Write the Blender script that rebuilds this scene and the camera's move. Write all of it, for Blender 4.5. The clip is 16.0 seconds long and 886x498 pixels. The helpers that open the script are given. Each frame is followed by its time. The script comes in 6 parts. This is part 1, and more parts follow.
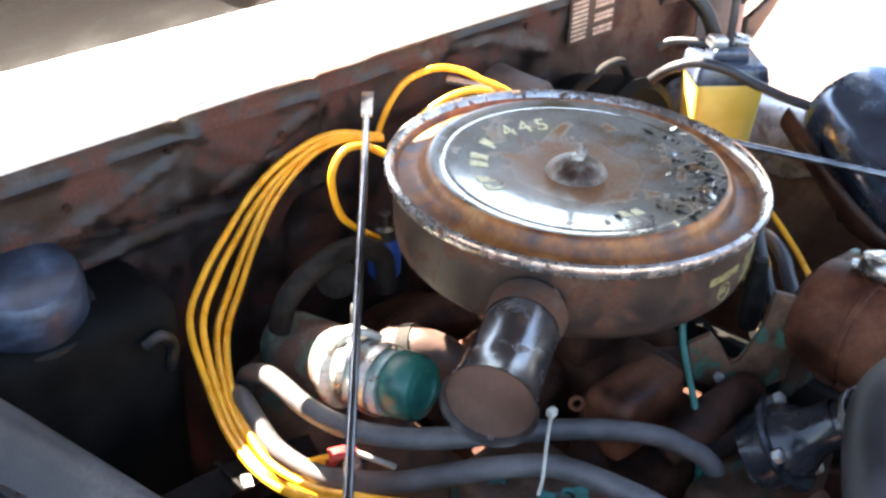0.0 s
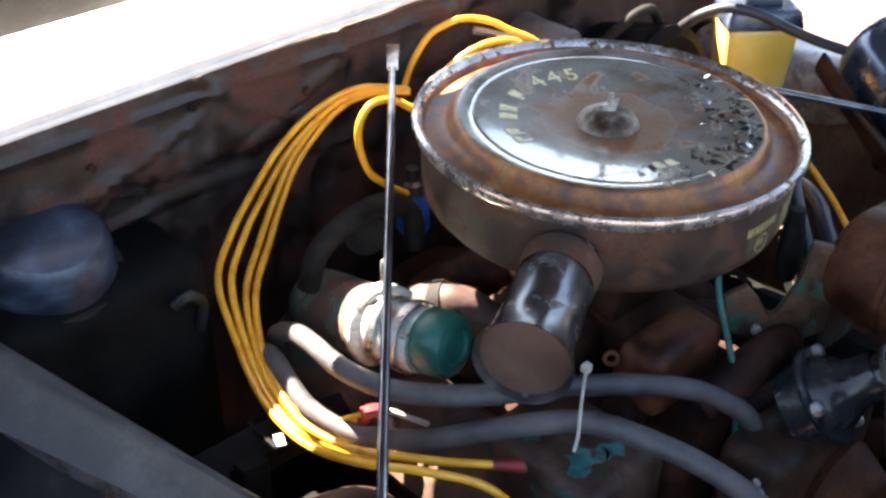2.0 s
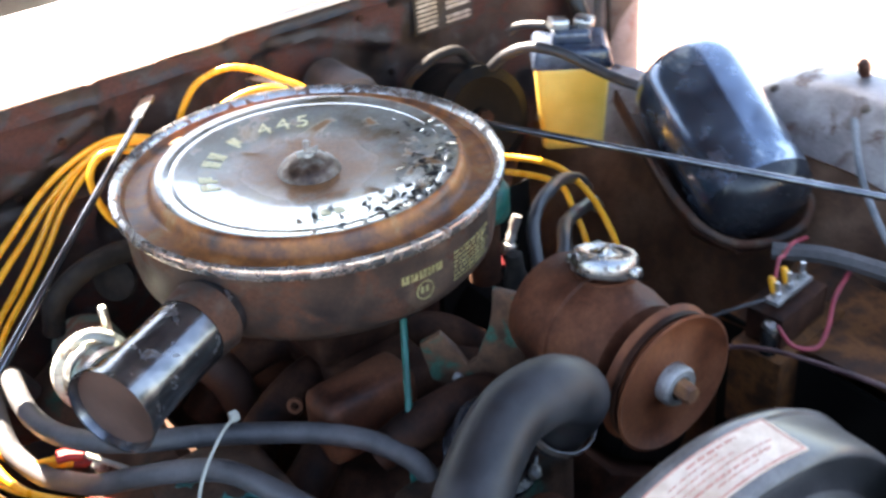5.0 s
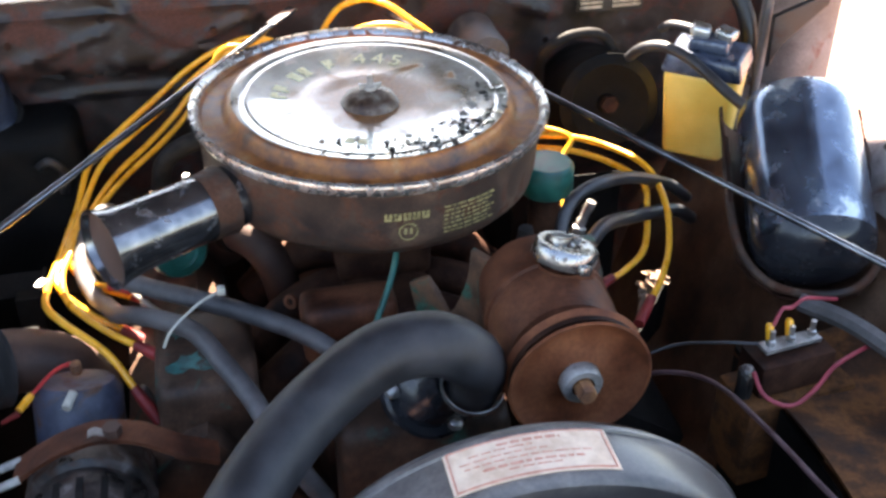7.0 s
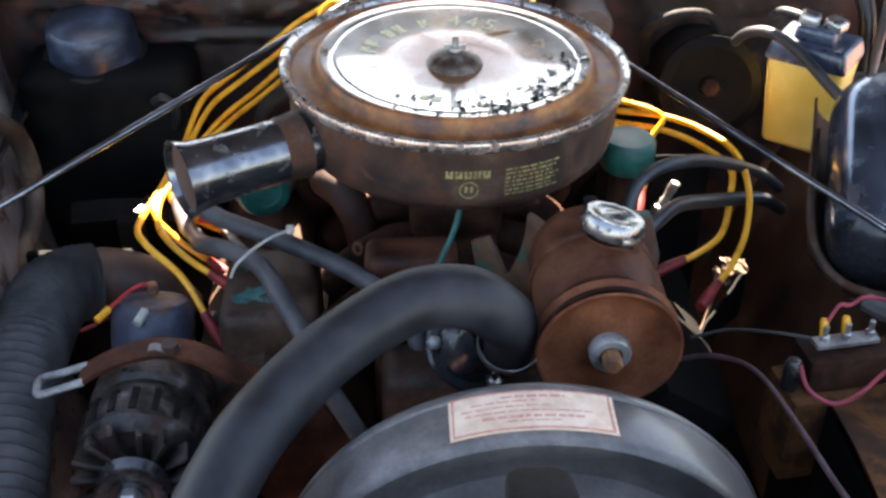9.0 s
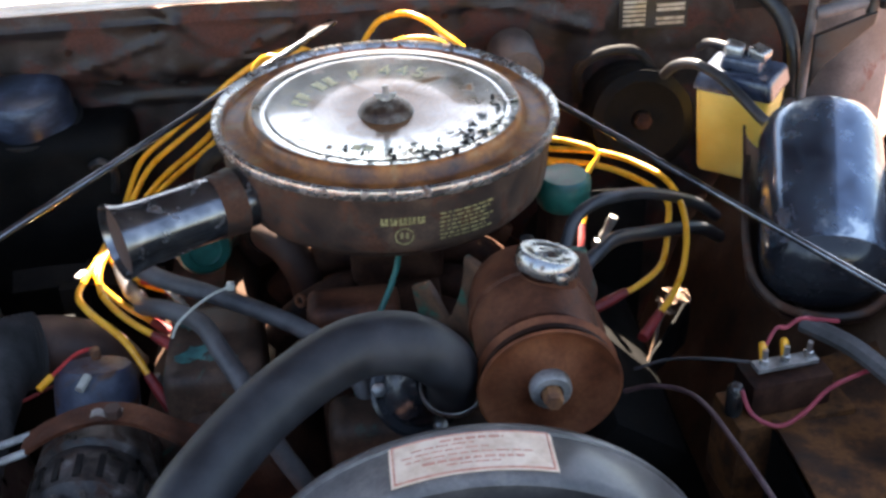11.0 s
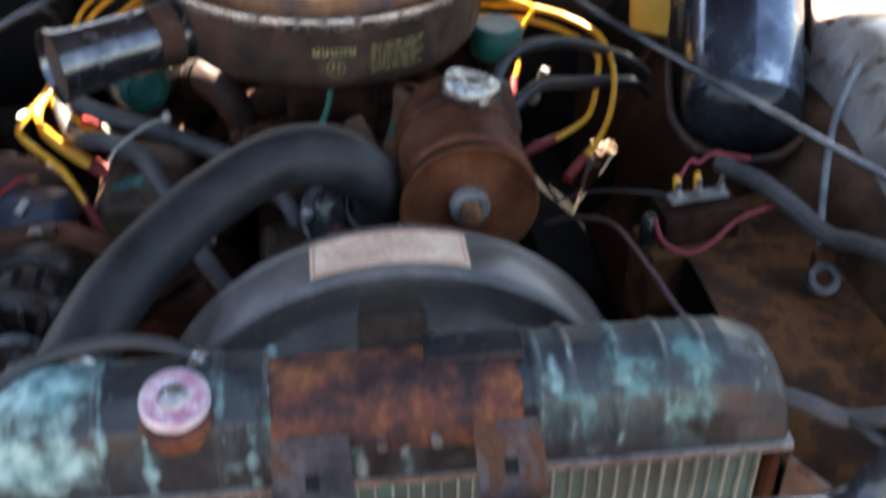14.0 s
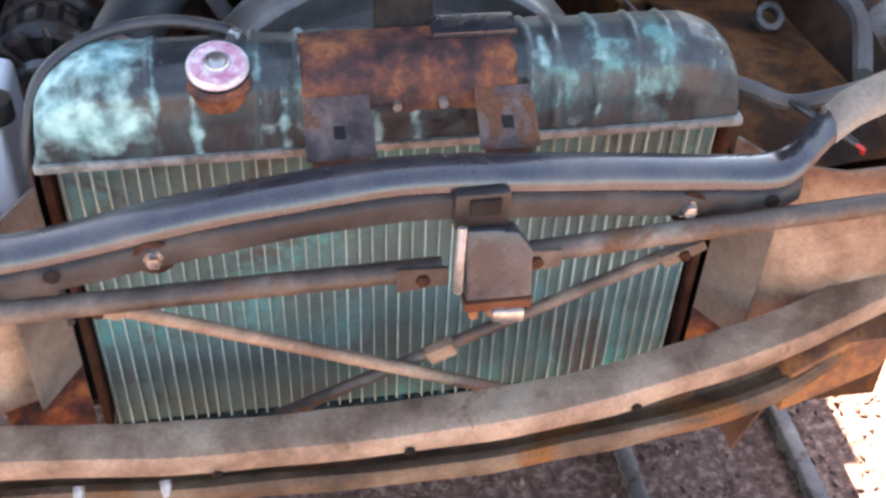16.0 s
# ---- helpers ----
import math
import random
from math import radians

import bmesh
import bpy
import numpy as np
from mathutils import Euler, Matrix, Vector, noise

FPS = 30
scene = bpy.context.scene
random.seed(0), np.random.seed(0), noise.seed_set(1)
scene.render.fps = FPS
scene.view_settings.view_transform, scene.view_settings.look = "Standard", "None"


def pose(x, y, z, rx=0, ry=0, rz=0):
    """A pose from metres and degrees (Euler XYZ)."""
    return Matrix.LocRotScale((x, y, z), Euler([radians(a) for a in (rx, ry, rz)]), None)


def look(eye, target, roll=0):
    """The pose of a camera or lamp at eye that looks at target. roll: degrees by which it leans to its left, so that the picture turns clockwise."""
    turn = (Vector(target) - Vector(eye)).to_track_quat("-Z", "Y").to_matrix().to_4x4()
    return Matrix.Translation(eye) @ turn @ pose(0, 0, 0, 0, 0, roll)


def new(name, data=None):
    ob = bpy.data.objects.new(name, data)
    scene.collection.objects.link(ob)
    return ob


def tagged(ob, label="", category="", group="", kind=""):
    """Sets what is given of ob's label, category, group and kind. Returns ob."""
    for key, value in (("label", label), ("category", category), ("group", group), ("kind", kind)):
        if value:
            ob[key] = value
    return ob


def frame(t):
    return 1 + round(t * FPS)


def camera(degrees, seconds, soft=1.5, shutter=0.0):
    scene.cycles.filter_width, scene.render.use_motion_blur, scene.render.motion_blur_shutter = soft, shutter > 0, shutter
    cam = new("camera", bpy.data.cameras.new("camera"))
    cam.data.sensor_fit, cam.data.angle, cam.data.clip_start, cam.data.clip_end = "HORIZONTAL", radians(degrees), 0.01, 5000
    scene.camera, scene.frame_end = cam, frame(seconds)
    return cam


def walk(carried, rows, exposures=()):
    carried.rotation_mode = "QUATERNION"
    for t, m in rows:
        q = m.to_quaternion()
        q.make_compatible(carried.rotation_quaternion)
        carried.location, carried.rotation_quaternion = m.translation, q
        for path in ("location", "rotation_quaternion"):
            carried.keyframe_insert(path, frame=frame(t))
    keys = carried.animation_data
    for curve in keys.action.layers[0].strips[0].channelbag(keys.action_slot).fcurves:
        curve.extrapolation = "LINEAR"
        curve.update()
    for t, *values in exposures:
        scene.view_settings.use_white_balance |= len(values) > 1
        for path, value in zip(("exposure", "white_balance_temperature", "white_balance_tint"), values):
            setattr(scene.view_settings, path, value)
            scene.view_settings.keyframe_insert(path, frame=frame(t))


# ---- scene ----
cam = camera(43.0, 16.0, soft=2.8, shutter=0.5)
PATH = [
    (0, (-0.8184, -0.6489, 1.5057), (-0.2294, -0.0421, 0.9720), 2.38),
    (0.5, (-0.8168, -0.6402, 1.5066), (-0.2451, -0.0288, 0.9596), 1.74),
    (1, (-0.8116, -0.6403, 1.5014), (-0.2520, -0.0225, 0.9489), 0.82),
    (1.5, (-0.7991, -0.6444, 1.5014), (-0.2452, -0.0340, 0.9351), 0.02),
    (2, (-0.8113, -0.6339, 1.4965), (-0.2532, -0.0292, 0.9282), 0.69),
    (2.5, (-0.8220, -0.6345, 1.4996), (-0.2670, -0.0259, 0.9325), 0.02),
    (3, (-0.8329, -0.6266, 1.5015), (-0.2665, -0.0286, 0.9344), 0.47),
    (3.5, (-0.8199, -0.6679, 1.4893), (-0.1926, -0.1027, 0.9534), -1.87),
    (4, (-0.7743, -0.8097, 1.5110), (-0.1277, -0.2313, 1.0137), 1.46),
    (4.5, (-0.6665, -0.8959, 1.5088), (-0.0185, -0.3128, 1.0188), -0.17),
    (5, (-0.4535, -0.9181, 1.4968), (0.0114, -0.2169, 0.9562), -4.73),
    (7.5, (-0.1501, -1.1541, 1.5258), (-0.0247, -0.3357, 0.9651), 1.42),
    (8, (-0.1160, -1.1576, 1.5241), (-0.0590, -0.3379, 0.9542), 1.44),
    (8.5, (-0.0844, -1.1716, 1.5233), (-0.0477, -0.3571, 0.9443), 0.25),
    (11, (-0.0344, -1.1832, 1.5268), (0.0325, -0.3467, 0.9831), -2.13),
    (11.5, (-0.0219, -1.1894, 1.5240), (0.0701, -0.3515, 0.9860), -2.83),
    (12, (-0.0196, -1.1994, 1.5279), (0.0802, -0.3584, 0.9961), -2.79),
    (12.5, (-0.0248, -1.2039, 1.5311), (0.0668, -0.3561, 1.0087), -3.41),
    (13, (-0.0386, -1.2015, 1.5364), (0.0704, -0.3534, 1.0180), -2.97),
    (13.5, (-0.0311, -1.2170, 1.5284), (0.0747, -0.3724, 1.0035), -2.88),
    (14, (-0.0098, -1.2809, 1.4688), (0.0861, -0.4856, 0.8703), 0.20),
    (14.5, (-0.0068, -1.3449, 1.4268), (0.0365, -0.5837, 0.7797), 0.19),
    (15, (-0.0624, -1.4027, 1.4068), (0.0239, -0.6589, 0.7440), 0.93),
    (15.5, (-0.1061, -1.4406, 1.4170), (0.0592, -0.7269, 0.7364), 2.91),
    (16, (-0.0910, -1.4886, 1.4230), (0.0498, -0.7655, 0.7467), 2.71),
]
EXPOSURE = [(0.0, 4.56, 7450, 13), (1.0, 4.0, 7400, 13), (3.0, 4.0, 7400, 13), (4.0, 4.4, 7300, 13), (5.0, 4.48, 7300, 13), (7.5, 4.2, 7700, 14), (8.5, 4.16, 7800, 14), (11.0, 3.83, 7400, 13), (13.5, 3.80, 7400, 13), (14.0, 3.6, 7600, 12), (14.5, 3.94, 8200, 11), (15.0, 4.17, 8150, 11), (16.0, 4.24, 7800, 14)]
walk(cam, [(t, look(eye, target, roll)) for t, eye, target, roll in PATH], EXPOSURE)

# ---- light: the sun stands behind the car and shines over the windscreen through the gap under the hood
SUN_ELEVATION, SUN_AZIMUTH = 50.0, 0.0   # azimuth from the car's rear, positive towards the driver's side
sun_way = Vector((math.sin(radians(SUN_AZIMUTH)) * math.cos(radians(SUN_ELEVATION)),
                  math.cos(radians(SUN_AZIMUTH)) * math.cos(radians(SUN_ELEVATION)),
                  math.sin(radians(SUN_ELEVATION))))
world = bpy.data.worlds.new("sky")
scene.world = world
world.use_nodes = True
wn = world.node_tree.nodes
sky = wn.new("ShaderNodeTexSky")
sky.sky_type = "NISHITA"
sky.sun_disc = False
sky.sun_elevation = radians(SUN_ELEVATION)
sky.sun_rotation = radians(SUN_AZIMUTH)
world.node_tree.links.new(sky.outputs[0], wn["Background"].inputs[0])
wn["Background"].inputs[1].default_value = 0.05
sun = new("sun", bpy.data.lights.new("sun", "SUN"))
sun.data.energy, sun.data.angle, sun.data.color = 5.0, radians(0.5), (1.0, 0.95, 0.88)
sun.matrix_world = look((0, 0, 5), Vector((0, 0, 5)) - sun_way)


# ---- materials
def material(name, stops, scale=30.0, detail=6.0, rough=(0.5, 0.8), metal=0.0, bump=0.1, fine=250.0, rust=None,
             rust_at=0.55, rust_scale=18.0, stretch=(1, 1, 1), random_tone=0.0, spec=0.5, coat=0.0, distort=0.0, halo=None, grained=0.8, coat_rough=0.15):
    """Layered surface: a colour ramp over coarse and fine noise, rust in patches, pitted relief and uneven gloss."""
    m = bpy.data.materials.new(name)
    m.use_nodes = True
    nodes, links = m.node_tree.nodes, m.node_tree.links
    bsdf = nodes["Principled BSDF"]
    co = nodes.new("ShaderNodeTexCoord")
    mapping = nodes.new("ShaderNodeMapping")
    mapping.inputs["Scale"].default_value = stretch
    links.new(co.outputs["Object"], mapping.inputs[0])

    def noise_of(s, d, w=0.0, off=0.0):
        n = nodes.new("ShaderNodeTexNoise")
        n.inputs["Scale"].default_value, n.inputs["Detail"].default_value = s, d
        n.inputs["Roughness"].default_value, n.inputs["Distortion"].default_value = 0.62, w
        links.new(mapping.outputs[0], n.inputs["Vector"])
        return n

    def ramp_of(source, points):
        r = nodes.new("ShaderNodeValToRGB")
        while len(r.color_ramp.elements) < len(points):
            r.color_ramp.elements.new(0.5)
        for e, (at, c) in zip(r.color_ramp.elements, points):
            e.position, e.color = at, (*c, 1)
        links.new(source, r.inputs[0])
        return r

    def mixed(a, b, factor, kind="MIX"):
        x = nodes.new("ShaderNodeMix")
        x.data_type, x.blend_type = "RGBA", kind
        for socket, value in ((x.inputs[0], factor), (x.inputs[6], a), (x.inputs[7], b)):
            if isinstance(value, bpy.types.NodeSocket):
                links.new(value, socket)
            elif isinstance(value, tuple):
                socket.default_value = (*value, 1)
            else:
                socket.default_value = value
        return x.outputs[2]

    coarse, small = noise_of(scale, detail, distort), noise_of(fine, 4)
    spread_out = nodes.new("ShaderNodeMapRange")
    spread_out.inputs[1].default_value, spread_out.inputs[2].default_value = 0.34, 0.66
    spread_out.inputs[3].default_value, spread_out.inputs[4].default_value = 0.22, 0.82
    links.new(coarse.outputs[0], spread_out.inputs[0])
    colour = ramp_of(spread_out.outputs[0], stops).outputs[0]
    grain = ramp_of(small.outputs[0], [(0.3, (0.72, 0.72, 0.72)), (0.7, (1.12, 1.1, 1.08))]).outputs[0]
    colour = mixed(colour, grain, grained, "MULTIPLY")
    height = small.outputs[0]
    rough_in = nodes.new("ShaderNodeMapRange")
    rough_in.inputs[3].default_value, rough_in.inputs[4].default_value = rough
    rough_in.inputs[1].default_value, rough_in.inputs[2].default_value = 0.35, 0.65
    links.new(coarse.outputs[0], rough_in.inputs[0])
    rough_out = rough_in.outputs[0]
    if rust:
        patches = noise_of(rust_scale, 8, 0.6)
        mask = ramp_of(patches.outputs[0], [(rust_at - 0.04, (0, 0, 0)), (rust_at + 0.05, (1, 1, 1))]).outputs[0]
        tones = ramp_of(small.outputs[0], [(0.3, tuple(0.55 * c for c in rust)), (0.7, rust)]).outputs[0]
        colour = mixed(colour, tones, mask)
        r2 = nodes.new("ShaderNodeMix")
        links.new(mask, r2.inputs[0])
        links.new(rough_out, r2.inputs[2])
        r2.inputs[3].default_value = 0.9
        rough_out = r2.outputs[0]
        if metal:
            me = nodes.new("ShaderNodeMath")
            me.operation = "MULTIPLY_ADD"
            links.new(mask, me.inputs[0])
            me.inputs[1].default_value, me.inputs[2].default_value = -metal, metal
            links.new(me.outputs[0], bsdf.inputs["Metallic"])
    elif metal:
        bsdf.inputs["Metallic"].default_value = metal
    if halo:
        flat = nodes.new("ShaderNodeVectorMath")
        flat.operation = "MULTIPLY"
        flat.inputs[1].default_value = (1, 1, 0)
        links.new(co.outputs["Object"], flat.inputs[0])
        far = nodes.new("ShaderNodeVectorMath")
        far.operation = "LENGTH"
        links.new(flat.outputs[0], far.inputs[0])
        ragged = nodes.new("ShaderNodeMath")
        ragged.operation = "MULTIPLY_ADD"
        links.new(coarse.outputs[0], ragged.inputs[0])
        ragged.inputs[1].default_value = 0.10
        links.new(far.outputs["Value"], ragged.inputs[2])
        ring = nodes.new("ShaderNodeMapRange")
        ring.inputs[1].default_value, ring.inputs[2].default_value = halo[0] + 0.05, halo[1] + 0.05
        ring.inputs[3].default_value, ring.inputs[4].default_value = 0.92, 0.0
        links.new(ragged.outputs[0], ring.inputs[0])
        stain = ramp_of(small.outputs[0], [(0.3, tuple(0.45 * c for c in halo[2])), (0.7, halo[2])]).outputs[0]
        colour = mixed(colour, stain, ring.outputs[0])
        dull = nodes.new("ShaderNodeMix")
        links.new(ring.outputs[0], dull.inputs[0])
        links.new(rough_out, dull.inputs[2])
        dull.inputs[3].default_value = 0.42
        rough_out = dull.outputs[0]
        if bsdf.inputs["Metallic"].links:
            bare = nodes.new("ShaderNodeMix")
            links.new(ring.outputs[0], bare.inputs[0])
            links.new(bsdf.inputs["Metallic"].links[0].from_socket, bare.inputs[2])
            bare.inputs[3].default_value = 0.0
            links.new(bare.outputs[0], bsdf.inputs["Metallic"])
        film = nodes.new("ShaderNodeMapRange")
        film.inputs[3].default_value, film.inputs[4].default_value = coat, 0.5 * coat
        links.new(ring.outputs[0], film.inputs[0])
        links.new(film.outputs[0], bsdf.inputs["Coat Weight"])
    if random_tone:
        info = nodes.new("ShaderNodeObjectInfo")
        tone = nodes.new("ShaderNodeMapRange")
        tone.inputs[3].default_value, tone.inputs[4].default_value = 1 - random_tone, 1 + random_tone
        links.new(info.outputs["Random"], tone.inputs[0])
        colour = mixed(colour, tone.outputs[0], 1.0, "MULTIPLY")
    links.new(colour, bsdf.inputs["Base Color"])
    links.new(rough_out, bsdf.inputs["Roughness"])
    bsdf.inputs["Specular IOR Level"].default_value = spec
    bsdf.inputs["Coat Weight"].default_value = coat
    bsdf.inputs["Coat Roughness"].default_value = coat_rough
    if bump:
        b = nodes.new("ShaderNodeBump")
        b.inputs["Strength"].default_value, b.inputs["Distance"].default_value = bump, 0.002
        both = nodes.new("ShaderNodeMath")
        both.operation = "ADD"
        links.new(coarse.outputs[0], both.inputs[0])
        links.new(height, both.inputs[1])
        links.new(both.outputs[0], b.inputs["Height"])
        links.new(b.outputs[0], bsdf.inputs["Normal"])
    return m


DARK = (0.012, 0.011, 0.011)
M = {}
M["lid_panel"] = material("worn_silver_paint", [(0.24, (0.19, 0.155, 0.11)), (0.38, (0.32, 0.31, 0.27)), (0.56, (0.38, 0.385, 0.36)), (0.76, (0.42, 0.37, 0.28))], 15, 11, (0.08, 0.22), 0.45, 0.020,
                          rust=(0.28, 0.135, 0.052), rust_at=0.585, rust_scale=19, coat=1.0, coat_rough=0.03, halo=(0.040, 0.095, (0.32, 0.130, 0.044)))
M["lid_rust"] = material("orange_rust", [(0.22, (0.060, 0.020, 0.009)), (0.44, (0.19, 0.060, 0.014)), (0.62, (0.34, 0.115, 0.022)), (0.8, (0.36, 0.20, 0.09))], 22, 10, (0.4, 0.75), 0.0, 0.3, coat=0.15)
M["lid_rim"] = material("worn_steel_rim", [(0.3, (0.28, 0.26, 0.25)), (0.7, (0.52, 0.52, 0.51))], 30, 9, (0.14, 0.32), 0.85, 0.08, rust=(0.13, 0.070, 0.042), rust_at=0.58, rust_scale=70)
M["housing"] = material("rusted_brown_steel", [(0.24, (0.024, 0.018, 0.017)), (0.44, (0.040, 0.026, 0.021)), (0.62, (0.066, 0.040, 0.029)), (0.8, (0.115, 0.070, 0.046))], 17, 12, (0.4, 0.7), 0.0, 0.12,
                        rust=(0.100, 0.042, 0.024), rust_at=0.54, rust_scale=22, spec=0.3)
M["chrome"] = material("tarnished_chrome", [(0.26, (0.105, 0.11, 0.12)), (0.5, (0.15, 0.155, 0.17)), (0.76, (0.25, 0.25, 0.26))], 60, 8, (0.14, 0.27), 0.92, 0.03, rust=(0.095, 0.060, 0.045), rust_at=0.63, rust_scale=38, grained=0.3)
M["cap_steel"] = material("bright_pressed_steel", [(0.26, (0.13, 0.14, 0.15)), (0.7, (0.32, 0.33, 0.34))], 30, 6, (0.16, 0.34), 0.92, 0.05, rust=(0.10, 0.060, 0.04), rust_at=0.60, rust_scale=40, grained=0.3)
M["rust_brown"] = material("brown_rust", [(0.26, (0.010, 0.005, 0.004)), (0.5, (0.034, 0.014, 0.009)), (0.78, (0.075, 0.034, 0.020))], 18, 10, (0.55, 0.85), 0.0, 0.35, spec=0.12)
M["rust_orange"] = material("scaly_orange_rust", [(0.3, (0.05, 0.026, 0.018)), (0.5, (0.15, 0.06, 0.028)), (0.7, (0.28, 0.12, 0.045))], 20, 9, (0.6, 0.95), 0.0, 0.4)
M["engine_green"] = material("flaking_green_engine_paint", [(0.3, (0.02, 0.060, 0.048)), (0.6, (0.045, 0.12, 0.095)), (0.75, (0.10, 0.17, 0.13))], 20, 8, (0.4, 0.7), 0.0, 0.2,
                             rust=(0.10, 0.042, 0.026), rust_at=0.42, rust_scale=22)
M["green_cap"] = material("dark_green_paint", [(0.3, (0.004, 0.07, 0.055)), (0.7, (0.01, 0.12, 0.095))], 40, 4, (0.3, 0.5), 0.0, 0.05, grained=0.2)
M["firewall"] = material("grimy_firewall_paint", [(0.24, (0.005, 0.004, 0.004)), (0.48, (0.014, 0.010, 0.010)), (0.68, (0.026, 0.021, 0.021)), (0.82, (0.046, 0.045, 0.049))], 24, 12, (0.32, 0.6), 0.0, 0.3,
                         rust=(0.078, 0.029, 0.021), rust_at=0.53, rust_scale=15, spec=0.4, grained=0.5)
M["black_paint"] = material("dusty_black_paint", [(0.3, (0.007, 0.007, 0.008)), (0.7, (0.02, 0.019, 0.019))], 20, 6, (0.3, 0.55), 0.0, 0.1, rust=(0.055, 0.03, 0.02), rust_at=0.64)
M["gloss_black"] = material("scuffed_gloss_black", [(0.3, (0.008, 0.009, 0.012)), (0.7, (0.020, 0.022, 0.027))], 18, 6, (0.14, 0.30), 0.0, 0.05, rust=(0.075, 0.055, 0.045), rust_at=0.66, rust_scale=30, coat=0.1, grained=0.2, spec=0.4)
M["rubber"] = material("black_rubber", [(0.28, (0.016, 0.016, 0.018)), (0.75, (0.042, 0.042, 0.046))], 25, 7, (0.30, 0.5), 0.0, 0.08, grained=0.2)
M["hose_black"] = material("smooth_black_hose_rubber", [(0.28, (0.012, 0.012, 0.014)), (0.75, (0.029, 0.029, 0.033))], 22, 9, (0.42, 0.62), 0.0, 0.10, grained=0.3, spec=0.32)
M["grey_rubber"] = material("dusty_grey_rubber", [(0.3, (0.040, 0.038, 0.038)), (0.7, (0.085, 0.08, 0.08))], 25, 5, (0.55, 0.75), 0.0, 0.06)
M["yellow_wire"] = material("yellow_silicone", [(0.3, (0.80, 0.33, 0.016)), (0.7, (0.90, 0.43, 0.030))], 40, 3, (0.25, 0.4), 0.0, 0.02, grained=0.2)
M["yellow_plastic"] = material("aged_yellow_plastic", [(0.3, (0.74, 0.47, 0.08)), (0.7, (0.86, 0.62, 0.16))], 8, 3, (0.3, 0.45), 0.0, 0.0, grained=0.15)
M["blue_black"] = material("blue_black_plastic", [(0.26, (0.010, 0.014, 0.024)), (0.6, (0.030, 0.042, 0.070)), (0.82, (0.11, 0.14, 0.20))], 14, 10, (0.18, 0.40), 0.1, 0.05, coat=0.5, grained=0.2)
M["blue"] = material("blue_plastic", [(0.3, (0.01, 0.06, 0.30)), (0.7, (0.02, 0.09, 0.38))], 30, 4, (0.3, 0.5), 0.0, 0.05, grained=0.2)
M["red"] = material("red_plastic", [(0.3, (0.40, 0.02, 0.02)), (0.7, (0.55, 0.035, 0.03))], 30, 4, (0.35, 0.5), 0.0, 0.05, grained=0.2)
M["pink_wire"] = material("faded_red_wire", [(0.3, (0.23, 0.022, 0.036)), (0.7, (0.36, 0.048, 0.064))], 60, 3, (0.4, 0.6), 0.0, 0.02, grained=0.2)
M["steel"] = material("dull_bright_steel", [(0.3, (0.35, 0.35, 0.34)), (0.7, (0.6, 0.6, 0.58))], 40, 5, (0.25, 0.45), 0.9, 0.08)
M["nylon"] = material("off_white_nylon", [(0.3, (0.36, 0.34, 0.28)), (0.7, (0.50, 0.48, 0.41))], 40, 3, (0.4, 0.5), 0.0, 0.02, grained=0.2)
M["label"] = material("faded_label_paper", [(0.3, (0.64, 0.44, 0.31)), (0.7, (0.80, 0.61, 0.46))], 40, 6, (0.45, 0.7), 0.0, 0.05, grained=0.2)
M["label_ink"] = material("faded_red_ink", [(0.3, (0.58, 0.20, 0.14)), (0.7, (0.68, 0.34, 0.25))], 120, 4, (0.5, 0.7), 0.0, 0.0)
M["gold_ink"] = material("yellowed_decal", [(0.35, (0.16, 0.125, 0.05)), (0.65, (0.34, 0.28, 0.12))], 160, 6, (0.4, 0.6), 0.0, 0.0)
M["black_ink"] = material("black_flaked_paint", [(0.3, (0.008, 0.007, 0.007)), (0.7, (0.022, 0.019, 0.017))], 60, 4, (0.6, 0.85), 0.0, 0.1, spec=0.15)
M["plate"] = material("stamped_plate_metal", [(0.3, (0.30, 0.29, 0.27)), (0.7, (0.5, 0.49, 0.46))], 60, 5, (0.3, 0.5), 0.6, 0.05)
M["verdigris"] = material("brass_tank_with_verdigris", [(0.28, (0.014, 0.018, 0.022)), (0.50, (0.030, 0.040, 0.044)), (0.66, (0.046, 0.078, 0.080)), (0.82, (0.10, 0.23, 0.22))], 24, 11, (0.40, 0.68), 0.10, 0.22,
                          rust=(0.026, 0.021, 0.019), rust_at=0.60, rust_scale=16, coat=0.15, stretch=(1, 1, 0.55))
M["solder"] = material("dull_solder", [(0.3, (0.16, 0.15, 0.13)), (0.7, (0.34, 0.33, 0.30))], 50, 7, (0.5, 0.7), 0.3, 0.25)
M["tube"] = material("green_brass_tube", [(0.3, (0.18, 0.27, 0.26)), (0.7, (0.32, 0.44, 0.42))], 20, 6, (0.4, 0.65), 0.1, 0.1, random_tone=0.25)
M["fins"] = material("corroded_copper_fins", [(0.25, (0.060, 0.082, 0.084)), (0.48, (0.070, 0.116, 0.118)), (0.62, (0.080, 0.16, 0.165)), (0.80, (0.06, 0.30, 0.31))], 7, 9, (0.6, 0.85), 0.0, 0.3, rust=(0.095, 0.085, 0.082), rust_at=0.60, rust_scale=7)
M["beam"] = material("dusty_worn_beam_paint", [(0.3, (0.05, 0.045, 0.045)), (0.55, (0.11, 0.095, 0.09)), (0.75, (0.22, 0.18, 0.16))], 9, 8, (0.16, 0.45), 0.2, 0.12, rust=(0.15, 0.075, 0.04), rust_at=0.62, rust_scale=16)
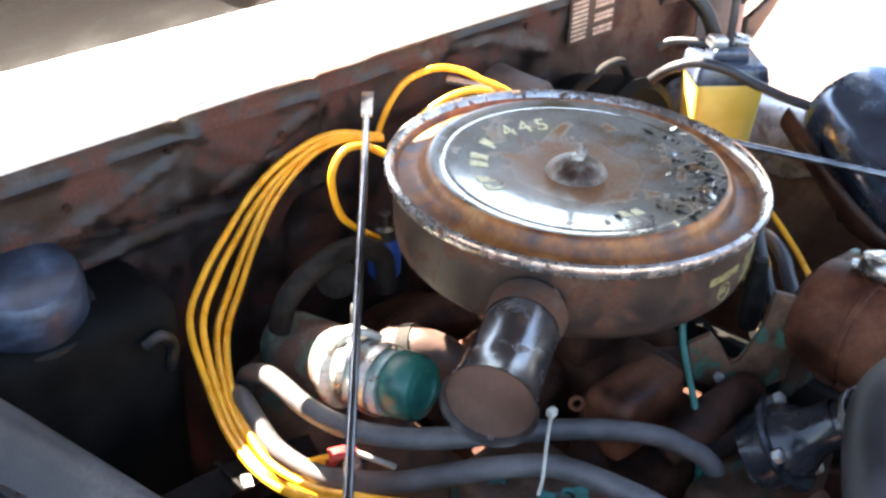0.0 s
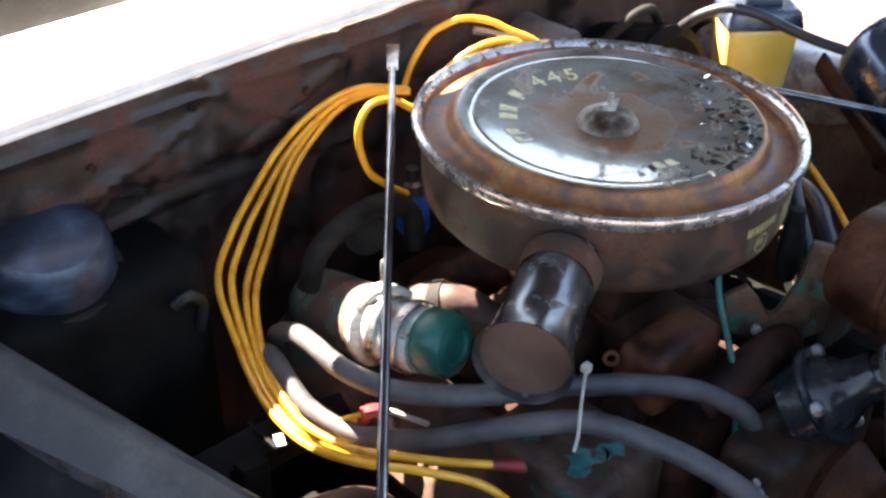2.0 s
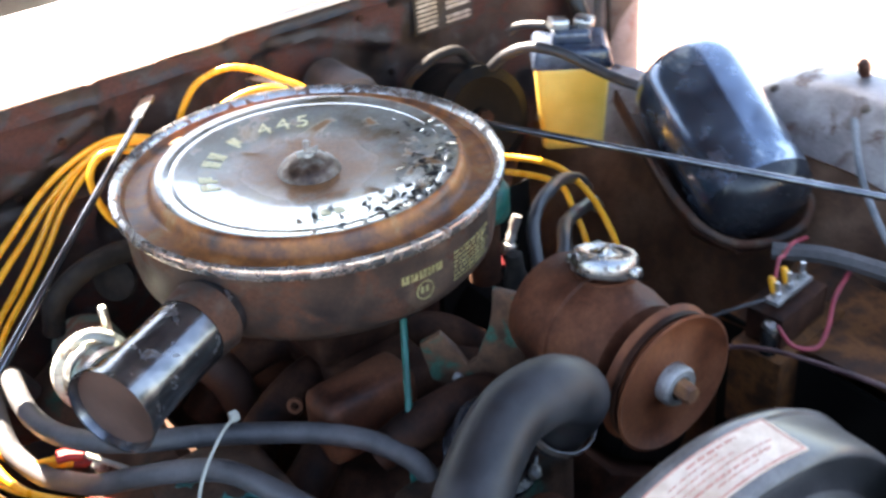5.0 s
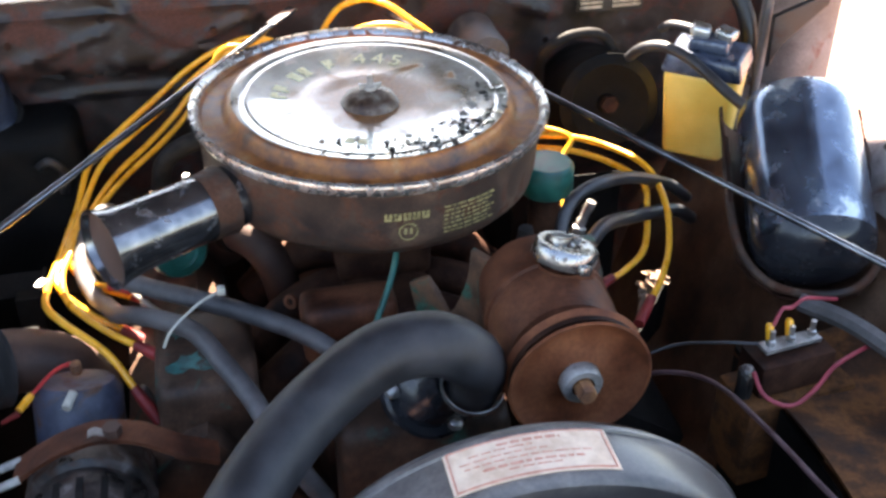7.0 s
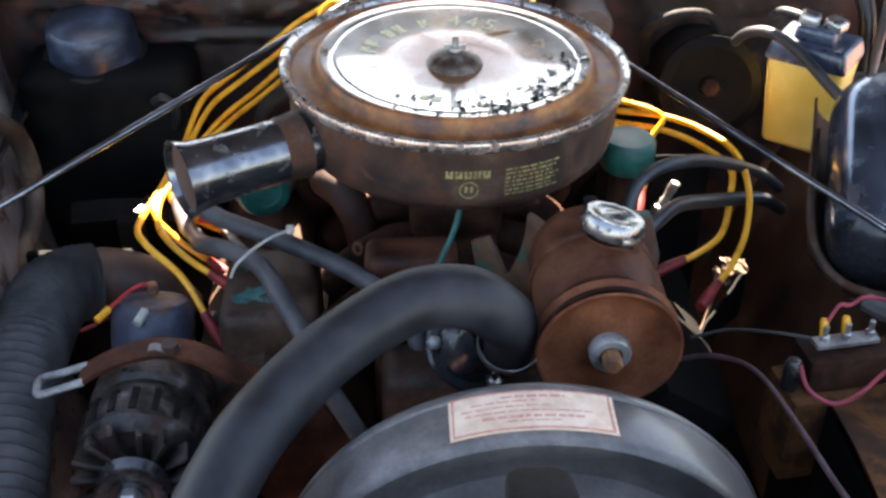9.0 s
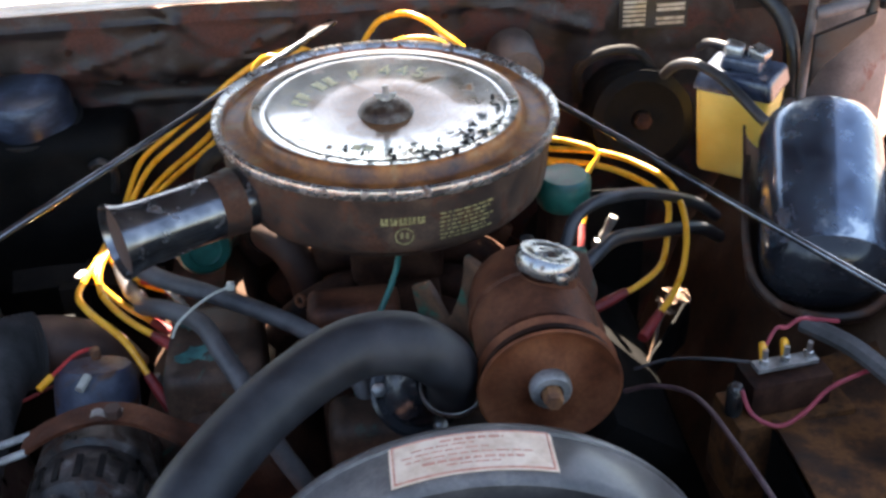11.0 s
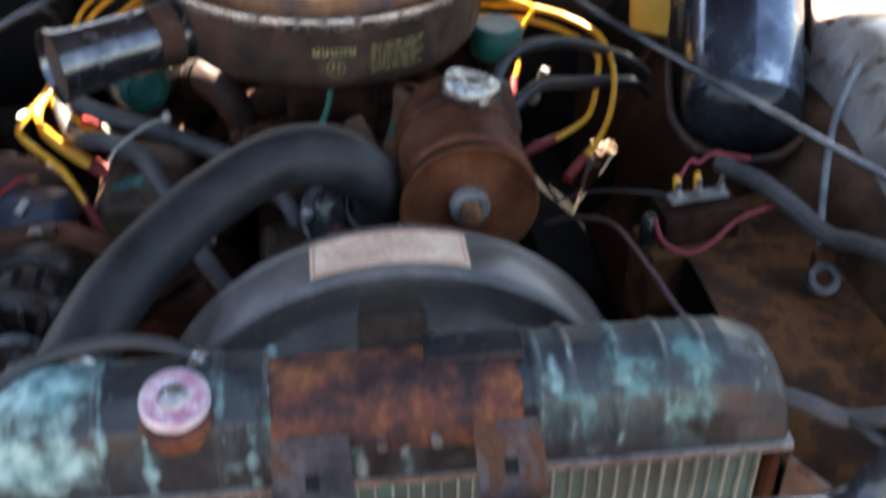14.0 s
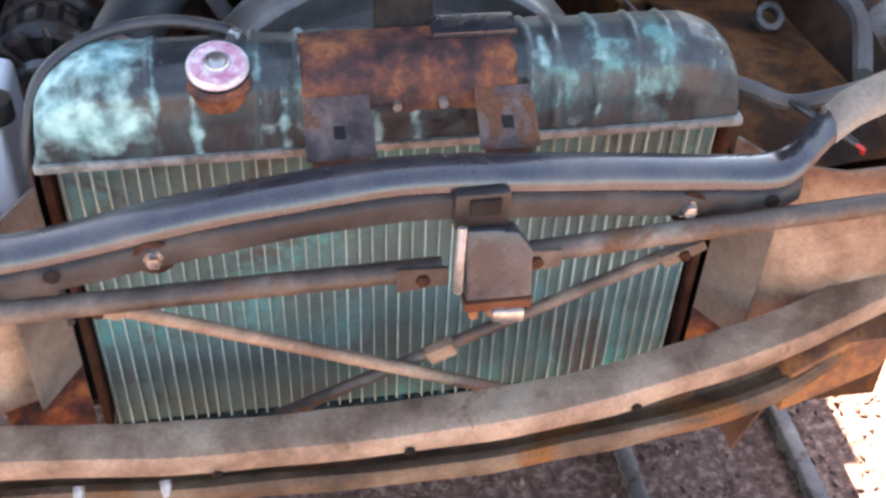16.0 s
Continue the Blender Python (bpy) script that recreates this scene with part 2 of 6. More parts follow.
M["dusty"] = material("dusty_beige_paint", [(0.26, (0.145, 0.088, 0.058)), (0.5, (0.26, 0.170, 0.118)), (0.76, (0.40, 0.285, 0.205))], 13, 11, (0.5, 0.8), 0.0, 0.2, rust=(0.22, 0.120, 0.062), rust_at=0.67, rust_scale=22, spec=0.3)
M["car_paint"] = material("sun_bleached_white_paint", [(0.3, (0.62, 0.61, 0.58)), (0.7, (0.78, 0.77, 0.74))], 8, 6, (0.3, 0.5), 0.0, 0.05, grained=0.2)
M["hood_inner"] = material("hood_underside_paint", [(0.26, (0.006, 0.005, 0.005)), (0.55, (0.014, 0.011, 0.010)), (0.8, (0.036, 0.028, 0.024))], 14, 11, (0.5, 0.8), 0.0, 0.2)
M["fender"] = material("dusty_grey_inner_panel", [(0.26, (0.11, 0.095, 0.092)), (0.50, (0.21, 0.188, 0.184)), (0.78, (0.37, 0.34, 0.33))], 11, 11, (0.25, 0.5), 0.0, 0.2, rust=(0.13, 0.072, 0.052), rust_at=0.57, rust_scale=14, coat=0.3)
M["ground"] = material("red_brown_gravel", [(0.26, (0.070, 0.030, 0.022)), (0.5, (0.15, 0.073, 0.054)), (0.78, (0.32, 0.20, 0.155))], 60, 10, (0.8, 0.95), 0.0, 0.8, fine=160)
M["stone"] = material("red_brown_pebble", [(0.26, (0.075, 0.030, 0.020)), (0.55, (0.155, 0.074, 0.052)), (0.8, (0.36, 0.25, 0.20))], 40, 6, (0.6, 0.9), 0.0, 0.3)
M["white_plastic"] = material("white_plastic", [(0.3, (0.66, 0.68, 0.70)), (0.7, (0.76, 0.78, 0.80))], 12, 3, (0.35, 0.5), 0.0, 0.02, grained=0.2)

M["rust_red"] = material("red_brown_casting_rust", [(0.26, (0.024, 0.008, 0.005)), (0.5, (0.080, 0.026, 0.013)), (0.78, (0.15, 0.055, 0.027))], 14, 10, (0.45, 0.75), 0.0, 0.35, spec=0.2)
M["rust_scale"] = material("flaking_ochre_rust", [(0.26, (0.014, 0.007, 0.005)), (0.46, (0.058, 0.024, 0.010)), (0.62, (0.145, 0.058, 0.019)), (0.8, (0.060, 0.030, 0.018))], 14, 10, (0.6, 0.9), 0.0, 0.4, spec=0.2)
M["rust_pulley"] = material("even_brown_rust", [(0.26, (0.062, 0.017, 0.008)), (0.5, (0.122, 0.036, 0.015)), (0.78, (0.18, 0.062, 0.027))], 16, 8, (0.5, 0.75), 0.0, 0.12, spec=0.2)
M["rust_dust"] = material("dusty_rusted_steel", [(0.26, (0.050, 0.030, 0.018)), (0.5, (0.12, 0.072, 0.044)), (0.78, (0.22, 0.145, 0.095))], 12, 9, (0.6, 0.9), 0.0, 0.3, rust=(0.24, 0.10, 0.035), rust_at=0.60, rust_scale=10, spec=0.3)
M["steel_dark"] = material("oily_dark_steel", [(0.26, (0.035, 0.035, 0.036)), (0.75, (0.16, 0.155, 0.15))], 26, 8, (0.12, 0.38), 0.75, 0.12)
M["steel_dull"] = material("weathered_steel", [(0.3, (0.22, 0.21, 0.20)), (0.7, (0.42, 0.41, 0.39))], 40, 6, (0.4, 0.6), 0.6, 0.12)
M["pale_green"] = material("worn_pale_green_paint", [(0.3, (0.20, 0.30, 0.25)), (0.55, (0.42, 0.48, 0.42)), (0.75, (0.55, 0.56, 0.50))], 22, 7, (0.5, 0.7), 0.0, 0.15, rust=(0.25, 0.16, 0.11), rust_at=0.56, rust_scale=30)

M["boss_rust"] = material("rusted_boss", [(0.26, (0.030, 0.017, 0.012)), (0.5, (0.085, 0.048, 0.032)), (0.66, (0.15, 0.11, 0.085)), (0.8, (0.26, 0.23, 0.20))], 45, 10, (0.25, 0.55), 0.5, 0.2)
M["red_dark"] = material("dark_red_rubber", [(0.3, (0.15, 0.010, 0.010)), (0.7, (0.26, 0.020, 0.018))], 30, 3, (0.5, 0.6), 0.0, 0.03, grained=0.2)
M["shroud"] = material("scuffed_black_shroud", [(0.26, (0.052, 0.046, 0.043)), (0.55, (0.105, 0.092, 0.086)), (0.8, (0.20, 0.176, 0.162))], 10, 10, (0.32, 0.55), 0.0, 0.08, coat=0.25)
M["cap_face"] = material("worn_white_print", [(0.3, (0.42, 0.30, 0.38)), (0.5, (0.58, 0.50, 0.56)), (0.7, (0.74, 0.72, 0.74))], 45, 7, (0.3, 0.5), 0.2, 0.05)
M["label_red"] = material("faded_crimson_print", [(0.28, (0.40, 0.14, 0.22)), (0.5, (0.56, 0.30, 0.38)), (0.72, (0.72, 0.62, 0.66))], 70, 7, (0.35, 0.5), 0.0, 0.0)
M["beam_dark"] = material("dusty_brown_beam", [(0.26, (0.040, 0.028, 0.022)), (0.55, (0.10, 0.074, 0.058)), (0.78, (0.19, 0.15, 0.12))], 12, 8, (0.4, 0.7), 0.0, 0.15, rust=(0.13, 0.065, 0.035), rust_at=0.60, rust_scale=18, spec=0.4)
M["dusty_dark"] = material("dusty_grey_brown_paint", [(0.3, (0.10, 0.08, 0.065)), (0.55, (0.17, 0.14, 0.115)), (0.75, (0.25, 0.21, 0.17))], 8, 8, (0.5, 0.8), 0.0, 0.1, rust=(0.13, 0.06, 0.035), rust_at=0.60, rust_scale=12)
M["booster"] = material("scuffed_booster_paint", [(0.28, (0.035, 0.050, 0.080)), (0.52, (0.085, 0.120, 0.175)), (0.70, (0.15, 0.20, 0.26)), (0.80, (0.50, 0.55, 0.57))], 15, 11, (0.12, 0.36), 0.75, 0.06, rust=(0.10, 0.055, 0.035), rust_at=0.66, rust_scale=20, coat=0.7, coat_rough=0.06, grained=0.4)
M["blue_rust"] = material("rust_spotted_blue_paint", [(0.3, (0.02, 0.026, 0.045)), (0.7, (0.055, 0.065, 0.10))], 18, 7, (0.3, 0.5), 0.1, 0.1, rust=(0.12, 0.06, 0.035), rust_at=0.58, rust_scale=24)
M["pillar"] = material("faded_grey_pillar_paint", [(0.26, (0.085, 0.075, 0.074)), (0.6, (0.16, 0.145, 0.145)), (0.8, (0.24, 0.215, 0.215))], 10, 7, (0.5, 0.75), 0.0, 0.12, rust=(0.18, 0.085, 0.065), rust_at=0.66, rust_scale=16)
M["rust_green"] = material("rust_with_green_paint_traces", [(0.26, (0.018, 0.012, 0.009)), (0.5, (0.055, 0.030, 0.020)), (0.78, (0.11, 0.062, 0.042))], 20, 9, (0.4, 0.7), 0.0, 0.25, rust=(0.030, 0.11, 0.09), rust_at=0.63, rust_scale=16, spec=0.25)
M["cable_grey"] = material("weathered_grey_cable", [(0.3, (0.10, 0.11, 0.12)), (0.7, (0.20, 0.21, 0.22))], 30, 5, (0.45, 0.6), 0.0, 0.05)
M["pale_ink"] = material("faded_cream_lettering", [(0.30, (0.56, 0.48, 0.27)), (0.55, (0.84, 0.76, 0.50))], 160, 6, (0.6, 0.8), 0.0, 0.0, spec=0.2)
M["rust_plate"] = material("smooth_brown_rust", [(0.26, (0.046, 0.025, 0.019)), (0.55, (0.066, 0.035, 0.026)), (0.78, (0.095, 0.053, 0.040))], 14, 7, (0.45, 0.7), 0.1, 0.12, grained=0.5)
M["bar_paint"] = material("glossy_blue_grey_bar_paint", [(0.30, (0.018, 0.020, 0.027)), (0.55, (0.030, 0.031, 0.038)), (0.78, (0.066, 0.060, 0.060))], 12, 10, (0.18, 0.40), 0.1, 0.04, coat=0.7, coat_rough=0.12)
M["flange_paint"] = material("grimy_brown_flange_paint", [(0.26, (0.014, 0.012, 0.012)), (0.52, (0.030, 0.025, 0.024)), (0.76, (0.064, 0.052, 0.046))], 16, 10, (0.4, 0.7), 0.0, 0.15, rust=(0.070, 0.036, 0.022), rust_at=0.66, rust_scale=20, spec=0.35)
M["bar_dusty"] = material("dusty_grey_press", [(0.25, (0.026, 0.028, 0.034)), (0.6, (0.06, 0.06, 0.066)), (0.8, (0.14, 0.115, 0.10))], 22, 8, (0.2, 0.45), 0.2, 0.06)
# Shaded copy of the inner panel paint, for the passenger rail and gutter.
M["fender_shaded"] = material("shaded_panel_copy", [(0.3, (0.016, 0.015, 0.016)), (0.55, (0.032, 0.030, 0.031)), (0.75, (0.062, 0.057, 0.057))], 10, 9, (0.45, 0.75), 0.0, 0.15, spec=0.3)
M["hose_dust"] = material("dust_covered_hose_rubber", [(0.26, (0.036, 0.034, 0.036)), (0.75, (0.092, 0.085, 0.086))], 25, 8, (0.45, 0.68), 0.0, 0.08, grained=0.4)
M["rust_mottled"] = material("mottled_dark_and_orange_rust", [(0.28, (0.022, 0.014, 0.014)), (0.42, (0.058, 0.026, 0.024)), (0.58, (0.135, 0.046, 0.028)), (0.80, (0.29, 0.115, 0.045))], 26, 11, (0.55, 0.85), 0.0, 0.35, spec=0.25)
M["tab_paint"] = material("worn_purple_grey_tab_paint", [(0.28, (0.032, 0.022, 0.021)), (0.5, (0.080, 0.055, 0.052)), (0.72, (0.15, 0.10, 0.085))], 26, 10, (0.45, 0.75), 0.05, 0.2, rust=(0.15, 0.060, 0.030), rust_at=0.56, rust_scale=24, spec=0.3)
tank_m = M["verdigris"]
tn, tl = tank_m.node_tree.nodes, tank_m.node_tree.links
crust_mask = tn.new("ShaderNodeAttribute")
crust_mask.attribute_name = "patina"
crust_noise = tn.new("ShaderNodeTexNoise")
crust_noise.inputs["Scale"].default_value, crust_noise.inputs["Detail"].default_value = 55, 9
crust_co = tn.new("ShaderNodeTexCoord")
tl.new(crust_co.outputs["Object"], crust_noise.inputs["Vector"])
crust_sum = tn.new("ShaderNodeMath")
crust_sum.operation = "MULTIPLY_ADD"
crust_sum.inputs[1].default_value = 1.1
tl.new(crust_noise.outputs[0], crust_sum.inputs[0])
tl.new(crust_mask.outputs["Fac"], crust_sum.inputs[2])
crust_edge = tn.new("ShaderNodeMapRange")
crust_edge.inputs[1].default_value, crust_edge.inputs[2].default_value = 0.82, 1.25
tl.new(crust_sum.outputs[0], crust_edge.inputs[0])
crust_tone = tn.new("ShaderNodeValToRGB")
for e, (at, c) in zip(crust_tone.color_ramp.elements, ((0.36, (0.12, 0.28, 0.28)), (0.68, (0.35, 0.55, 0.52)))):
    e.position, e.color = at, (*c, 1)
tl.new(crust_noise.outputs[0], crust_tone.inputs[0])
for socket, kind, value in (("Base Color", "RGBA", None), ("Roughness", "FLOAT", 0.8), ("Metallic", "FLOAT", 0.0)):
    target = tn["Principled BSDF"].inputs[socket]
    mixer = tn.new("ShaderNodeMix")
    mixer.data_type = kind
    tl.new(crust_edge.outputs[0], mixer.inputs[0])
    first, second, out = (6, 7, 2) if kind == "RGBA" else (2, 3, 0)
    if target.links:
        tl.new(target.links[0].from_socket, mixer.inputs[first])
    if value is None:
        tl.new(crust_tone.outputs[0], mixer.inputs[second])
    else:
        mixer.inputs[second].default_value = value
    tl.new(mixer.outputs[out], target)
M["fender_low"] = material("rust_brown_inner_panel", [(0.26, (0.026, 0.014, 0.010)), (0.5, (0.085, 0.043, 0.025)), (0.78, (0.17, 0.10, 0.064))], 8, 10, (0.45, 0.75), 0.0, 0.25, spec=0.25)
M["rod_paint"] = material("worn_rod_paint", [(0.3, (0.10, 0.105, 0.115)), (0.7, (0.24, 0.25, 0.265))], 22, 7, (0.09, 0.20), 0.92, 0.02, grained=0.2)
M["canister"] = material("green_and_rust_canister", [(0.26, (0.040, 0.058, 0.046)), (0.5, (0.085, 0.14, 0.11)), (0.76, (0.13, 0.19, 0.15))], 16, 9, (0.45, 0.7), 0.0, 0.2, rust=(0.15, 0.078, 0.055), rust_at=0.49, rust_scale=18)
M["purple_pipe"] = material("dull_purple_brown_pipe", [(0.3, (0.055, 0.026, 0.030)), (0.7, (0.11, 0.060, 0.064))], 40, 5, (0.4, 0.6), 0.1, 0.05)
M["heater_lid"] = material("smeared_blue_black_lid", [(0.26, (0.008, 0.011, 0.019)), (0.5, (0.022, 0.031, 0.052)), (0.68, (0.055, 0.075, 0.115)), (0.82, (0.12, 0.15, 0.20))], 11, 11, (0.3, 0.55), 0.1, 0.08, coat=0.15, grained=0.3, stretch=(1, 1, 2.2))
M["greasy"] = material("greasy_brown_black_casting", [(0.28, (0.010, 0.009, 0.009)), (0.5, (0.032, 0.026, 0.024)), (0.68, (0.075, 0.058, 0.050)), (0.82, (0.16, 0.14, 0.13))], 34, 11, (0.22, 0.6), 0.25, 0.4, rust=(0.070, 0.032, 0.020), rust_at=0.56, rust_scale=30)
M["turquoise"] = material("flaking_turquoise_paint", [(0.3, (0.012, 0.085, 0.080)), (0.6, (0.030, 0.16, 0.15)), (0.78, (0.07, 0.12, 0.10))], 40, 9, (0.4, 0.6), 0.0, 0.2, rust=(0.060, 0.032, 0.022), rust_at=0.58, rust_scale=45)
M["bracket_rust"] = material("red_rust_with_green_paint_flecks", [(0.26, (0.050, 0.028, 0.019)), (0.5, (0.105, 0.055, 0.034)), (0.78, (0.17, 0.085, 0.046))], 22, 10, (0.45, 0.75), 0.0, 0.3, rust=(0.045, 0.12, 0.085), rust_at=0.55, rust_scale=34, spec=0.25)
# Near-black colour that stands in for deep shade inside the bay.
M["shade_black"] = material("painted_bay_shade", [(0.3, (0.004, 0.004, 0.004)), (0.7, (0.011, 0.010, 0.009))], 14, 6, (0.6, 0.9), 0.0, 0.2, spec=0.08)


# ---- mesh helpers
def spline(points, per=6):
    """A smooth line through the points."""
    pts = [Vector(p) for p in points]
    if len(pts) < 3:
        return pts
    ends = [2 * pts[0] - pts[1], *pts, 2 * pts[-1] - pts[-2]]
    out = []
    for i in range(1, len(ends) - 2):
        a, b, c, d = ends[i - 1:i + 3]
        for k in range(per):
            t = k / per
            out.append(0.5 * (2 * b + (c - a) * t + (2 * a - 5 * b + 4 * c - d) * t * t + (3 * b - a - 3 * c + d) * t ** 3))
    return out + [pts[-1]]


def tube(points, r, sides=12, per=6, ribs=0.0, hollow=False):
    """A round tube along a smooth line; r is a radius, or one for each point."""
    line = spline(points, per)
    radii = [r] * len(line) if not isinstance(r, (list, tuple)) else [float(v) for v in np.interp(np.linspace(0, len(r) - 1, len(line)), range(len(r)), r)]
    bm = bmesh.new()
    rings, side = [], None
    for i, p in enumerate(line):
        way = (line[min(i + 1, len(line) - 1)] - line[max(i - 1, 0)]).normalized()
        if side is None:
            side = way.orthogonal().normalized()
        side = (side - way * side.dot(way)).normalized()
        up = way.cross(side)
        rad = radii[i] * (1 + (ribs if i % 2 else -ribs))
        rings.append([bm.verts.new(p + rad * (math.cos(a) * side + math.sin(a) * up)) for a in (2 * math.pi * k / sides for k in range(sides))])
    for a, b in zip(rings, rings[1:]):
        for k in range(sides):
            bm.faces.new((a[k], a[(k + 1) % sides], b[(k + 1) % sides], b[k]))
    if not hollow:
        bm.faces.new(rings[0][::-1])
        bm.faces.new(rings[-1])
    return bm


def lathe(profile, sides=48, m=None):
    """Turns a line of (radius, height) about the z axis, then lays it by m."""
    bm = bmesh.new()
    rings = []
    for r, z in profile:
        if r < 1e-6:
            rings.append([bm.verts.new((0, 0, z))])
        else:
            rings.append([bm.verts.new((r * math.cos(a), r * math.sin(a), z)) for a in (2 * math.pi * k / sides for k in range(sides))])
    for a, b in zip(rings, rings[1:]):
        for k in range(sides):
            k2 = (k + 1) % sides
            quad = [v for v in dict.fromkeys((a[k % len(a)], a[k2 % len(a)], b[k2 % len(b)], b[k % len(b)]))]
            if len(quad) > 2:
                bm.faces.new(quad)
    if m is not None:
        bm.transform(m)
    bmesh.ops.recalc_face_normals(bm, faces=bm.faces)
    return bm


def box(size, at=(0, 0, 0), bevel=0.002, m=None, segments=2):
    bm = bmesh.new()
    bmesh.ops.create_cube(bm, size=1, matrix=Matrix.Diagonal((*size, 1)))
    if bevel:
        bmesh.ops.bevel(bm, geom=list(bm.edges), offset=min(bevel, 0.45 * min(size)), segments=segments, affect="EDGES", profile=0.6)
    bm.transform(Matrix.Translation(at) @ (m or Matrix()))
    return bm


def sheet(f, nu, nv, thick):
    """A curved plate: f(u, v) gives its points, thick its thickness along the normal."""
    bm = bmesh.new()
    e = 1e-3
    top, low = [], []
    for i in range(nu + 1):
        for j in range(nv + 1):
            u, v = i / nu, j / nv
            p = Vector(f(u, v))
            n = (Vector(f(min(u + e, 1), v)) - Vector(f(max(u - e, 0), v))).cross(Vector(f(u, min(v + e, 1))) - Vector(f(u, max(v - e, 0))))
            n = n.normalized() if n.length > 0 else Vector((0, 0, 1))
            top.append(bm.verts.new(p + n * thick / 2))
            low.append(bm.verts.new(p - n * thick / 2))
    at = lambda i, j: i * (nv + 1) + j
    for i in range(nu):
        for j in range(nv):
            q = at(i, j), at(i + 1, j), at(i + 1, j + 1), at(i, j + 1)
            bm.faces.new([top[k] for k in q])
            bm.faces.new([low[k] for k in q[::-1]])
    for i in range(nu):
        for j in (0, nv):
            bm.faces.new((top[at(i, j)], top[at(i + 1, j)], low[at(i + 1, j)], low[at(i, j)]))
    for j in range(nv):
        for i in (0, nu):
            bm.faces.new((top[at(i, j)], top[at(i, j + 1)], low[at(i, j + 1)], low[at(i, j)]))
    bmesh.ops.recalc_face_normals(bm, faces=bm.faces)
    return bm


def prism(outline, thick, m=None, bevel=0.0):
    """A flat outline in x and y, given a thickness along z, then laid by m."""
    bm = bmesh.new()
    low = [bm.verts.new((x, y, 0)) for x, y in outline]
    high = [bm.verts.new((x, y, thick)) for x, y in outline]
    bm.faces.new(low[::-1])
    bm.faces.new(high)
    n = len(low)
    for k in range(n):
        bm.faces.new((low[k], low[(k + 1) % n], high[(k + 1) % n], high[k]))
    if bevel:
        bmesh.ops.bevel(bm, geom=list(bm.edges), offset=bevel, segments=2, affect="EDGES", profile=0.6)
    if m is not None:
        bm.transform(m)
    bmesh.ops.recalc_face_normals(bm, faces=bm.faces)
    return bm


def join(*parts):
    out = bmesh.new()
    for b in parts:
        me = bpy.data.meshes.new("tmp")
        b.to_mesh(me)
        b.free()
        out.from_mesh(me)
        bpy.data.meshes.remove(me)
    return out


def along(a, b, roll=0.0):
    """Lays the z axis from a towards b."""
    a, b = Vector(a), Vector(b)
    return Matrix.Translation(a) @ (b - a).to_track_quat("Z", "Y").to_matrix().to_4x4() @ Matrix.Rotation(radians(roll), 4, "Z")


def solid(name, bm, mat, smooth=40.0):
    me = bpy.data.meshes.new(name)
    bm.to_mesh(me)
    bm.free()
    me.materials.append(mat)
    for p in me.polygons:
        p.use_smooth = True
    me.set_sharp_from_angle(angle=radians(smooth))
    return me


def thing(name, at, label, category, group="", kind=""):
    ob = new(name)
    ob.location = at
    ob.empty_display_size = 0.02
    return tagged(ob, label, category, group, kind)


def base_of(ob):
    while ob.parent:
        ob = ob.parent
    return ob.location.copy()


def part(name, bm, mat, parent, label="", smooth=40.0):
    bm.transform(Matrix.Translation(-base_of(parent)))
    ob = new(name, solid(name, bm, mat, smooth))
    ob.parent = parent
    return tagged(ob, label)


def single(name, bm, mat, label, category, kind="", group="", smooth=40.0):
    ob = new(name, solid(name, bm, mat, smooth))
    return tagged(ob, label, category, group, kind)

# ---- the setting: ground, firewall, cowl, hood, inner fenders
def spread(u):
    s = 2 * u - 1
    return 200 * s ** 5 + 2 * s
ground = single("ground", sheet(lambda u, v: (spread(u), spread(v), -0.01), 60, 60, 0.02),
                M["ground"], "red-brown gravel ground strewn with leaf litter", "ground", "structure")

FIRE_Y, COWL_Y, COWL_Z = 0.335, 0.297, 1.005
RIDGES = (((-0.56, 0.858), (-0.45, 0.891), (-0.293, 0.939)), ((-0.291, 0.985), (-0.244, 0.942), (-0.199, 0.912), (-0.157, 0.897)), ((-0.184, 0.915), (-0.105, 0.950)), ((-0.248, 0.873), (-0.202, 0.901)),
          ((-0.41, 0.833), (-0.341, 0.841), (-0.238, 0.841), (-0.08, 0.833)), ((-0.11, 0.99), (-0.11, 0.84)), ((0.05, 0.955), (0.20, 0.945), (0.32, 0.90)))
def ridge(x, z):
    best = 1.0
    for line in RIDGES:
        for (ax, az), (bx, bz) in zip(line, line[1:]):
            k = min(max(((x - ax) * (bx - ax) + (z - az) * (bz - az)) / ((bx - ax) ** 2 + (bz - az) ** 2), 0), 1)
            best = min(best, (x - ax - k * (bx - ax)) ** 2 + (z - az - k * (bz - az)) ** 2)
    return math.exp(-best / 0.000045)
def fire_at(u, v):
    x, z = -0.75 + 1.5 * u, 0.25 + 0.735 * v
    out = 0.005 * noise.noise((x * 5, z * 5, 1.0)) + 0.002 * noise.noise((x * 22, z * 22, 4.0))
    out += 0.026 / (1 + math.exp(-(z - 0.885 - 0.01 * math.sin(7 * x)) / 0.006)) * min(max((0.12 - x) / 0.06, 0), 1)
    if z > 0.8:
        out += 0.006 * ridge(x, z) + 0.005 * max(0, 1 - abs(z - 0.962) / 0.008)
    return (x, FIRE_Y - 0.002 * v - out, z)
firewall = single("wall_firewall", sheet(fire_at, 260, 130, 0.006), M["firewall"], "grimy rust-stained steel firewall", "firewall", "structure")
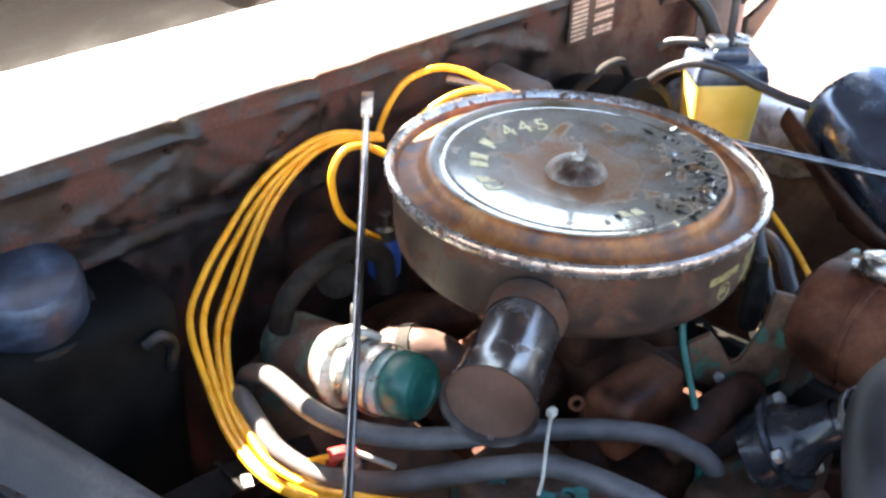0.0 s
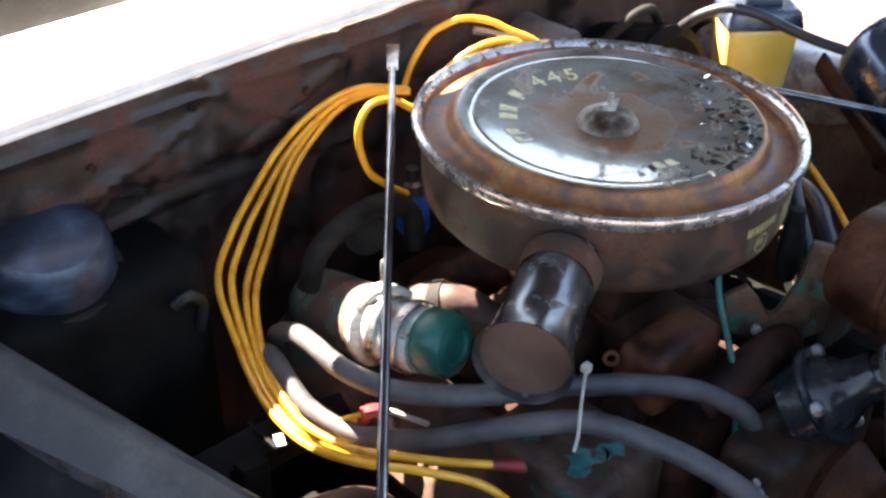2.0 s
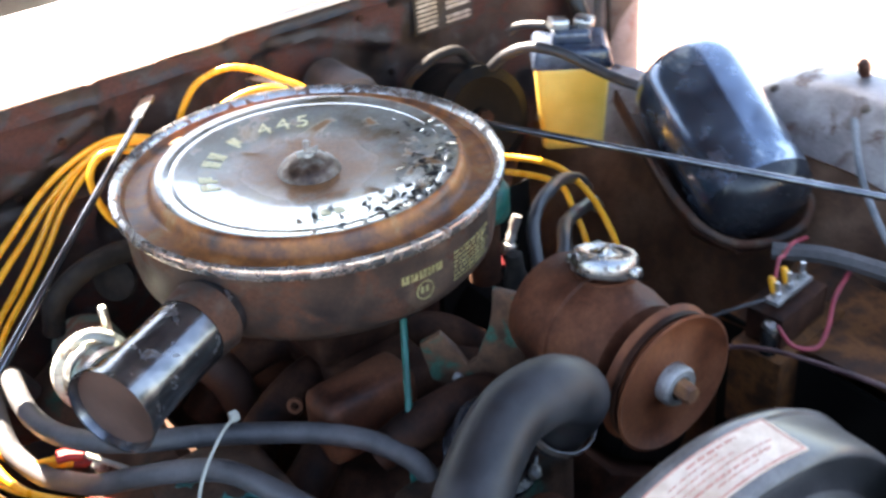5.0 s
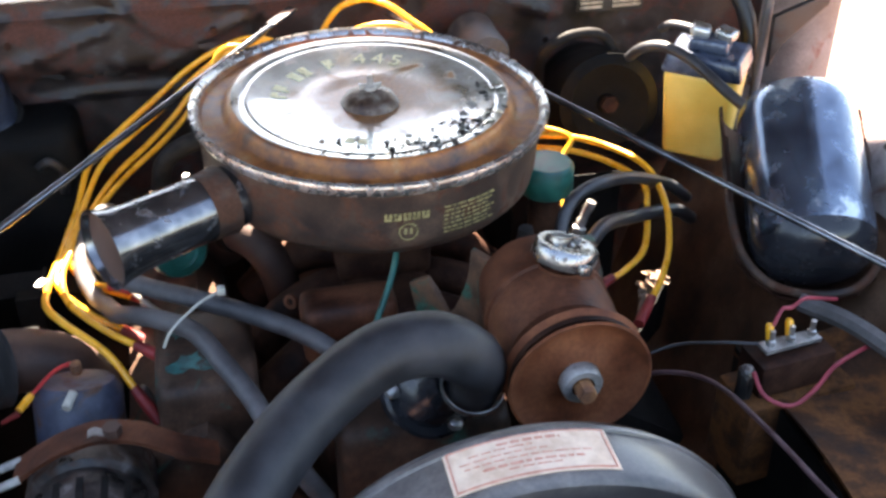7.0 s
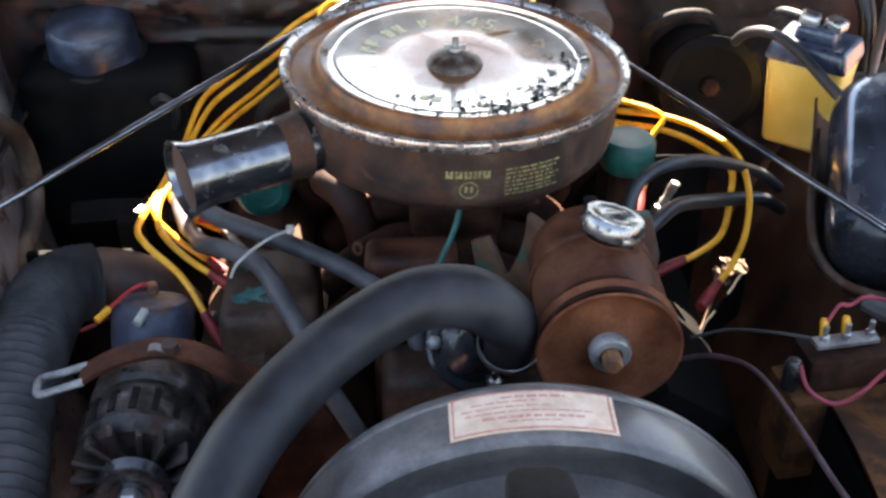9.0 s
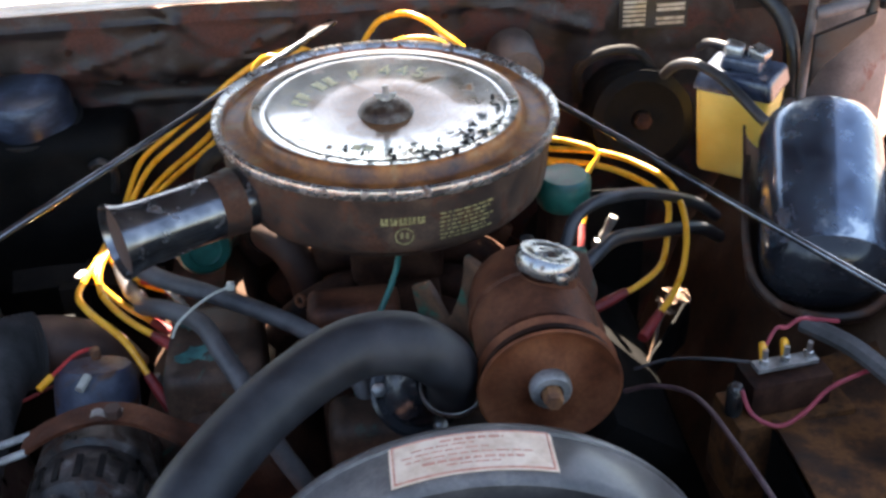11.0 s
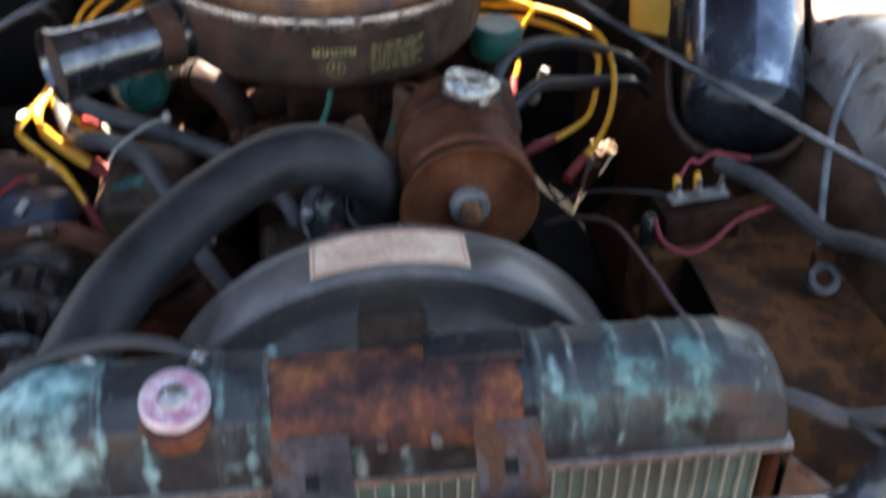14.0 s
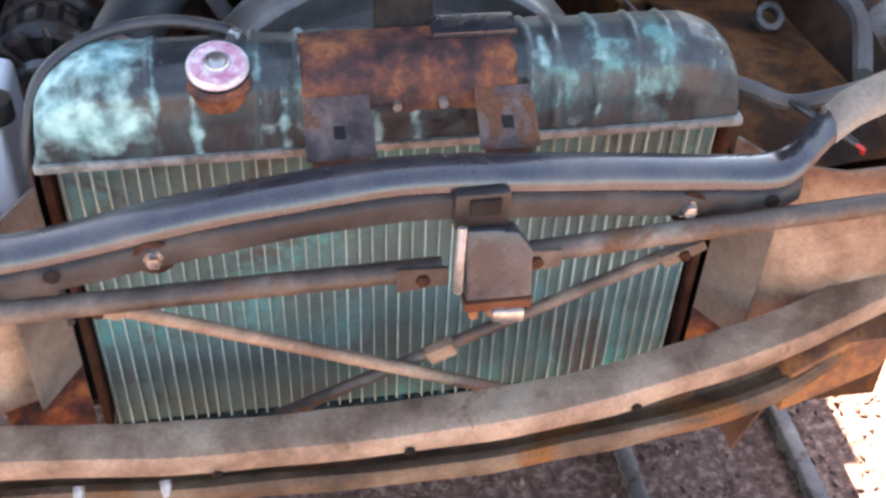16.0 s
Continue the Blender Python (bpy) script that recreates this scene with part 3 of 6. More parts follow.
for x, z in ((-0.42, 0.93), (-0.30, 0.955), (-0.16, 0.93), (-0.22, 0.87), (0.10, 0.94), (0.27, 0.95), (0.31, 0.86)):
    part("bolt", lathe([(0.0, 0.0), (0.0055, 0.0), (0.005, 0.004), (0.0, 0.005)], 6, Matrix.Translation((x, fire_at((x + 0.75) / 1.5, (z - 0.25) / 0.735)[1] - 0.003, z)) @ Matrix.Rotation(radians(90), 4, "X")), M["rust_brown"], firewall)
def on_wall(x, z, out=0.0):
    return (x, fire_at((x + 0.75) / 1.5, (z - 0.25) / 0.735)[1] - 0.003 - out, z)
for x, z, w in ((-0.373, 0.879, 0.016), (-0.330, 0.872, 0.012), (-0.300, 0.876, 0.018), (-0.276, 0.866, 0.010)):
    part("rust_hole", prism([(w * (0.8 + 0.35 * math.sin(3 * a + 40 * x)) * math.cos(a), 0.6 * w * (0.8 + 0.3 * math.cos(2 * a + 30 * z)) * math.sin(a)) for a in (0.5236 * k for k in range(12))], 0.0015, Matrix.Translation(on_wall(x, z, 0.0)) @ Matrix.Rotation(radians(90), 4, "X")), M["black_ink"], firewall, "dark hole rusted through the steel")
cowl = single("cowl_panel", sheet(lambda u, v: (-0.78 + 1.56 * u, COWL_Y + 0.5 * v, COWL_Z - 0.012 * (2 * u - 1) ** 2 + 0.04 * v + 0.006 * math.sin(min(v * 12, 1.57)) + 0.0015 * noise.noise((9 * u, 0, 3))), 60, 10, 0.009),
              M["car_paint"], "sunlit pale painted cowl panel below the windscreen", "cowl", "structure")
single("cowl_lip", tube([(-0.75, 0.302, 0.985), (-0.4, 0.300, 0.993), (0.0, 0.300, 0.996), (0.4, 0.301, 0.993), (0.75, 0.303, 0.985)], 0.0048, 8, 6), M["car_paint"], "worn bright metal edge strip along the cowl", "edge strip", "structure")

# Unseen pan, added to stop light from below and coloured as shade.
single("bay_floor", box((1.3, 0.90, 0.012), (0, -0.12, 0.36), 0.003), M["shade_black"], "unseen black pan added to close the bay against light from below", "floor pan", "structure")

HOOD_Y, HOOD_Z, HOOD_TILT = 0.285, 1.097, radians(50)
def hood_at(u, v):
    d, x = 1.2 * v, -0.75 + 1.41 * u
    # The side dips of the rear edge are added to shut out stray sun.
    lift = (0.012 * min(max((x - 0.20) / 0.12, 0), 1) - 0.17 * min(max((x - 0.45) / 0.06, (-x - 0.515) / 0.05, 0), 1)) * max(0, 1 - 4 * v)
    return (x, HOOD_Y - d * math.cos(HOOD_TILT), HOOD_Z + lift + d * math.sin(HOOD_TILT) + 0.02 * math.sin(math.pi * u) * v)
hood = thing("hood", (0, HOOD_Y, HOOD_Z), "raised steel hood with a grimy dark underside", "car hood")
part("panel", sheet(hood_at, 94, 24, 0.010), M["hood_inner"], hood)
for u in (0.12, 0.37, 0.63, 0.88):
    part("stiffener", sheet(lambda a, b, u=u: Vector(hood_at(u + 0.05 * (a - 0.5), 0.04 + 0.9 * b)) + Vector((0, -0.5, -0.86)) * 0.018 * math.sin(math.pi * a) + Vector((0, -0.004, -0.006)), 6, 14, 0.003), M["hood_inner"], hood)

# body pillar and the hood's hinges
pillar = thing("body_pillar", (0.60, 0.25, 0.80), "dusty brown body pillar behind the driver inner fender", "pillar", "", "structure")
part("panel", sheet(lambda u, v: (0.628 + 0.125 * u, 0.295 - 0.03 * math.sin(math.pi * u), 0.72 + (0.245 - 0.03 * (2 * u - 1) ** 4) * v), 12, 8, 0.008), M["pillar"], pillar)
part("gusset", prism([(0.0, 0.0), (0.014, 0.035), (0.075, 0.085), (0.080, 0.105), (-0.002, 0.075)], 0.01, Matrix.Translation((0.588, 0.19, 0.855)) @ Matrix.Rotation(radians(90), 4, "X"), 0.002), M["black_paint"], pillar)
part("hinge_link", tube([(0.59, 0.20, 0.955), (0.625, 0.20, 0.962), (0.662, 0.20, 0.968)], 0.009, 10, 4), M["pillar"], hood)
part("hinge_link", tube([(0.662, 0.19, 0.94), (0.668, 0.195, 0.99), (0.672, 0.20, 1.10)], 0.008, 10, 4), M["black_paint"], hood)
part("spring_post", tube([(0.588, 0.205, 0.80), (0.586, 0.205, 1.20)], 0.0065, 10), M["pillar"], hood)
part("hinge_arm", tube([(0.50, 0.285, 0.975), (0.535, 0.27, 0.965), (0.563, 0.245, 0.935), (0.574, 0.225, 0.895), (0.576, 0.215, 0.83)], 0.012, 10, 6), M["black_paint"], hood, "black curved hinge arm")
part("hinge_knob", lathe([(0.0, 0.0), (0.018, 0.0), (0.022, 0.012), (0.016, 0.024), (0.0, 0.026)], 16, Matrix.Translation((0.685, 0.20, 0.962))), M["black_paint"], hood)
part("hinge_arm", prism([(0, 0), (0.045, -0.01), (0.06, 0.10), (0.06, 0.24), (0.03, 0.25), (0.02, 0.15), (-0.015, 0.05)], 0.008,
                  Matrix.Translation((-0.68, 0.245, 0.87)) @ Matrix.Rotation(radians(90), 4, "X"), 0.002), M["black_paint"], hood)

# inner fenders: the crest of each falls towards the front
def crest(y, side=1):
    if side > 0:
        return float(np.interp(y, [-0.95, -0.70, -0.476, -0.377, -0.26, -0.17, -0.10, -0.03, 0.05, 0.33], [0.80, 0.825, 0.868, 0.889, 0.907, 0.904, 0.888, 0.845, 0.80, 0.77]))
    return float(np.interp(y, [-0.95, -0.70, -0.476, -0.377, -0.26, -0.11, 0.33], [0.80, 0.825, 0.868, 0.889, 0.907, 0.901, 0.885]))
def fender(side, x0, name_label, wide):
    f = thing("inner_fender", (side * x0, -0.2, 0.36), name_label, "inner fender")
    def inner_edge(y):
        return float(np.interp(y, [-0.95, -0.40, -0.17, 0.33], [0.600, 0.585, 0.525, 0.621]))
    def wall_at(u, v):
        y = -0.74 + 1.06 * u
        root = x0 if side > 0 else inner_edge(y) + 0.014
        bulge = 0.10 * (1 - v) ** 1.5 * (0.6 + 0.4 * math.sin(math.pi * u)) if side < 0 else 0.15 * (1 - v) ** 0.75
        top = crest(y, side) - 0.372 - (0.062 if side > 0 else 0.0)
        return (side * (root - bulge - (0.060 if side > 0 else 0.0) + 0.006 * noise.noise((y * 6, v * 5, side))), y, 0.36 + top * v)
    part("panel", sheet(wall_at, 50, 24, 0.004), M["fender_low"] if side > 0 else M["fender"], f)
    if side > 0:
        part("shoulder", sheet(lambda u, v: (x0 - 0.062 + (0.062 + wide - 0.012) * v, -0.95 + 1.27 * u, crest(-0.95 + 1.27 * u, side) + 0.002 - 0.074 * (1 - math.sin(min(v * 1.5, 1.0) * 1.57)) ** 1.2 + 0.003 * noise.noise((6 * u, 3 * v, 2))), 60, 14, 0.005), M["fender"], f, "rounded dusty grey shoulder")
        for y in (-0.10, -0.23, -0.36, -0.50, -0.62):
            part("bolt", lathe([(0.0, 0.0), (0.006, 0.0), (0.006, 0.004), (0.003, 0.006), (0.0, 0.007)], 6, along((x0 - 0.022, y, crest(y) - 0.010), (x0 - 0.04, y, crest(y) + 0.02))), M["beam_dark"], f)
        part("rubber_stop", lathe([(0.0, -0.004), (0.008, -0.004), (0.006, 0.010), (0.0085, 0.014), (0.0075, 0.026), (0.004, 0.030), (0.0, 0.0305)], 14, Matrix.Translation((x0 + 0.03, -0.19, crest(-0.19))) @ Matrix.Rotation(radians(-24), 4, "Y")), M["rust_red"], f, "rusty red rubber hood stop")
    else:
        def rail_at(u, v):
            y = -0.95 + 1.27 * u
            inner = inner_edge(y)
            fold = 0.007 * math.sin(math.pi * v / 0.4) if v < 0.4 else -0.022 * (v - 0.4) / 0.6
            return (-inner - max(0.030, 0.043 + 0.13 * y) * v, y, crest(y, side) - 0.006 + fold)
        part("rail", sheet(rail_at, 60, 12, 0.004), M["fender_shaded"], f, "folded rail along the top, coloured darker for shade")
        part("gutter", sheet(lambda u, v: (-0.575 - 0.16 * v, -0.74 + 1.06 * u, crest(-0.74 + 1.06 * u, side) - 0.105 - 0.025 * math.sin(math.pi * v)), 40, 8, 0.004), M["fender_shaded"], f)
    part("outer_skin", sheet(lambda u, v: (side * (x0 + wide - 0.016 + 0.085 * math.sin(v * 1.57)), -0.98 + 1.8 * u, crest(-0.98 + 1.8 * u, side) - 0.006 - 0.45 * (1 - math.cos(v * 1.57))), 40, 12, 0.006), M["dusty"], f, "sun-bleached outer fender skin")
    return f
fender(1, 0.625, "dusty rust-streaked inner fender on the driver side", 0.055)
fender(-1, 0.590, "dusty grey inner fender on the passenger side", 0.145)
shelf = thing("wheel_house", (0.47, -0.45, 0.36), "rust-brown wheel house shelf beside the radiator", "wheel house")
part("shelf", sheet(lambda u, v: (0.365 + 0.25 * u, -0.66 + 0.42 * v, 0.735 + 0.02 * math.sin(3 * u + 4 * v) + 0.03 * u - 0.05 * (1 - v) ** 3), 24, 24, 0.004), M["rust_scale"], shelf)
part("front_face", sheet(lambda u, v: (0.370 + 0.245 * u, -0.665 - 0.02 * v, 0.70 - 0.33 * v), 12, 12, 0.004), M["rust_scale"], shelf)
# This face is painted near black for the shaded gap beside the engine.
part("inner_face", sheet(lambda u, v: (0.367 + 0.01 * v, -0.66 + 0.42 * u, 0.73 - 0.36 * v), 12, 12, 0.004), M["shade_black"], shelf)

# ---- engine castings
block = thing("engine_block", (0, 0, 0.367), "rusty cast-iron engine with flaking green paint", "engine")
part("valley", box((0.20, 0.46, 0.22), (0.0, 0.02, 0.58), 0.03, segments=4), M["rust_brown"], block)
part("intake_manifold", box((0.10, 0.30, 0.05), (0.0, 0.0, 0.742), 0.02, segments=3), M["rust_brown"], block, "red-rusted intake manifold")
part("carburettor_base", box((0.11, 0.13, 0.08), (0.0, -0.01, 0.800), 0.014, segments=3), M["rust_brown"], block)
part("water_crossover", tube([(-0.075, -0.205, 0.752), (-0.03, -0.218, 0.775), (0.03, -0.218, 0.775), (0.075, -0.205, 0.752)], [0.018, 0.022, 0.022, 0.018], 14, 5), M["rust_brown"], block)
part("coolant_neck", box((0.105, 0.055, 0.075), (-0.055, -0.150, 0.765), 0.016, segments=3), M["rust_red"], block, "red-rusted coolant neck of the manifold")
part("lifting_eye", lathe([(0.0045, -0.002), (0.008, -0.002), (0.0085, 0.0), (0.008, 0.002), (0.0045, 0.002), (0.0045, -0.002)], 20, along((-0.115, -0.124, 0.784), (-0.22, -0.24, 0.83))), M["rust_red"], block)
for sx in (-1, 1):
    for y in (-0.145, -0.05, 0.05, 0.145):
        part("runner", tube([(0.02 * sx, y * 0.6, 0.735), (0.07 * sx, y * 0.85, 0.735), (0.115 * sx, y, 0.715), (0.150 * sx, y, 0.675)], [0.022, 0.023, 0.023, 0.027], 16, 5), M["rust_brown"], block)
part("carburettor", join(lathe([(0.0, 0.0), (0.052, 0.0), (0.055, 0.02), (0.05, 0.035), (0.062, 0.045), (0.062, 0.06)], 32, Matrix.Translation((0, 0, 0.80))), box((0.12, 0.07, 0.05), (0.02, -0.03, 0.83), 0.008)), M["rust_brown"], block)
for s in (-1, 1):
    tilt = Matrix.Translation((0.222 * s + (0.012 if s > 0 else 0), -0.01, 0.640 if s < 0 else 0.585)) @ Matrix.Rotation(radians(34 * s), 4, "Y")
    # Driver-side cover is blackened where shade should fall on it.
    part("valve_cover", prism([(-0.058, -0.25), (0.058, -0.25), (0.058, 0.25), (-0.058, 0.25)], 0.075, tilt, 0.024), M["rust_green"] if s < 0 else M["shade_black"], block, "rusty rocker cover with traces of green paint" if s < 0 else "rocker cover coloured black for shade")
    part("cylinder_head", prism([(-0.07, -0.26), (0.075, -0.26), (0.075, 0.26), (-0.07, 0.26)], 0.12, tilt @ Matrix.Translation((0, 0, -0.125)), 0.010), M["rust_brown"], block)
part("rocker_end", box((0.105, 0.140, 0.150), (-0.2125, -0.165, 0.697), 0.018, segments=4), M["rust_green"], block, "rusty boxed end of the rocker cover with green paint")
for at, w, tip in (((-0.228, -0.190, 0.7716), 0.026, 0), ((-0.200, -0.200, 0.7716), 0.016, 0), ((-0.238, -0.140, 0.7716), 0.013, 0)):
    part("paint_patch", prism([(w * (0.75 + 0.35 * math.sin(3 * a + 50 * at[1])) * math.cos(a), 0.8 * w * (0.75 + 0.3 * math.cos(4 * a + 70 * at[0])) * math.sin(a)) for a in (2 * math.pi * k / 22 for k in range(22))], 0.0010, Matrix.Translation(at) @ Matrix.Rotation(radians(tip), 4, "X")), M["turquoise"], block, "patch of turquoise engine paint")
part("timing_cover", box((0.18, 0.07, 0.20), (0.0, -0.275, 0.645), 0.02, segments=3), M["rust_green"], block, "front cover with flaking green paint")
part("water_pump", join(lathe([(0.0, 0.0), (0.05, 0.0), (0.055, 0.02), (0.04, 0.05), (0.022, 0.07), (0.022, 0.11), (0.0, 0.11)], 32, Matrix.Translation((0.02, -0.30, 0.66)) @ Matrix.Rotation(radians(90), 4, "X")),
                        lathe([(0.0, 0.07), (0.06, 0.07), (0.068, 0.08), (0.062, 0.087), (0.068, 0.094), (0.06, 0.10), (0.0, 0.10)], 40, Matrix.Translation((0.02, -0.30, 0.66)) @ Matrix.Rotation(radians(90), 4, "X"))), M["rust_red"], block)
TH = along((0.004, -0.290, 0.776), (0.022, -0.326, 0.815))
part("thermostat_housing", join(lathe([(0.040, -0.030), (0.040, 0.0), (0.037, 0.012), (0.030, 0.024), (0.024, 0.032), (0.023, 0.060)], 28, TH), tube([(0.018, -0.318, 0.806), (0.030, -0.336, 0.822), (0.036, -0.346, 0.838)], 0.0225, 20, 5)), M["gloss_black"], block, "glossy black domed thermostat housing")
part("thermostat_flange", lathe([(0.036, -0.004), (0.049, -0.003), (0.050, 0.001), (0.047, 0.004), (0.036, 0.004)], 28, TH), M["gloss_black"], block)
for a in (40, 160, 280):
    part("bolt", lathe([(0.0, 0.0), (0.0075, 0.0), (0.0075, 0.007), (0.004, 0.009), (0.0, 0.010)], 6, TH @ Matrix.Rotation(radians(a), 4, "Z") @ Matrix.Translation((0.043, 0, 0.003))), M["steel"], block)
part("manifold_bracket", prism([(0.076, 0.125), (0.107, 0.118), (0.105, 0.080), (0.107, 0.018), (0.076, 0.0), (0.040, 0.0), (0.010, 0.012), (0.0, 0.056), (0.021, 0.070), (0.035, 0.054), (0.047, 0.030), (0.057, 0.038), (0.071, 0.075), (0.074, 0.097)], 0.008,
                               Matrix.Translation((0.016, -0.156, 0.761)) @ Matrix.Rotation(radians(-45), 4, "Z") @ Matrix.Rotation(radians(90), 4, "X"), 0.0015), M["bracket_rust"], block, "forked rusty bracket with flaking green paint")
part("bracket_bolt", lathe([(0.0, 0.0), (0.006, 0.0), (0.006, 0.005), (0.003, 0.007), (0.0, 0.007)], 6, Matrix.Translation((0.016, -0.156, 0.761)) @ Matrix.Rotation(radians(-45), 4, "Z") @ Matrix.Rotation(radians(90), 4, "X") @ Matrix.Translation((0.037, 0.018, 0.008))), M["steel_dull"], block)
for x, y, z in ((-0.030, -0.285, 0.748), (0.055, -0.30, 0.765)):
    part("bolt", lathe([(0.0, 0.0), (0.0085, 0.0), (0.0085, 0.006), (0.005, 0.008), (0.0, 0.009)], 6, Matrix.Translation((x, y, z))), M["steel"], block)

exhaust = thing("exhaust_manifold", (0.31, -0.08, 0.53), "pale rusted exhaust manifold beside the driver cylinder head", "exhaust manifold")
part("log", tube([(0.296, 0.12, 0.545), (0.310, 0.02, 0.549), (0.318, -0.06, 0.545), (0.306, -0.14, 0.537), (0.280, -0.20, 0.527)], [0.020, 0.024, 0.024, 0.023, 0.020], 18, 8), M["rust_brown"], exhaust)
for x, y, z, w, d, h in ((0.354, -0.044, 0.687, 0.030, 0.018, 0.010), (0.336, -0.050, 0.676, 0.016, 0.018, 0.012), (0.304, -0.098, 0.612, 0.017, 0.022, 0.014)):
    part("heat_tab", sheet(lambda u, v, x=x, y=y, z=z, w=w, d=d, h=h: (x + w * (u - 0.5) + 0.006 * noise.noise((u * 5, v * 4, y * 60)), y - d * (v - 0.5) + 0.005 * noise.noise((u * 7, v * 3, y * 80)), z - h * (v - 0.5) + 0.007 * noise.noise((u * 6, y * 50, 1 + v))), 14, 8, 0.0025), M["dusty"], exhaust, "crumpled pale heat shield tab")
# Thin plate added only to block the sun; not a manifold part.
part("back_plate", box((0.145, 0.0012, 0.255), (0.2625, 0.060, 0.6625), 0.0), M["shade_black"], exhaust, "added black plate that keeps sun off the rocker cover")
part("heat_strip", tube([(0.334, -0.056, 0.671), (0.327, -0.063, 0.660), (0.321, -0.074, 0.645), (0.313, -0.086, 0.630), (0.306, -0.094, 0.618)], [0.0042, 0.0030, 0.0024, 0.0018, 0.0026], 6, 5), M["dusty"], exhaust, "thin pale edge of the heat shield")
# Shield blackened to look as shaded as the bay around it.
part("shield", sheet(lambda u, v: (0.375 - 0.085 * u + 0.004 * noise.noise((u * 5, v, 3)), -0.03 - 0.09 * u, 0.600 + (0.075 - 0.05 * u) * v), 16, 4, 0.003), M["shade_black"], exhaust)

# ---- air cleaner
Z0 = 0.96
LEVEL = Matrix.Translation((0, 0, Z0)) @ Matrix.Rotation(radians(1.3), 4, "Y")
PANEL = [(0.075, -0.0046), (0.079, -0.0043), (0.085, -0.0038), (0.095, -0.0027), (0.105, -0.0014), (0.115, 0.0001), (0.125, 0.0018), (0.135, 0.0035), (0.1388, 0.0041), (0.1398, 0.0038), (0.1408, 0.0044), (0.145, 0.0051), (0.151, 0.0061), (0.1535, 0.0063)]
def panel_height(r):
    return float(np.interp(r, [p[0] for p in PANEL], [p[1] for p in PANEL]))
cleaner = thing("air_cleaner", (0, 0, 0.86), "round rusted steel air cleaner with a chromed snorkel", "air cleaner")
part("housing", lathe([(0.0, -0.100), (0.12, -0.100), (0.155, -0.098), (0.176, -0.092), (0.186, -0.080), (0.189, -0.065), (0.191, -0.02), (0.193, -0.012), (0.193, -0.008)], 128, LEVEL), M["housing"], cleaner, "brown rust-stained pan")
part("rim", lathe([(0.190, -0.013), (0.196, -0.013), (0.199, -0.009), (0.2005, -0.004), (0.199, 0.000), (0.195, 0.002), (0.191, -0.001), (0.189, -0.006)], 128, LEVEL), M["lid_rim"], cleaner, "bare worn steel rim")
part("rusty_ring", lathe([(0.190, -0.005), (0.186, -0.011), (0.175, -0.012), (0.166, -0.011), (0.162, -0.008), (0.160, -0.001), (0.158, 0.0034), (0.1562, 0.0057), (0.1535, 0.0063)], 128, LEVEL), M["lid_rust"], cleaner, "rusted orange channel of the lid")
lid = part("lid_panel", lathe(PANEL[::-1], 128, LEVEL), M["lid_panel"], cleaner, "worn silver lid panel")
part("lid_centre", lathe([(0.075, -0.0046), (0.068, -0.0051), (0.055, -0.0060), (0.040, -0.0068), (0.0, -0.0074)], 96, LEVEL), M["lid_panel"], cleaner, "rust-stained dished centre")
part("boss", lathe([(0.033, -0.0076), (0.031, -0.003), (0.0275, 0.002), (0.022, 0.0058), (0.0145, 0.0085), (0.0075, 0.0098), (0.0, 0.0102)], 64, LEVEL), M["boss_rust"], cleaner, "rusted domed boss of the lid")
part("wing_nut", join(lathe([(0.0, 0.009), (0.007, 0.009), (0.0065, 0.014), (0.0034, 0.015), (0.0034, 0.026), (0.0, 0.027)], 14, LEVEL),
                      prism([(-0.011, 0.0), (0.011, 0.0), (0.013, 0.007), (0.007, 0.006), (-0.007, 0.006), (-0.013, 0.007)], 0.003, LEVEL @ Matrix.Translation((0, 0.0015, 0.0105)) @ Matrix.Rotation(radians(90), 4, "X"))), M["steel"], cleaner)
mouth, root = Vector((-0.293, -0.169, 0.908)), Vector((-0.135, -0.078, 0.908))
SN = along(root, mouth)
part("snorkel", lathe([(0.033, 0.0), (0.0345, 0.05), (0.0355, 0.15), (0.038, 0.170), (0.042, 0.182), (0.0425, 0.184), (0.041, 0.1835), (0.037, 0.172), (0.034, 0.155), (0.033, 0.05)], 48, SN), M["chrome"], cleaner, "dull chromed snorkel tube")
part("sooty_collar", lathe([(0.0375, 0.044), (0.0368, 0.052), (0.0360, 0.060), (0.0354, 0.072), (0.0350, 0.060)], 40, SN), M["housing"], cleaner, "brown joint of the snorkel")
part("snorkel_flap", lathe([(0.0, 0.176), (0.036, 0.177), (0.0385, 0.176), (0.037, 0.170), (0.0, 0.168)], 40, SN), M["rust_plate"], cleaner, "brown rusted plate inside the snorkel mouth")
rng = random.Random(4)
for k in range(150):
    a = radians(rng.triangular(225, 385, 300))
    r = rng.triangular(0.092, 0.154, 0.142) if k % 3 else rng.uniform(0.11, 0.15)
    if a > radians(345):
        r = rng.uniform(0.12, 0.15)
    size = rng.triangular(0.0010, 0.0062, 0.0016)
    n = rng.randint(5, 8)
    turn, curl = rng.uniform(0, 6.28), rng.uniform(0.1, 0.45)
    outline = []
    for j in range(n):
        b = 2 * math.pi * j / n
        q = size * rng.uniform(0.45, 1.2)
        outline.append((q * math.cos(b) * 1.5, q * math.sin(b) * 0.7))
    bm = prism(outline, 0.0005, LEVEL @ Matrix.Translation((r * math.cos(a), r * math.sin(a), panel_height(r) + 0.0008)) @ Matrix.Rotation(turn, 4, "Z") @ Matrix.Rotation(curl, 4, "X") @ Matrix.Translation((0, size * 0.35, 0)))
    part("paint_flake", bm, M["black_ink"] if k % 5 < 3 else M["lid_panel"], lid)

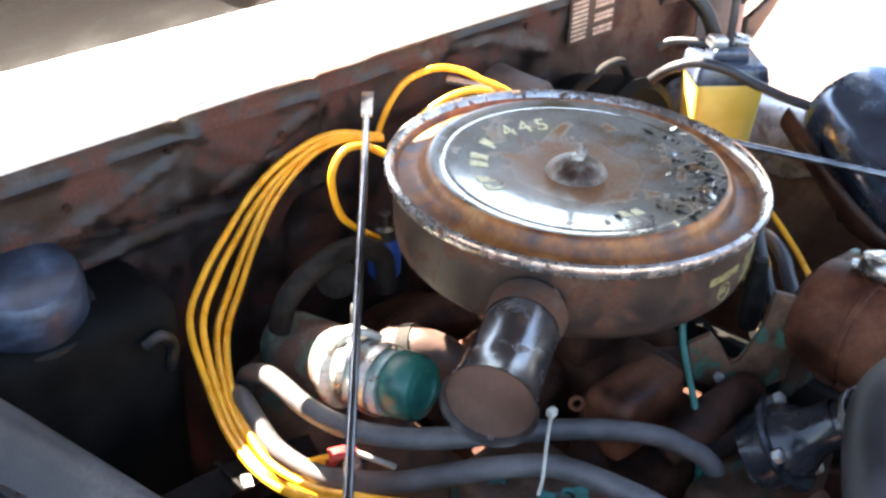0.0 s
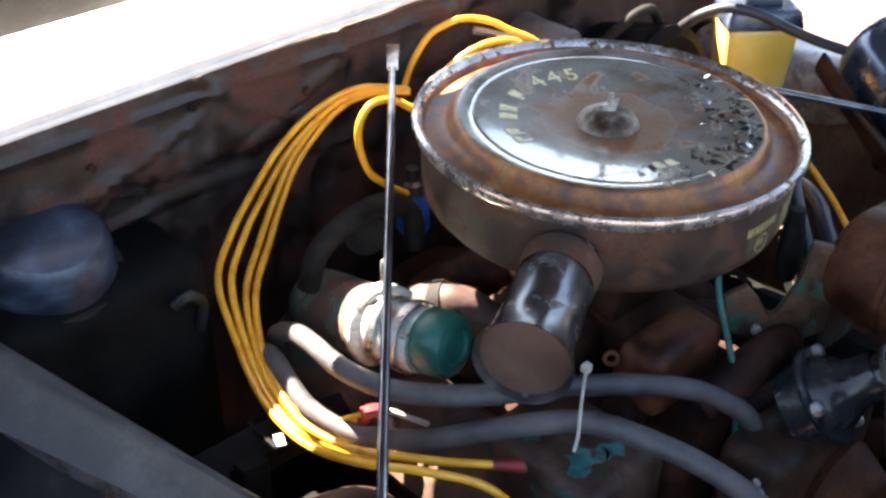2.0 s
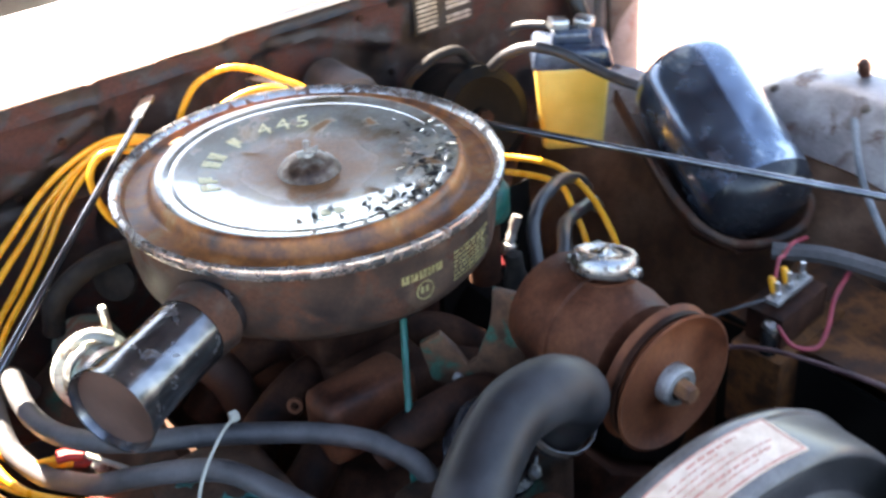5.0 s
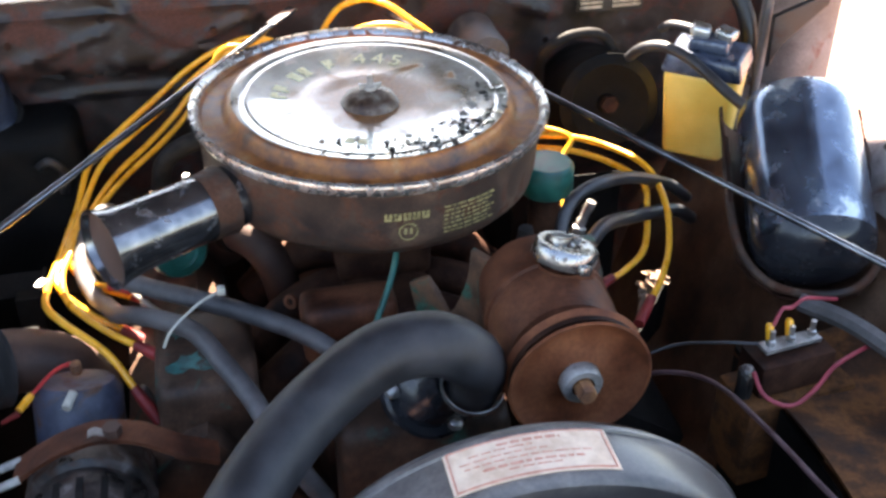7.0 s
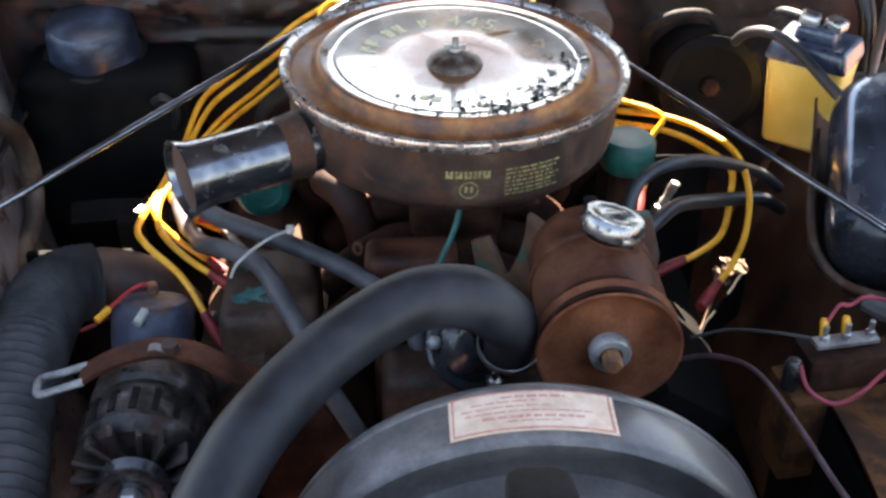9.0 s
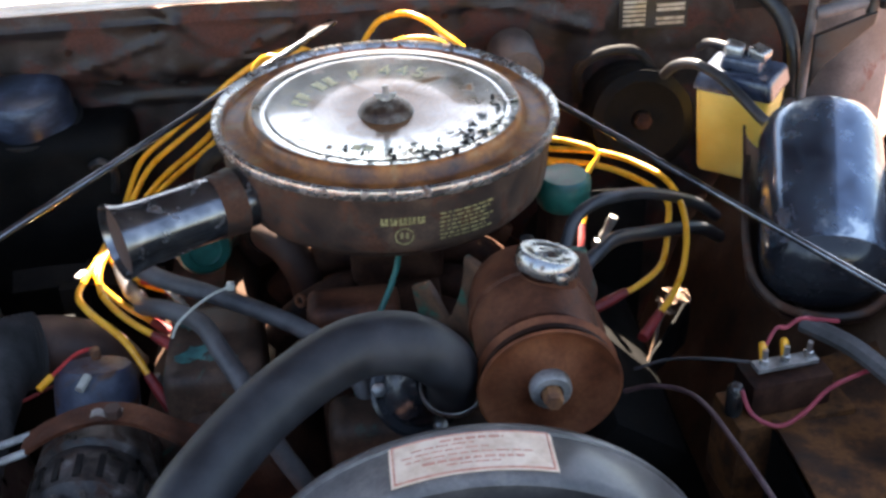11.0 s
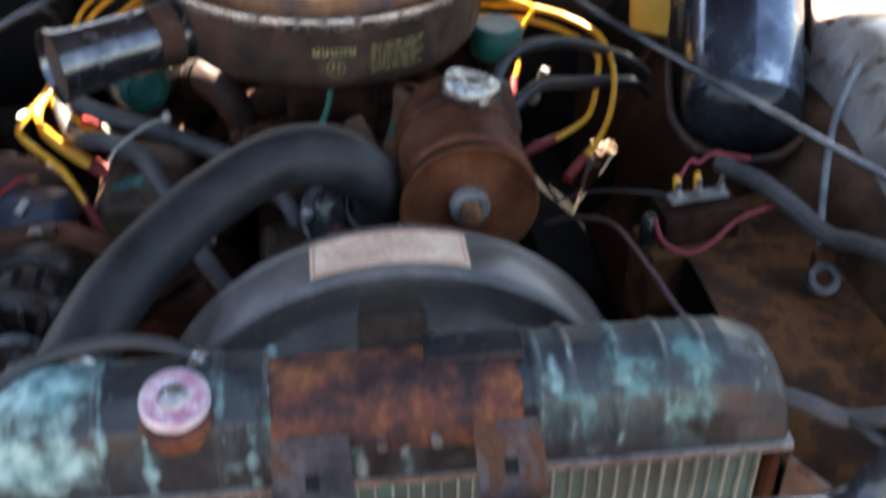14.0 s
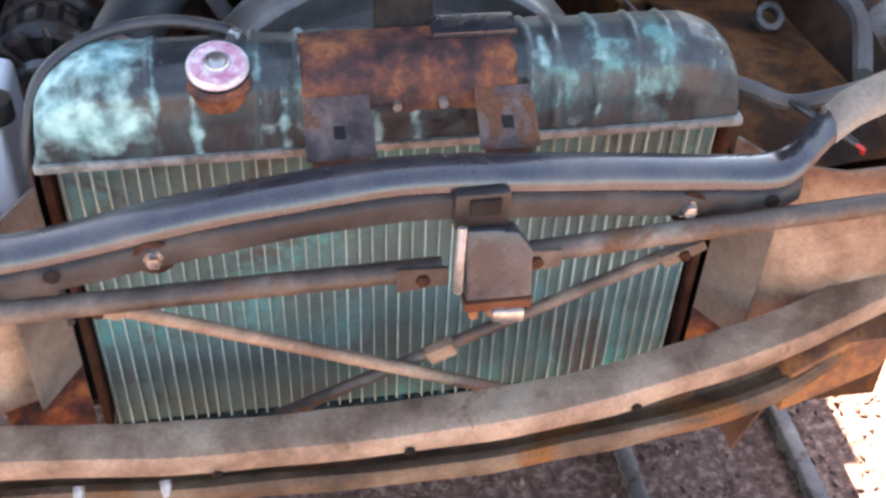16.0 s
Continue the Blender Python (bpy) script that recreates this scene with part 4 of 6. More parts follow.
# worn emblem blocks and a ring of worn lettering shapes on the lid
def curved_bar(r, a0, a1, z0, z1, mat, parent, name, lift=0.0008):
    """A thin printed bar on the side of the housing, between two angles and heights."""
    def at(u, v):
        a = radians(a0 + (a1 - a0) * u)
        z = z0 + (z1 - z0) * v
        rr = float(np.interp(z, [-0.08, -0.065, -0.02], [0.186, 0.189, 0.191])) + lift
        return LEVEL @ Vector((rr * math.cos(a), rr * math.sin(a), z))
    part(name, sheet(at, 4, 1, 0.0008), mat, parent)
def lid_bar(r0, r1, a0, a1, mat, parent, name):
    def at(u, v):
        a, r = radians(a0 + (a1 - a0) * u), r0 + (r1 - r0) * v
        return LEVEL @ Vector((r * math.cos(a), r * math.sin(a), panel_height(r) + 0.0006))
    part(name, sheet(at, 4, 1, 0.0006), mat, parent)
housing_decals = thing("side_decal", (0.02, -0.192, 0.90), "worn gold printing on the air cleaner side", "decal")
for k in range(5):
    a0 = 264.7 + 2.9 * k
    curved_bar(0.19, a0, a0 + 0.8, -0.0450, -0.0365, M["gold_ink"], housing_decals, "printed_mark")
    curved_bar(0.19, a0 + 1.3, a0 + 2.3, -0.0450, -0.0365, M["gold_ink"], housing_decals, "printed_mark")
    curved_bar(0.19, a0 + 0.7, a0 + 1.4, -0.0450, -0.0425, M["gold_ink"], housing_decals, "printed_mark")
for k in range(14):
    b0, b1 = 2 * math.pi * k / 14, 2 * math.pi * (k + 1.02) / 14
    def ring_at(u, v, b0=b0, b1=b1):
        b = b0 + (b1 - b0) * u
        rr = 0.0088 + 0.0013 * v
        a = radians(272.0) + rr * math.cos(b) / 0.19
        return LEVEL @ Vector((0.1915 * math.cos(a), 0.1915 * math.sin(a), -0.0585 + rr * math.sin(b)))
    part("printed_ring_segment", sheet(ring_at, 2, 1, 0.0008), M["gold_ink"], housing_decals)
for dx in (-1.3, 0.5):
    curved_bar(0.19, 272 + dx, 272.9 + dx, -0.062, -0.055, M["gold_ink"], housing_decals, "printed_mark")
for row in range(7):
    a = 283.0 + rng.uniform(0, 1)
    end = 303 - 1.5 * (row % 3)
    while a < end:
        w = rng.uniform(1.0, 3.2)
        curved_bar(0.19, a, min(a + w, end), -0.036 - 0.0052 * row - 0.002, -0.036 - 0.0052 * row, M["gold_ink"], housing_decals, "printed_line")
        a += w + 0.7
lid_decals = thing("lid_decal", (0, 0, 0.966), "worn gold lettering shapes round the lid", "decal")
for k in range(7):
    if k in (2, 5):
        continue
    a0, r0 = 170 - 9.6 * k, 0.092 + rng.uniform(-0.001, 0.001)
    lid_bar(r0, r0 + 0.019, a0, a0 - 2.6, M["pale_ink"], lid_decals, "worn_letter_block")
    lid_bar(r0 + rng.choice((0.0, 0.005, 0.011)), r0 + 0.019 if k % 3 == 0 else r0 + 0.0192, a0 - 2.9, a0 - 6.4, M["pale_ink"], lid_decals, "worn_letter_block")
def lettering(text, size):
    """The flat mesh of a text in the built-in font, its middle at the origin."""
    curve = bpy.data.curves.new("lettering", "FONT")
    curve.body, curve.size, curve.align_x, curve.align_y, curve.extrude = text, size, "CENTER", "CENTER", 0.0003
    holder = bpy.data.objects.new("lettering", curve)
    me = bpy.data.meshes.new_from_object(holder)
    bm = bmesh.new()
    bm.from_mesh(me)
    bpy.data.objects.remove(holder)
    bpy.data.curves.remove(curve)
    bpy.data.meshes.remove(me)
    return bm
for digit, a in zip("445", (87.5, 75.5, 63.5)):
    bm = lettering(digit, 0.033)
    bm.transform(LEVEL @ Matrix.Rotation(radians(a - 90), 4, "Z") @ Matrix.Translation((0, 0.1035, panel_height(0.1035) + 0.0012)) @ Matrix.Rotation(radians(5.5), 4, "X"))
    part("numeral", bm, M["pale_ink"], lid_decals, "worn gold numeral")
for a0 in (246, 253.5):
    lid_bar(0.094, 0.108, a0, a0 + 5.6, M["pale_ink"], lid_decals, "worn_letter_block")

# ---- stay rods across the bay
for a, b in (((-0.056, 0.272, 0.96), (-0.62, -0.376, 0.882)), ((0.07, 0.272, 0.943), (0.665, -0.61, 0.845))):
    r = thing("stay_rod", a, "thin black steel stay rod from cowl to fender", "brace rod", "stay rods")
    way = (Vector(b) - Vector(a)).normalized()
    part("rod", tube([Vector(a) + 0.02 * way, b], 0.0042, 12), M["rod_paint"], r)
    part("flattened_end", prism([(-0.007, 0), (0.007, 0), (0.006, 0.05), (-0.006, 0.05)], 0.004, Matrix.Translation(Vector(a)) @ (way.to_track_quat("Y", "Z").to_matrix().to_4x4())), M["rod_paint"], r)

# ---- hoses and clamps
def clamp(at, way, r, parent):
    m = along(at, Vector(at) + Vector(way))
    part("clamp", join(lathe([(r, -0.005), (r + 0.0014, -0.005), (r + 0.0014, 0.005), (r, 0.005)], 28, m), lathe([(0.0, -0.006), (0.004, -0.006), (0.004, 0.006), (0.0, 0.006)], 10, m @ Matrix.Translation((r + 0.004, 0, 0)) @ Matrix.Rotation(radians(90), 4, "X"))), M["steel"], parent, "steel worm-drive hose clamp")
def hose(name, pts, r, mat, label, clamps=()):
    h = thing(name, pts[0], label, "hose")
    part("tube", tube(pts, r, 18, 8), mat, h)
    for at, way in clamps:
        clamp(at, way, r if not isinstance(r, list) else max(r), h)
    return h
hose("radiator_hose", [(0.036, -0.335, 0.805), (0.036, -0.362, 0.852), (0.022, -0.380, 0.888), (-0.010, -0.384, 0.911), (-0.057, -0.391, 0.913), (-0.109, -0.419, 0.900), (-0.151, -0.455, 0.886), (-0.195, -0.515, 0.870), (-0.222, -0.59, 0.858), (-0.23, -0.64, 0.852)],
     [0.025, 0.026, 0.028, 0.029, 0.029, 0.029, 0.029, 0.030, 0.030, 0.030], M["hose_black"], "thick black moulded rubber upper radiator hose", [((0.036, -0.346, 0.825), (0, -0.5, 0.86)), ((-0.226, -0.605, 0.856), (-0.1, -0.9, -0.15))])
front_hose = [(-0.300, 0.215, 0.66), (-0.322, 0.180, 0.715), (-0.342, 0.125, 0.752), (-0.351, 0.062, 0.738), (-0.337, 0.017, 0.727), (-0.318, -0.023, 0.734), (-0.304, -0.070, 0.757), (-0.282, -0.112, 0.783), (-0.252, -0.149, 0.800), (-0.218, -0.188, 0.808), (-0.194, -0.236, 0.804), (-0.169, -0.279, 0.788), (-0.147, -0.323, 0.762), (-0.11, -0.345, 0.70)]
back_hose = [(-0.292, 0.205, 0.69), (-0.310, 0.165, 0.745), (-0.322, 0.105, 0.785), (-0.327, 0.035, 0.792), (-0.319, -0.020, 0.798), (-0.298, -0.064, 0.805), (-0.264, -0.097, 0.807), (-0.218, -0.120, 0.802), (-0.166, -0.145, 0.793), (-0.115, -0.175, 0.783), (-0.078, -0.210, 0.774), (-0.052, -0.245, 0.752), (-0.046, -0.262, 0.71), (-0.046, -0.265, 0.66)]
hose("heater_hose", front_hose, 0.0105, M["hose_dust"], "dusty grey rubber heater hose, the lower of a pair", [((-0.150, -0.315, 0.767), (0.4, -0.8, -0.45))])
hose("heater_hose", back_hose, 0.0105, M["hose_dust"], "dusty grey rubber heater hose, the upper of a pair")
tie = thing("cable_tie", (-0.2, -0.15, 0.82), "off-white nylon cable tie round two hoses", "cable tie")
part("strap", tube([(-0.250, -0.196, 0.800), (-0.244, -0.194, 0.813), (-0.235, -0.187, 0.820), (-0.221, -0.176, 0.826), (-0.205, -0.164, 0.830), (-0.188, -0.152, 0.830)], 0.0016, 6, 6), M["nylon"], tie)
part("head", box((0.009, 0.008, 0.009), (-0.187, -0.151, 0.830), 0.002), M["nylon"], tie)

pipe = thing("oil_filler_pipe", (-0.265, 0.08, 0.70), "green and rust oil filler pipe with clamps and a green cap", "filler pipe")
part("pipe", tube([(-0.214, 0.236, 0.706), (-0.215, 0.230, 0.708), (-0.218, 0.210, 0.714), (-0.226, 0.150, 0.737), (-0.244, 0.070, 0.776)], [0.014, 0.032, 0.040, 0.041, 0.040], 32, 6), M["canister"], pipe, "round green and rust canister")
part("sleeve", tube([(-0.247, 0.078, 0.779), (-0.246, 0.045, 0.786), (-0.240, 0.008, 0.792)], [0.036, 0.035, 0.033], 28, 5), M["pale_green"], pipe, "pale green worn sleeve")
part("collar", lathe([(0.036, 0.0), (0.043, 0.002), (0.044, 0.010), (0.041, 0.014), (0.036, 0.016)], 32, along((-0.248, 0.080, 0.778), (-0.240, 0.01, 0.793))), M["pale_green"], pipe, "chipped pale collar")
part("clip", tube([(-0.262, 0.076, 0.812), (-0.252, 0.066, 0.826), (-0.238, 0.056, 0.828), (-0.224, 0.050, 0.818)], 0.0045, 8, 5), M["nylon"], pipe, "pale spring clip")
part("cap", lathe([(0.0, 0.0), (0.030, 0.0), (0.034, 0.006), (0.034, 0.030), (0.030, 0.036), (0.020, 0.038), (0.018, 0.035), (0.0, 0.035)], 32, along((-0.238, 0.012, 0.792), (-0.228, -0.026, 0.799))), M["green_cap"], pipe, "dark green ribbed cap")
for p in ((-0.247, 0.052, 0.785), (-0.243, 0.024, 0.790)):
    clamp(p, (0.2, -0.95, 0.1), 0.0365, pipe)
part("screw", lathe([(0.0, 0.0), (0.005, 0.0), (0.005, 0.028), (0.0035, 0.030), (0.0, 0.030)], 8, Matrix.Translation((-0.215, 0.10, 0.80))), M["steel"], pipe)
part("elbow", tube([(-0.180, 0.125, 0.70), (-0.176, 0.098, 0.745), (-0.162, 0.066, 0.764), (-0.138, 0.042, 0.754), (-0.120, 0.030, 0.722), (-0.112, 0.025, 0.68)], [0.026, 0.027, 0.026, 0.023, 0.022, 0.022], 20, 6), M["rust_plate"], pipe, "rusty curved elbow behind the canister")
part("elbow_band", tube([(-0.168, 0.075, 0.760), (-0.160, 0.063, 0.7645)], 0.0285, 20), M["black_ink"], pipe)
hose("vent_hose", [(-0.252, 0.188, 0.765), (-0.241, 0.182, 0.806), (-0.203, 0.180, 0.831), (-0.152, 0.180, 0.834), (-0.110, 0.182, 0.804), (-0.100, 0.184, 0.755)], 0.0125, M["black_ink"], "dark hooped vent hose behind the canister")
horn = thing("vacuum_unit", (-0.165, 0.20, 0.77), "small grey vacuum disc behind the canister", "vacuum disc")
part("disc", lathe([(0.0, 0.0), (0.022, 0.0), (0.024, 0.004), (0.024, 0.014), (0.010, 0.018), (0.0, 0.018)], 28, along((-0.165, 0.195, 0.795), (-0.19, 0.165, 0.812))), M["black_ink"], horn)

# ---- spark plug leads
def lead(pts, label="yellow silicone spark plug lead", boot=True):
    w = thing("spark_plug_lead", pts[-1], label, "ignition lead", "spark plug leads")
    part("wire", tube(pts, 0.0041, 10, 7), M["yellow_wire"], w)
    if boot:
        a, b = Vector(pts[-1]), Vector(pts[-2])
        d = (a - b).normalized()
        part("boot", tube([a - 0.012 * d, a + 0.012 * d, a + 0.035 * d], [0.0055, 0.007, 0.0065], 10, 4), M["red_dark"], w, "dark red rubber boot")
    return w
OUTER = [(-0.067, 0.235, 0.925), (-0.109, 0.270, 0.927), (-0.154, 0.289, 0.908), (-0.202, 0.293, 0.879), (-0.249, 0.283, 0.845), (-0.297, 0.262, 0.816), (-0.338, 0.228, 0.792), (-0.358, 0.169, 0.758), (-0.378, 0.095, 0.739), (-0.387, 0.017, 0.745), (-0.380, -0.054, 0.768), (-0.355, -0.112, 0.784), (-0.312, -0.150, 0.765), (-0.284, -0.180, 0.727)]
INNER = [(-0.066, 0.231, 0.923), (-0.099, 0.263, 0.919), (-0.133, 0.283, 0.900), (-0.178, 0.294, 0.853), (-0.216, 0.284, 0.810), (-0.253, 0.257, 0.787), (-0.301, 0.216, 0.766), (-0.342, 0.147, 0.752), (-0.362, 0.090, 0.747), (-0.372, 0.038, 0.746), (-0.363, -0.018, 0.749), (-0.341, -0.067, 0.759), (-0.310, -0.110, 0.762), (-0.275, -0.140, 0.758)]
lead(OUTER)
lead(INNER)
for w, end in ((0.36, ((-0.378, 0.03, 0.738), (-0.35, 0.005, 0.715), (-0.30, -0.02, 0.69))), (0.72, ((-0.36, 0.06, 0.735), (-0.33, 0.05, 0.712), (-0.29, 0.05, 0.69)))):
    mix = [Vector(a).lerp(Vector(b), w) + Vector((0, 0, 0.004 * math.sin(9 * w + 0.8 * n))) for n, (a, b) in enumerate(zip(OUTER, INNER))]
    lead([tuple(p) for p in mix[:9]] + list(end))
lead([(-0.10, 0.19, 0.93), (-0.118, 0.20, 0.942), (-0.149, 0.20, 0.946), (-0.166, 0.20, 0.919), (-0.153, 0.20, 0.866), (-0.114, 0.20, 0.828), (-0.085, 0.20, 0.808)], "yellow silicone lead looped to the blue coil", False)
lead([(-0.028, 0.288, 0.892), (-0.016, 0.285, 0.924), (0.003, 0.279, 0.953), (0.022, 0.271, 0.965), (0.042, 0.260, 0.971), (0.066, 0.243, 0.967), (0.089, 0.226, 0.953), (0.112, 0.207, 0.939), (0.15, 0.19, 0.90)], "yellow silicone lead arched behind the air cleaner", False)
lead([(-0.05, 0.235, 0.90), (0.0, 0.238, 0.93), (0.045, 0.228, 0.948), (0.09, 0.215, 0.942), (0.14, 0.19, 0.90)], "yellow silicone lead arched behind the air cleaner", False)
S1 = [(0.08, 0.17, 0.83), (0.176, 0.138, 0.822), (0.225, 0.122, 0.822), (0.277, 0.104, 0.823), (0.320, 0.076, 0.819), (0.352, 0.026, 0.814), (0.360, -0.026, 0.793), (0.347, -0.080, 0.768), (0.322, -0.125, 0.752), (0.29, -0.165, 0.745)]
lead(S1)
lead([(x - 0.004, y - 0.006, z - 0.010 - 0.002 * n) for n, (x, y, z) in enumerate(S1[:6])] + [(0.343, -0.015, 0.775), (0.325, -0.06, 0.750), (0.29, -0.09, 0.742), (0.262, -0.10, 0.735)])
lead([(0.09, 0.175, 0.842), (0.176, 0.145, 0.834), (0.235, 0.125, 0.832), (0.275, 0.10, 0.825), (0.262, 0.085, 0.805), (0.245, 0.07, 0.785), (0.235, 0.06, 0.765)])
lead([(0.09, 0.165, 0.82), (0.18, 0.13, 0.812), (0.225, 0.105, 0.802), (0.250, 0.055, 0.775), (0.240, 0.02, 0.752)])

dist = thing("distributor", (-0.02, 0.20, 0.70), "black distributor behind the air cleaner with a blue coil beside it", "distributor")
part("cap", lathe([(0.0, 0.12), (0.03, 0.12), (0.045, 0.10), (0.05, 0.06), (0.05, 0.0), (0.0, 0.0)], 28, Matrix.Translation((0.02, 0.235, 0.79))), M["black_paint"], dist)
part("shaft", lathe([(0.03, 0.0), (0.03, 0.12)], 20, Matrix.Translation((0.02, 0.235, 0.68))), M["rust_brown"], dist)
coil = thing("ignition_coil", (-0.09, 0.19, 0.76), "blue ignition coil behind the air cleaner", "coil")
part("can", lathe([(0.0, 0.0), (0.018, 0.0), (0.020, 0.004), (0.020, 0.045), (0.016, 0.052), (0.0, 0.053)], 24, Matrix.Translation((-0.086, 0.205, 0.760))), M["blue"], coil)
part("tower", lathe([(0.016, 0.0), (0.014, 0.012), (0.008, 0.016), (0.008, 0.032), (0.0, 0.033)], 20, Matrix.Translation((-0.086, 0.205, 0.812))), M["black_paint"], coil)

# ---- power steering pump
pump = thing("power_steering_pump", (0.125, -0.30, 0.77), "rusty power steering pump with a bright cap and pulley", "pump")
AX = Matrix.Translation((0.123, -0.387, 0.853)) @ Matrix.Rotation(radians(90), 4, "X")
part("reservoir", join(lathe([(0.0, -0.165), (0.040, -0.165), (0.054, -0.155), (0.060, -0.130), (0.061, -0.065), (0.055, -0.035), (0.04, -0.03), (0.0, -0.03)], 44, AX),
                       lathe([(0.064, -0.125), (0.060, -0.095), (0.051, -0.072), (0.040, -0.056), (0.031, -0.046), (0.0285, -0.036), (0.0275, -0.016)], 36, Matrix.Translation((0.138, -0.292, 0.932)))), M["rust_red"], pump, "red-brown rusted reservoir can")
part("seam", lathe([(0.0595, -0.102), (0.0635, -0.100), (0.0635, -0.094), (0.0595, -0.092)], 44, AX), M["rust_red"], pump)
CAPM = Matrix.Translation((0.140, -0.289, 0.933)) @ Matrix.Rotation(radians(15), 4, "Y") @ Matrix.Rotation(radians(-9), 4, "X")
part("cap", lathe([(0.026, -0.020), (0.030, -0.019), (0.0315, -0.015), (0.0310, -0.004), (0.0285, -0.0005), (0.021, 0.0), (0.018, -0.0016), (0.008, -0.0014), (0.005, 0.0012), (0.0, 0.0016)], 36, CAPM), M["cap_steel"], pump, "bright pressed steel filler cap")
part("cap_rib", box((0.040, 0.006, 0.004), (0, 0, 0), 0.0018, CAPM @ Matrix.Rotation(radians(35), 4, "Z")), M["cap_steel"], pump)
for a in (285, 105):
    part("cap_ear", box((0.014, 0.012, 0.010), (0, 0, 0), 0.003, CAPM @ Matrix.Rotation(radians(a), 4, "Z") @ Matrix.Translation((0.031, 0, -0.014))), M["cap_steel"], pump)
pulley = part("pulley", lathe([(0.0, 0.004), (0.022, 0.004), (0.030, 0.001), (0.054, 0.002), (0.061, 0.006), (0.0655, 0.010), (0.068, 0.009), (0.061, 0.001), (0.060, -0.003), (0.068, -0.012), (0.0655, -0.014), (0.0, -0.012)], 72, AX), M["rust_pulley"], pump, "rust-brown belt pulley")
part("hub", lathe([(0.0195, 0.003), (0.0195, 0.014), (0.0175, 0.017), (0.011, 0.017)], 32, AX), M["steel_dull"], pulley, "bright pulley hub")
part("hub_bolt", lathe([(0.0095, 0.012), (0.0095, 0.028), (0.008, 0.031), (0.0, 0.031)], 6, AX), M["rust_orange"], pulley, "rusty centre bolt")
part("belt", lathe([(0.060, -0.004), (0.0645, -0.005), (0.0645, 0.001), (0.060, 0.000)], 60, AX), M["rust_brown"], pump)
part("mount_plate", prism([(-0.05, -0.10), (0.05, -0.10), (0.06, 0.0), (0.045, 0.055), (-0.03, 0.06), (-0.055, 0.0)], 0.008, Matrix.Translation((0.143, -0.228, 0.842)) @ Matrix.Rotation(radians(90), 4, "X"), 0.003), M["engine_green"], pump, "flaking green mounting plate")
part("hose_fitting", lathe([(0.0, 0.0), (0.011, 0.0), (0.013, 0.010), (0.013, 0.060), (0.010, 0.070), (0.008, 0.088), (0.0, 0.090)], 18, Matrix.Translation((0.141, -0.153, 0.775))), M["black_ink"], pump, "black hose fitting")
hose("power_steering_hose", [(0.165, -0.17, 0.79), (0.186, -0.135, 0.823), (0.200, -0.112, 0.850), (0.222, -0.095, 0.862), (0.255, -0.075, 0.860), (0.312, -0.030, 0.834), (0.383, 0.020, 0.787), (0.43, 0.055, 0.74)], 0.0075, M["rubber"], "dark rubber steering hose arched from the pump")
hose("power_steering_hose", [(0.175, -0.20, 0.79), (0.200, -0.16, 0.815), (0.225, -0.135, 0.823), (0.255, -0.100, 0.818), (0.305, -0.050, 0.790), (0.386, 0.000, 0.760), (0.43, 0.035, 0.72)], 0.0085, M["rubber"], "thick dark rubber steering return hose")
breather = thing("breather_cap", (0.211, -0.009, 0.79), "dark green breather cap on the rocker cover", "breather cap")
part("cap", lathe([(0.0, 0.0), (0.030, 0.0), (0.033, 0.004), (0.033, 0.034), (0.028, 0.040), (0.0, 0.042)], 32, Matrix.Translation((0.211, -0.005, 0.815))), M["green_cap"], breather)
part("neck", lathe([(0.02, -0.09), (0.02, 0.0)], 20, Matrix.Translation((0.211, -0.005, 0.815))), M["rust_brown"], breather)
for x, y, z in ((0.268, 0.020, 0.738), (-0.268, 0.02, 0.67), (-0.27, -0.165, 0.69)):
    plug = thing("spark_plug", (x, y, z), "dull grey spark plug in the cylinder head", "spark plug", "spark plugs")
    tip = (x + (0.02 if x > 0 else -0.02), y, z + 0.05)
    part("insulator", lathe([(0.006, 0.0), (0.0065, 0.010), (0.0055, 0.012), (0.0055, 0.024), (0.0065, 0.026), (0.0060, 0.038), (0.0, 0.040)], 14, along((x, y, z), tip)), M["steel_dull"], plug)
    part("nut", lathe([(0.010, -0.012), (0.011, -0.010), (0.011, 0.0), (0.008, 0.002), (0.0, 0.002)], 6, along((x, y, z), tip)), M["steel"], plug)
dip = thing("dipstick_tube", (-0.05, -0.228, 0.74), "thin green painted tube under the air cleaner", "tube")
part("tube", tube([(0.0, -0.155, 0.862), (-0.010, -0.168, 0.83), (-0.05, -0.228, 0.772), (-0.062, -0.245, 0.70)], 0.0035, 10, 6), M["green_cap"], dip)

# ---- fan shroud and its label
SX, SZ, SR = 0.038, 0.690, 0.2185
FS = Matrix.Translation((SX, -0.50, SZ)) @ Matrix.Rotation(radians(90), 4, "X")
shroud = thing("fan_shroud", (SX, -0.5, 0.45), "black fan shroud ring with a pale label", "fan shroud")
part("ring", lathe([(0.198, -0.010), (0.209, -0.011), (0.2155, -0.007), (SR, 0.0), (SR, 0.052), (0.2165, 0.058), (0.212, 0.061), (0.204, 0.060), (0.190, 0.056), (0.181, 0.060), (0.178, 0.070), (0.176, 0.13), (0.172, 0.13), (0.174, 0.066), (0.188, 0.052), (0.210, 0.055), (0.212, 0.0), (0.205, -0.006)], 128, FS), M["shroud"], shroud)
def label_at(u, v, lift=0.0008, a0=108.3, a1=73.2, y0=-0.505, y1=-0.5515):
    a = radians(a0 + (a1 - a0) * u)
    return (SX + (SR + lift) * math.cos(a), y0 + (y1 - y0) * v, SZ + (SR + lift) * math.sin(a))
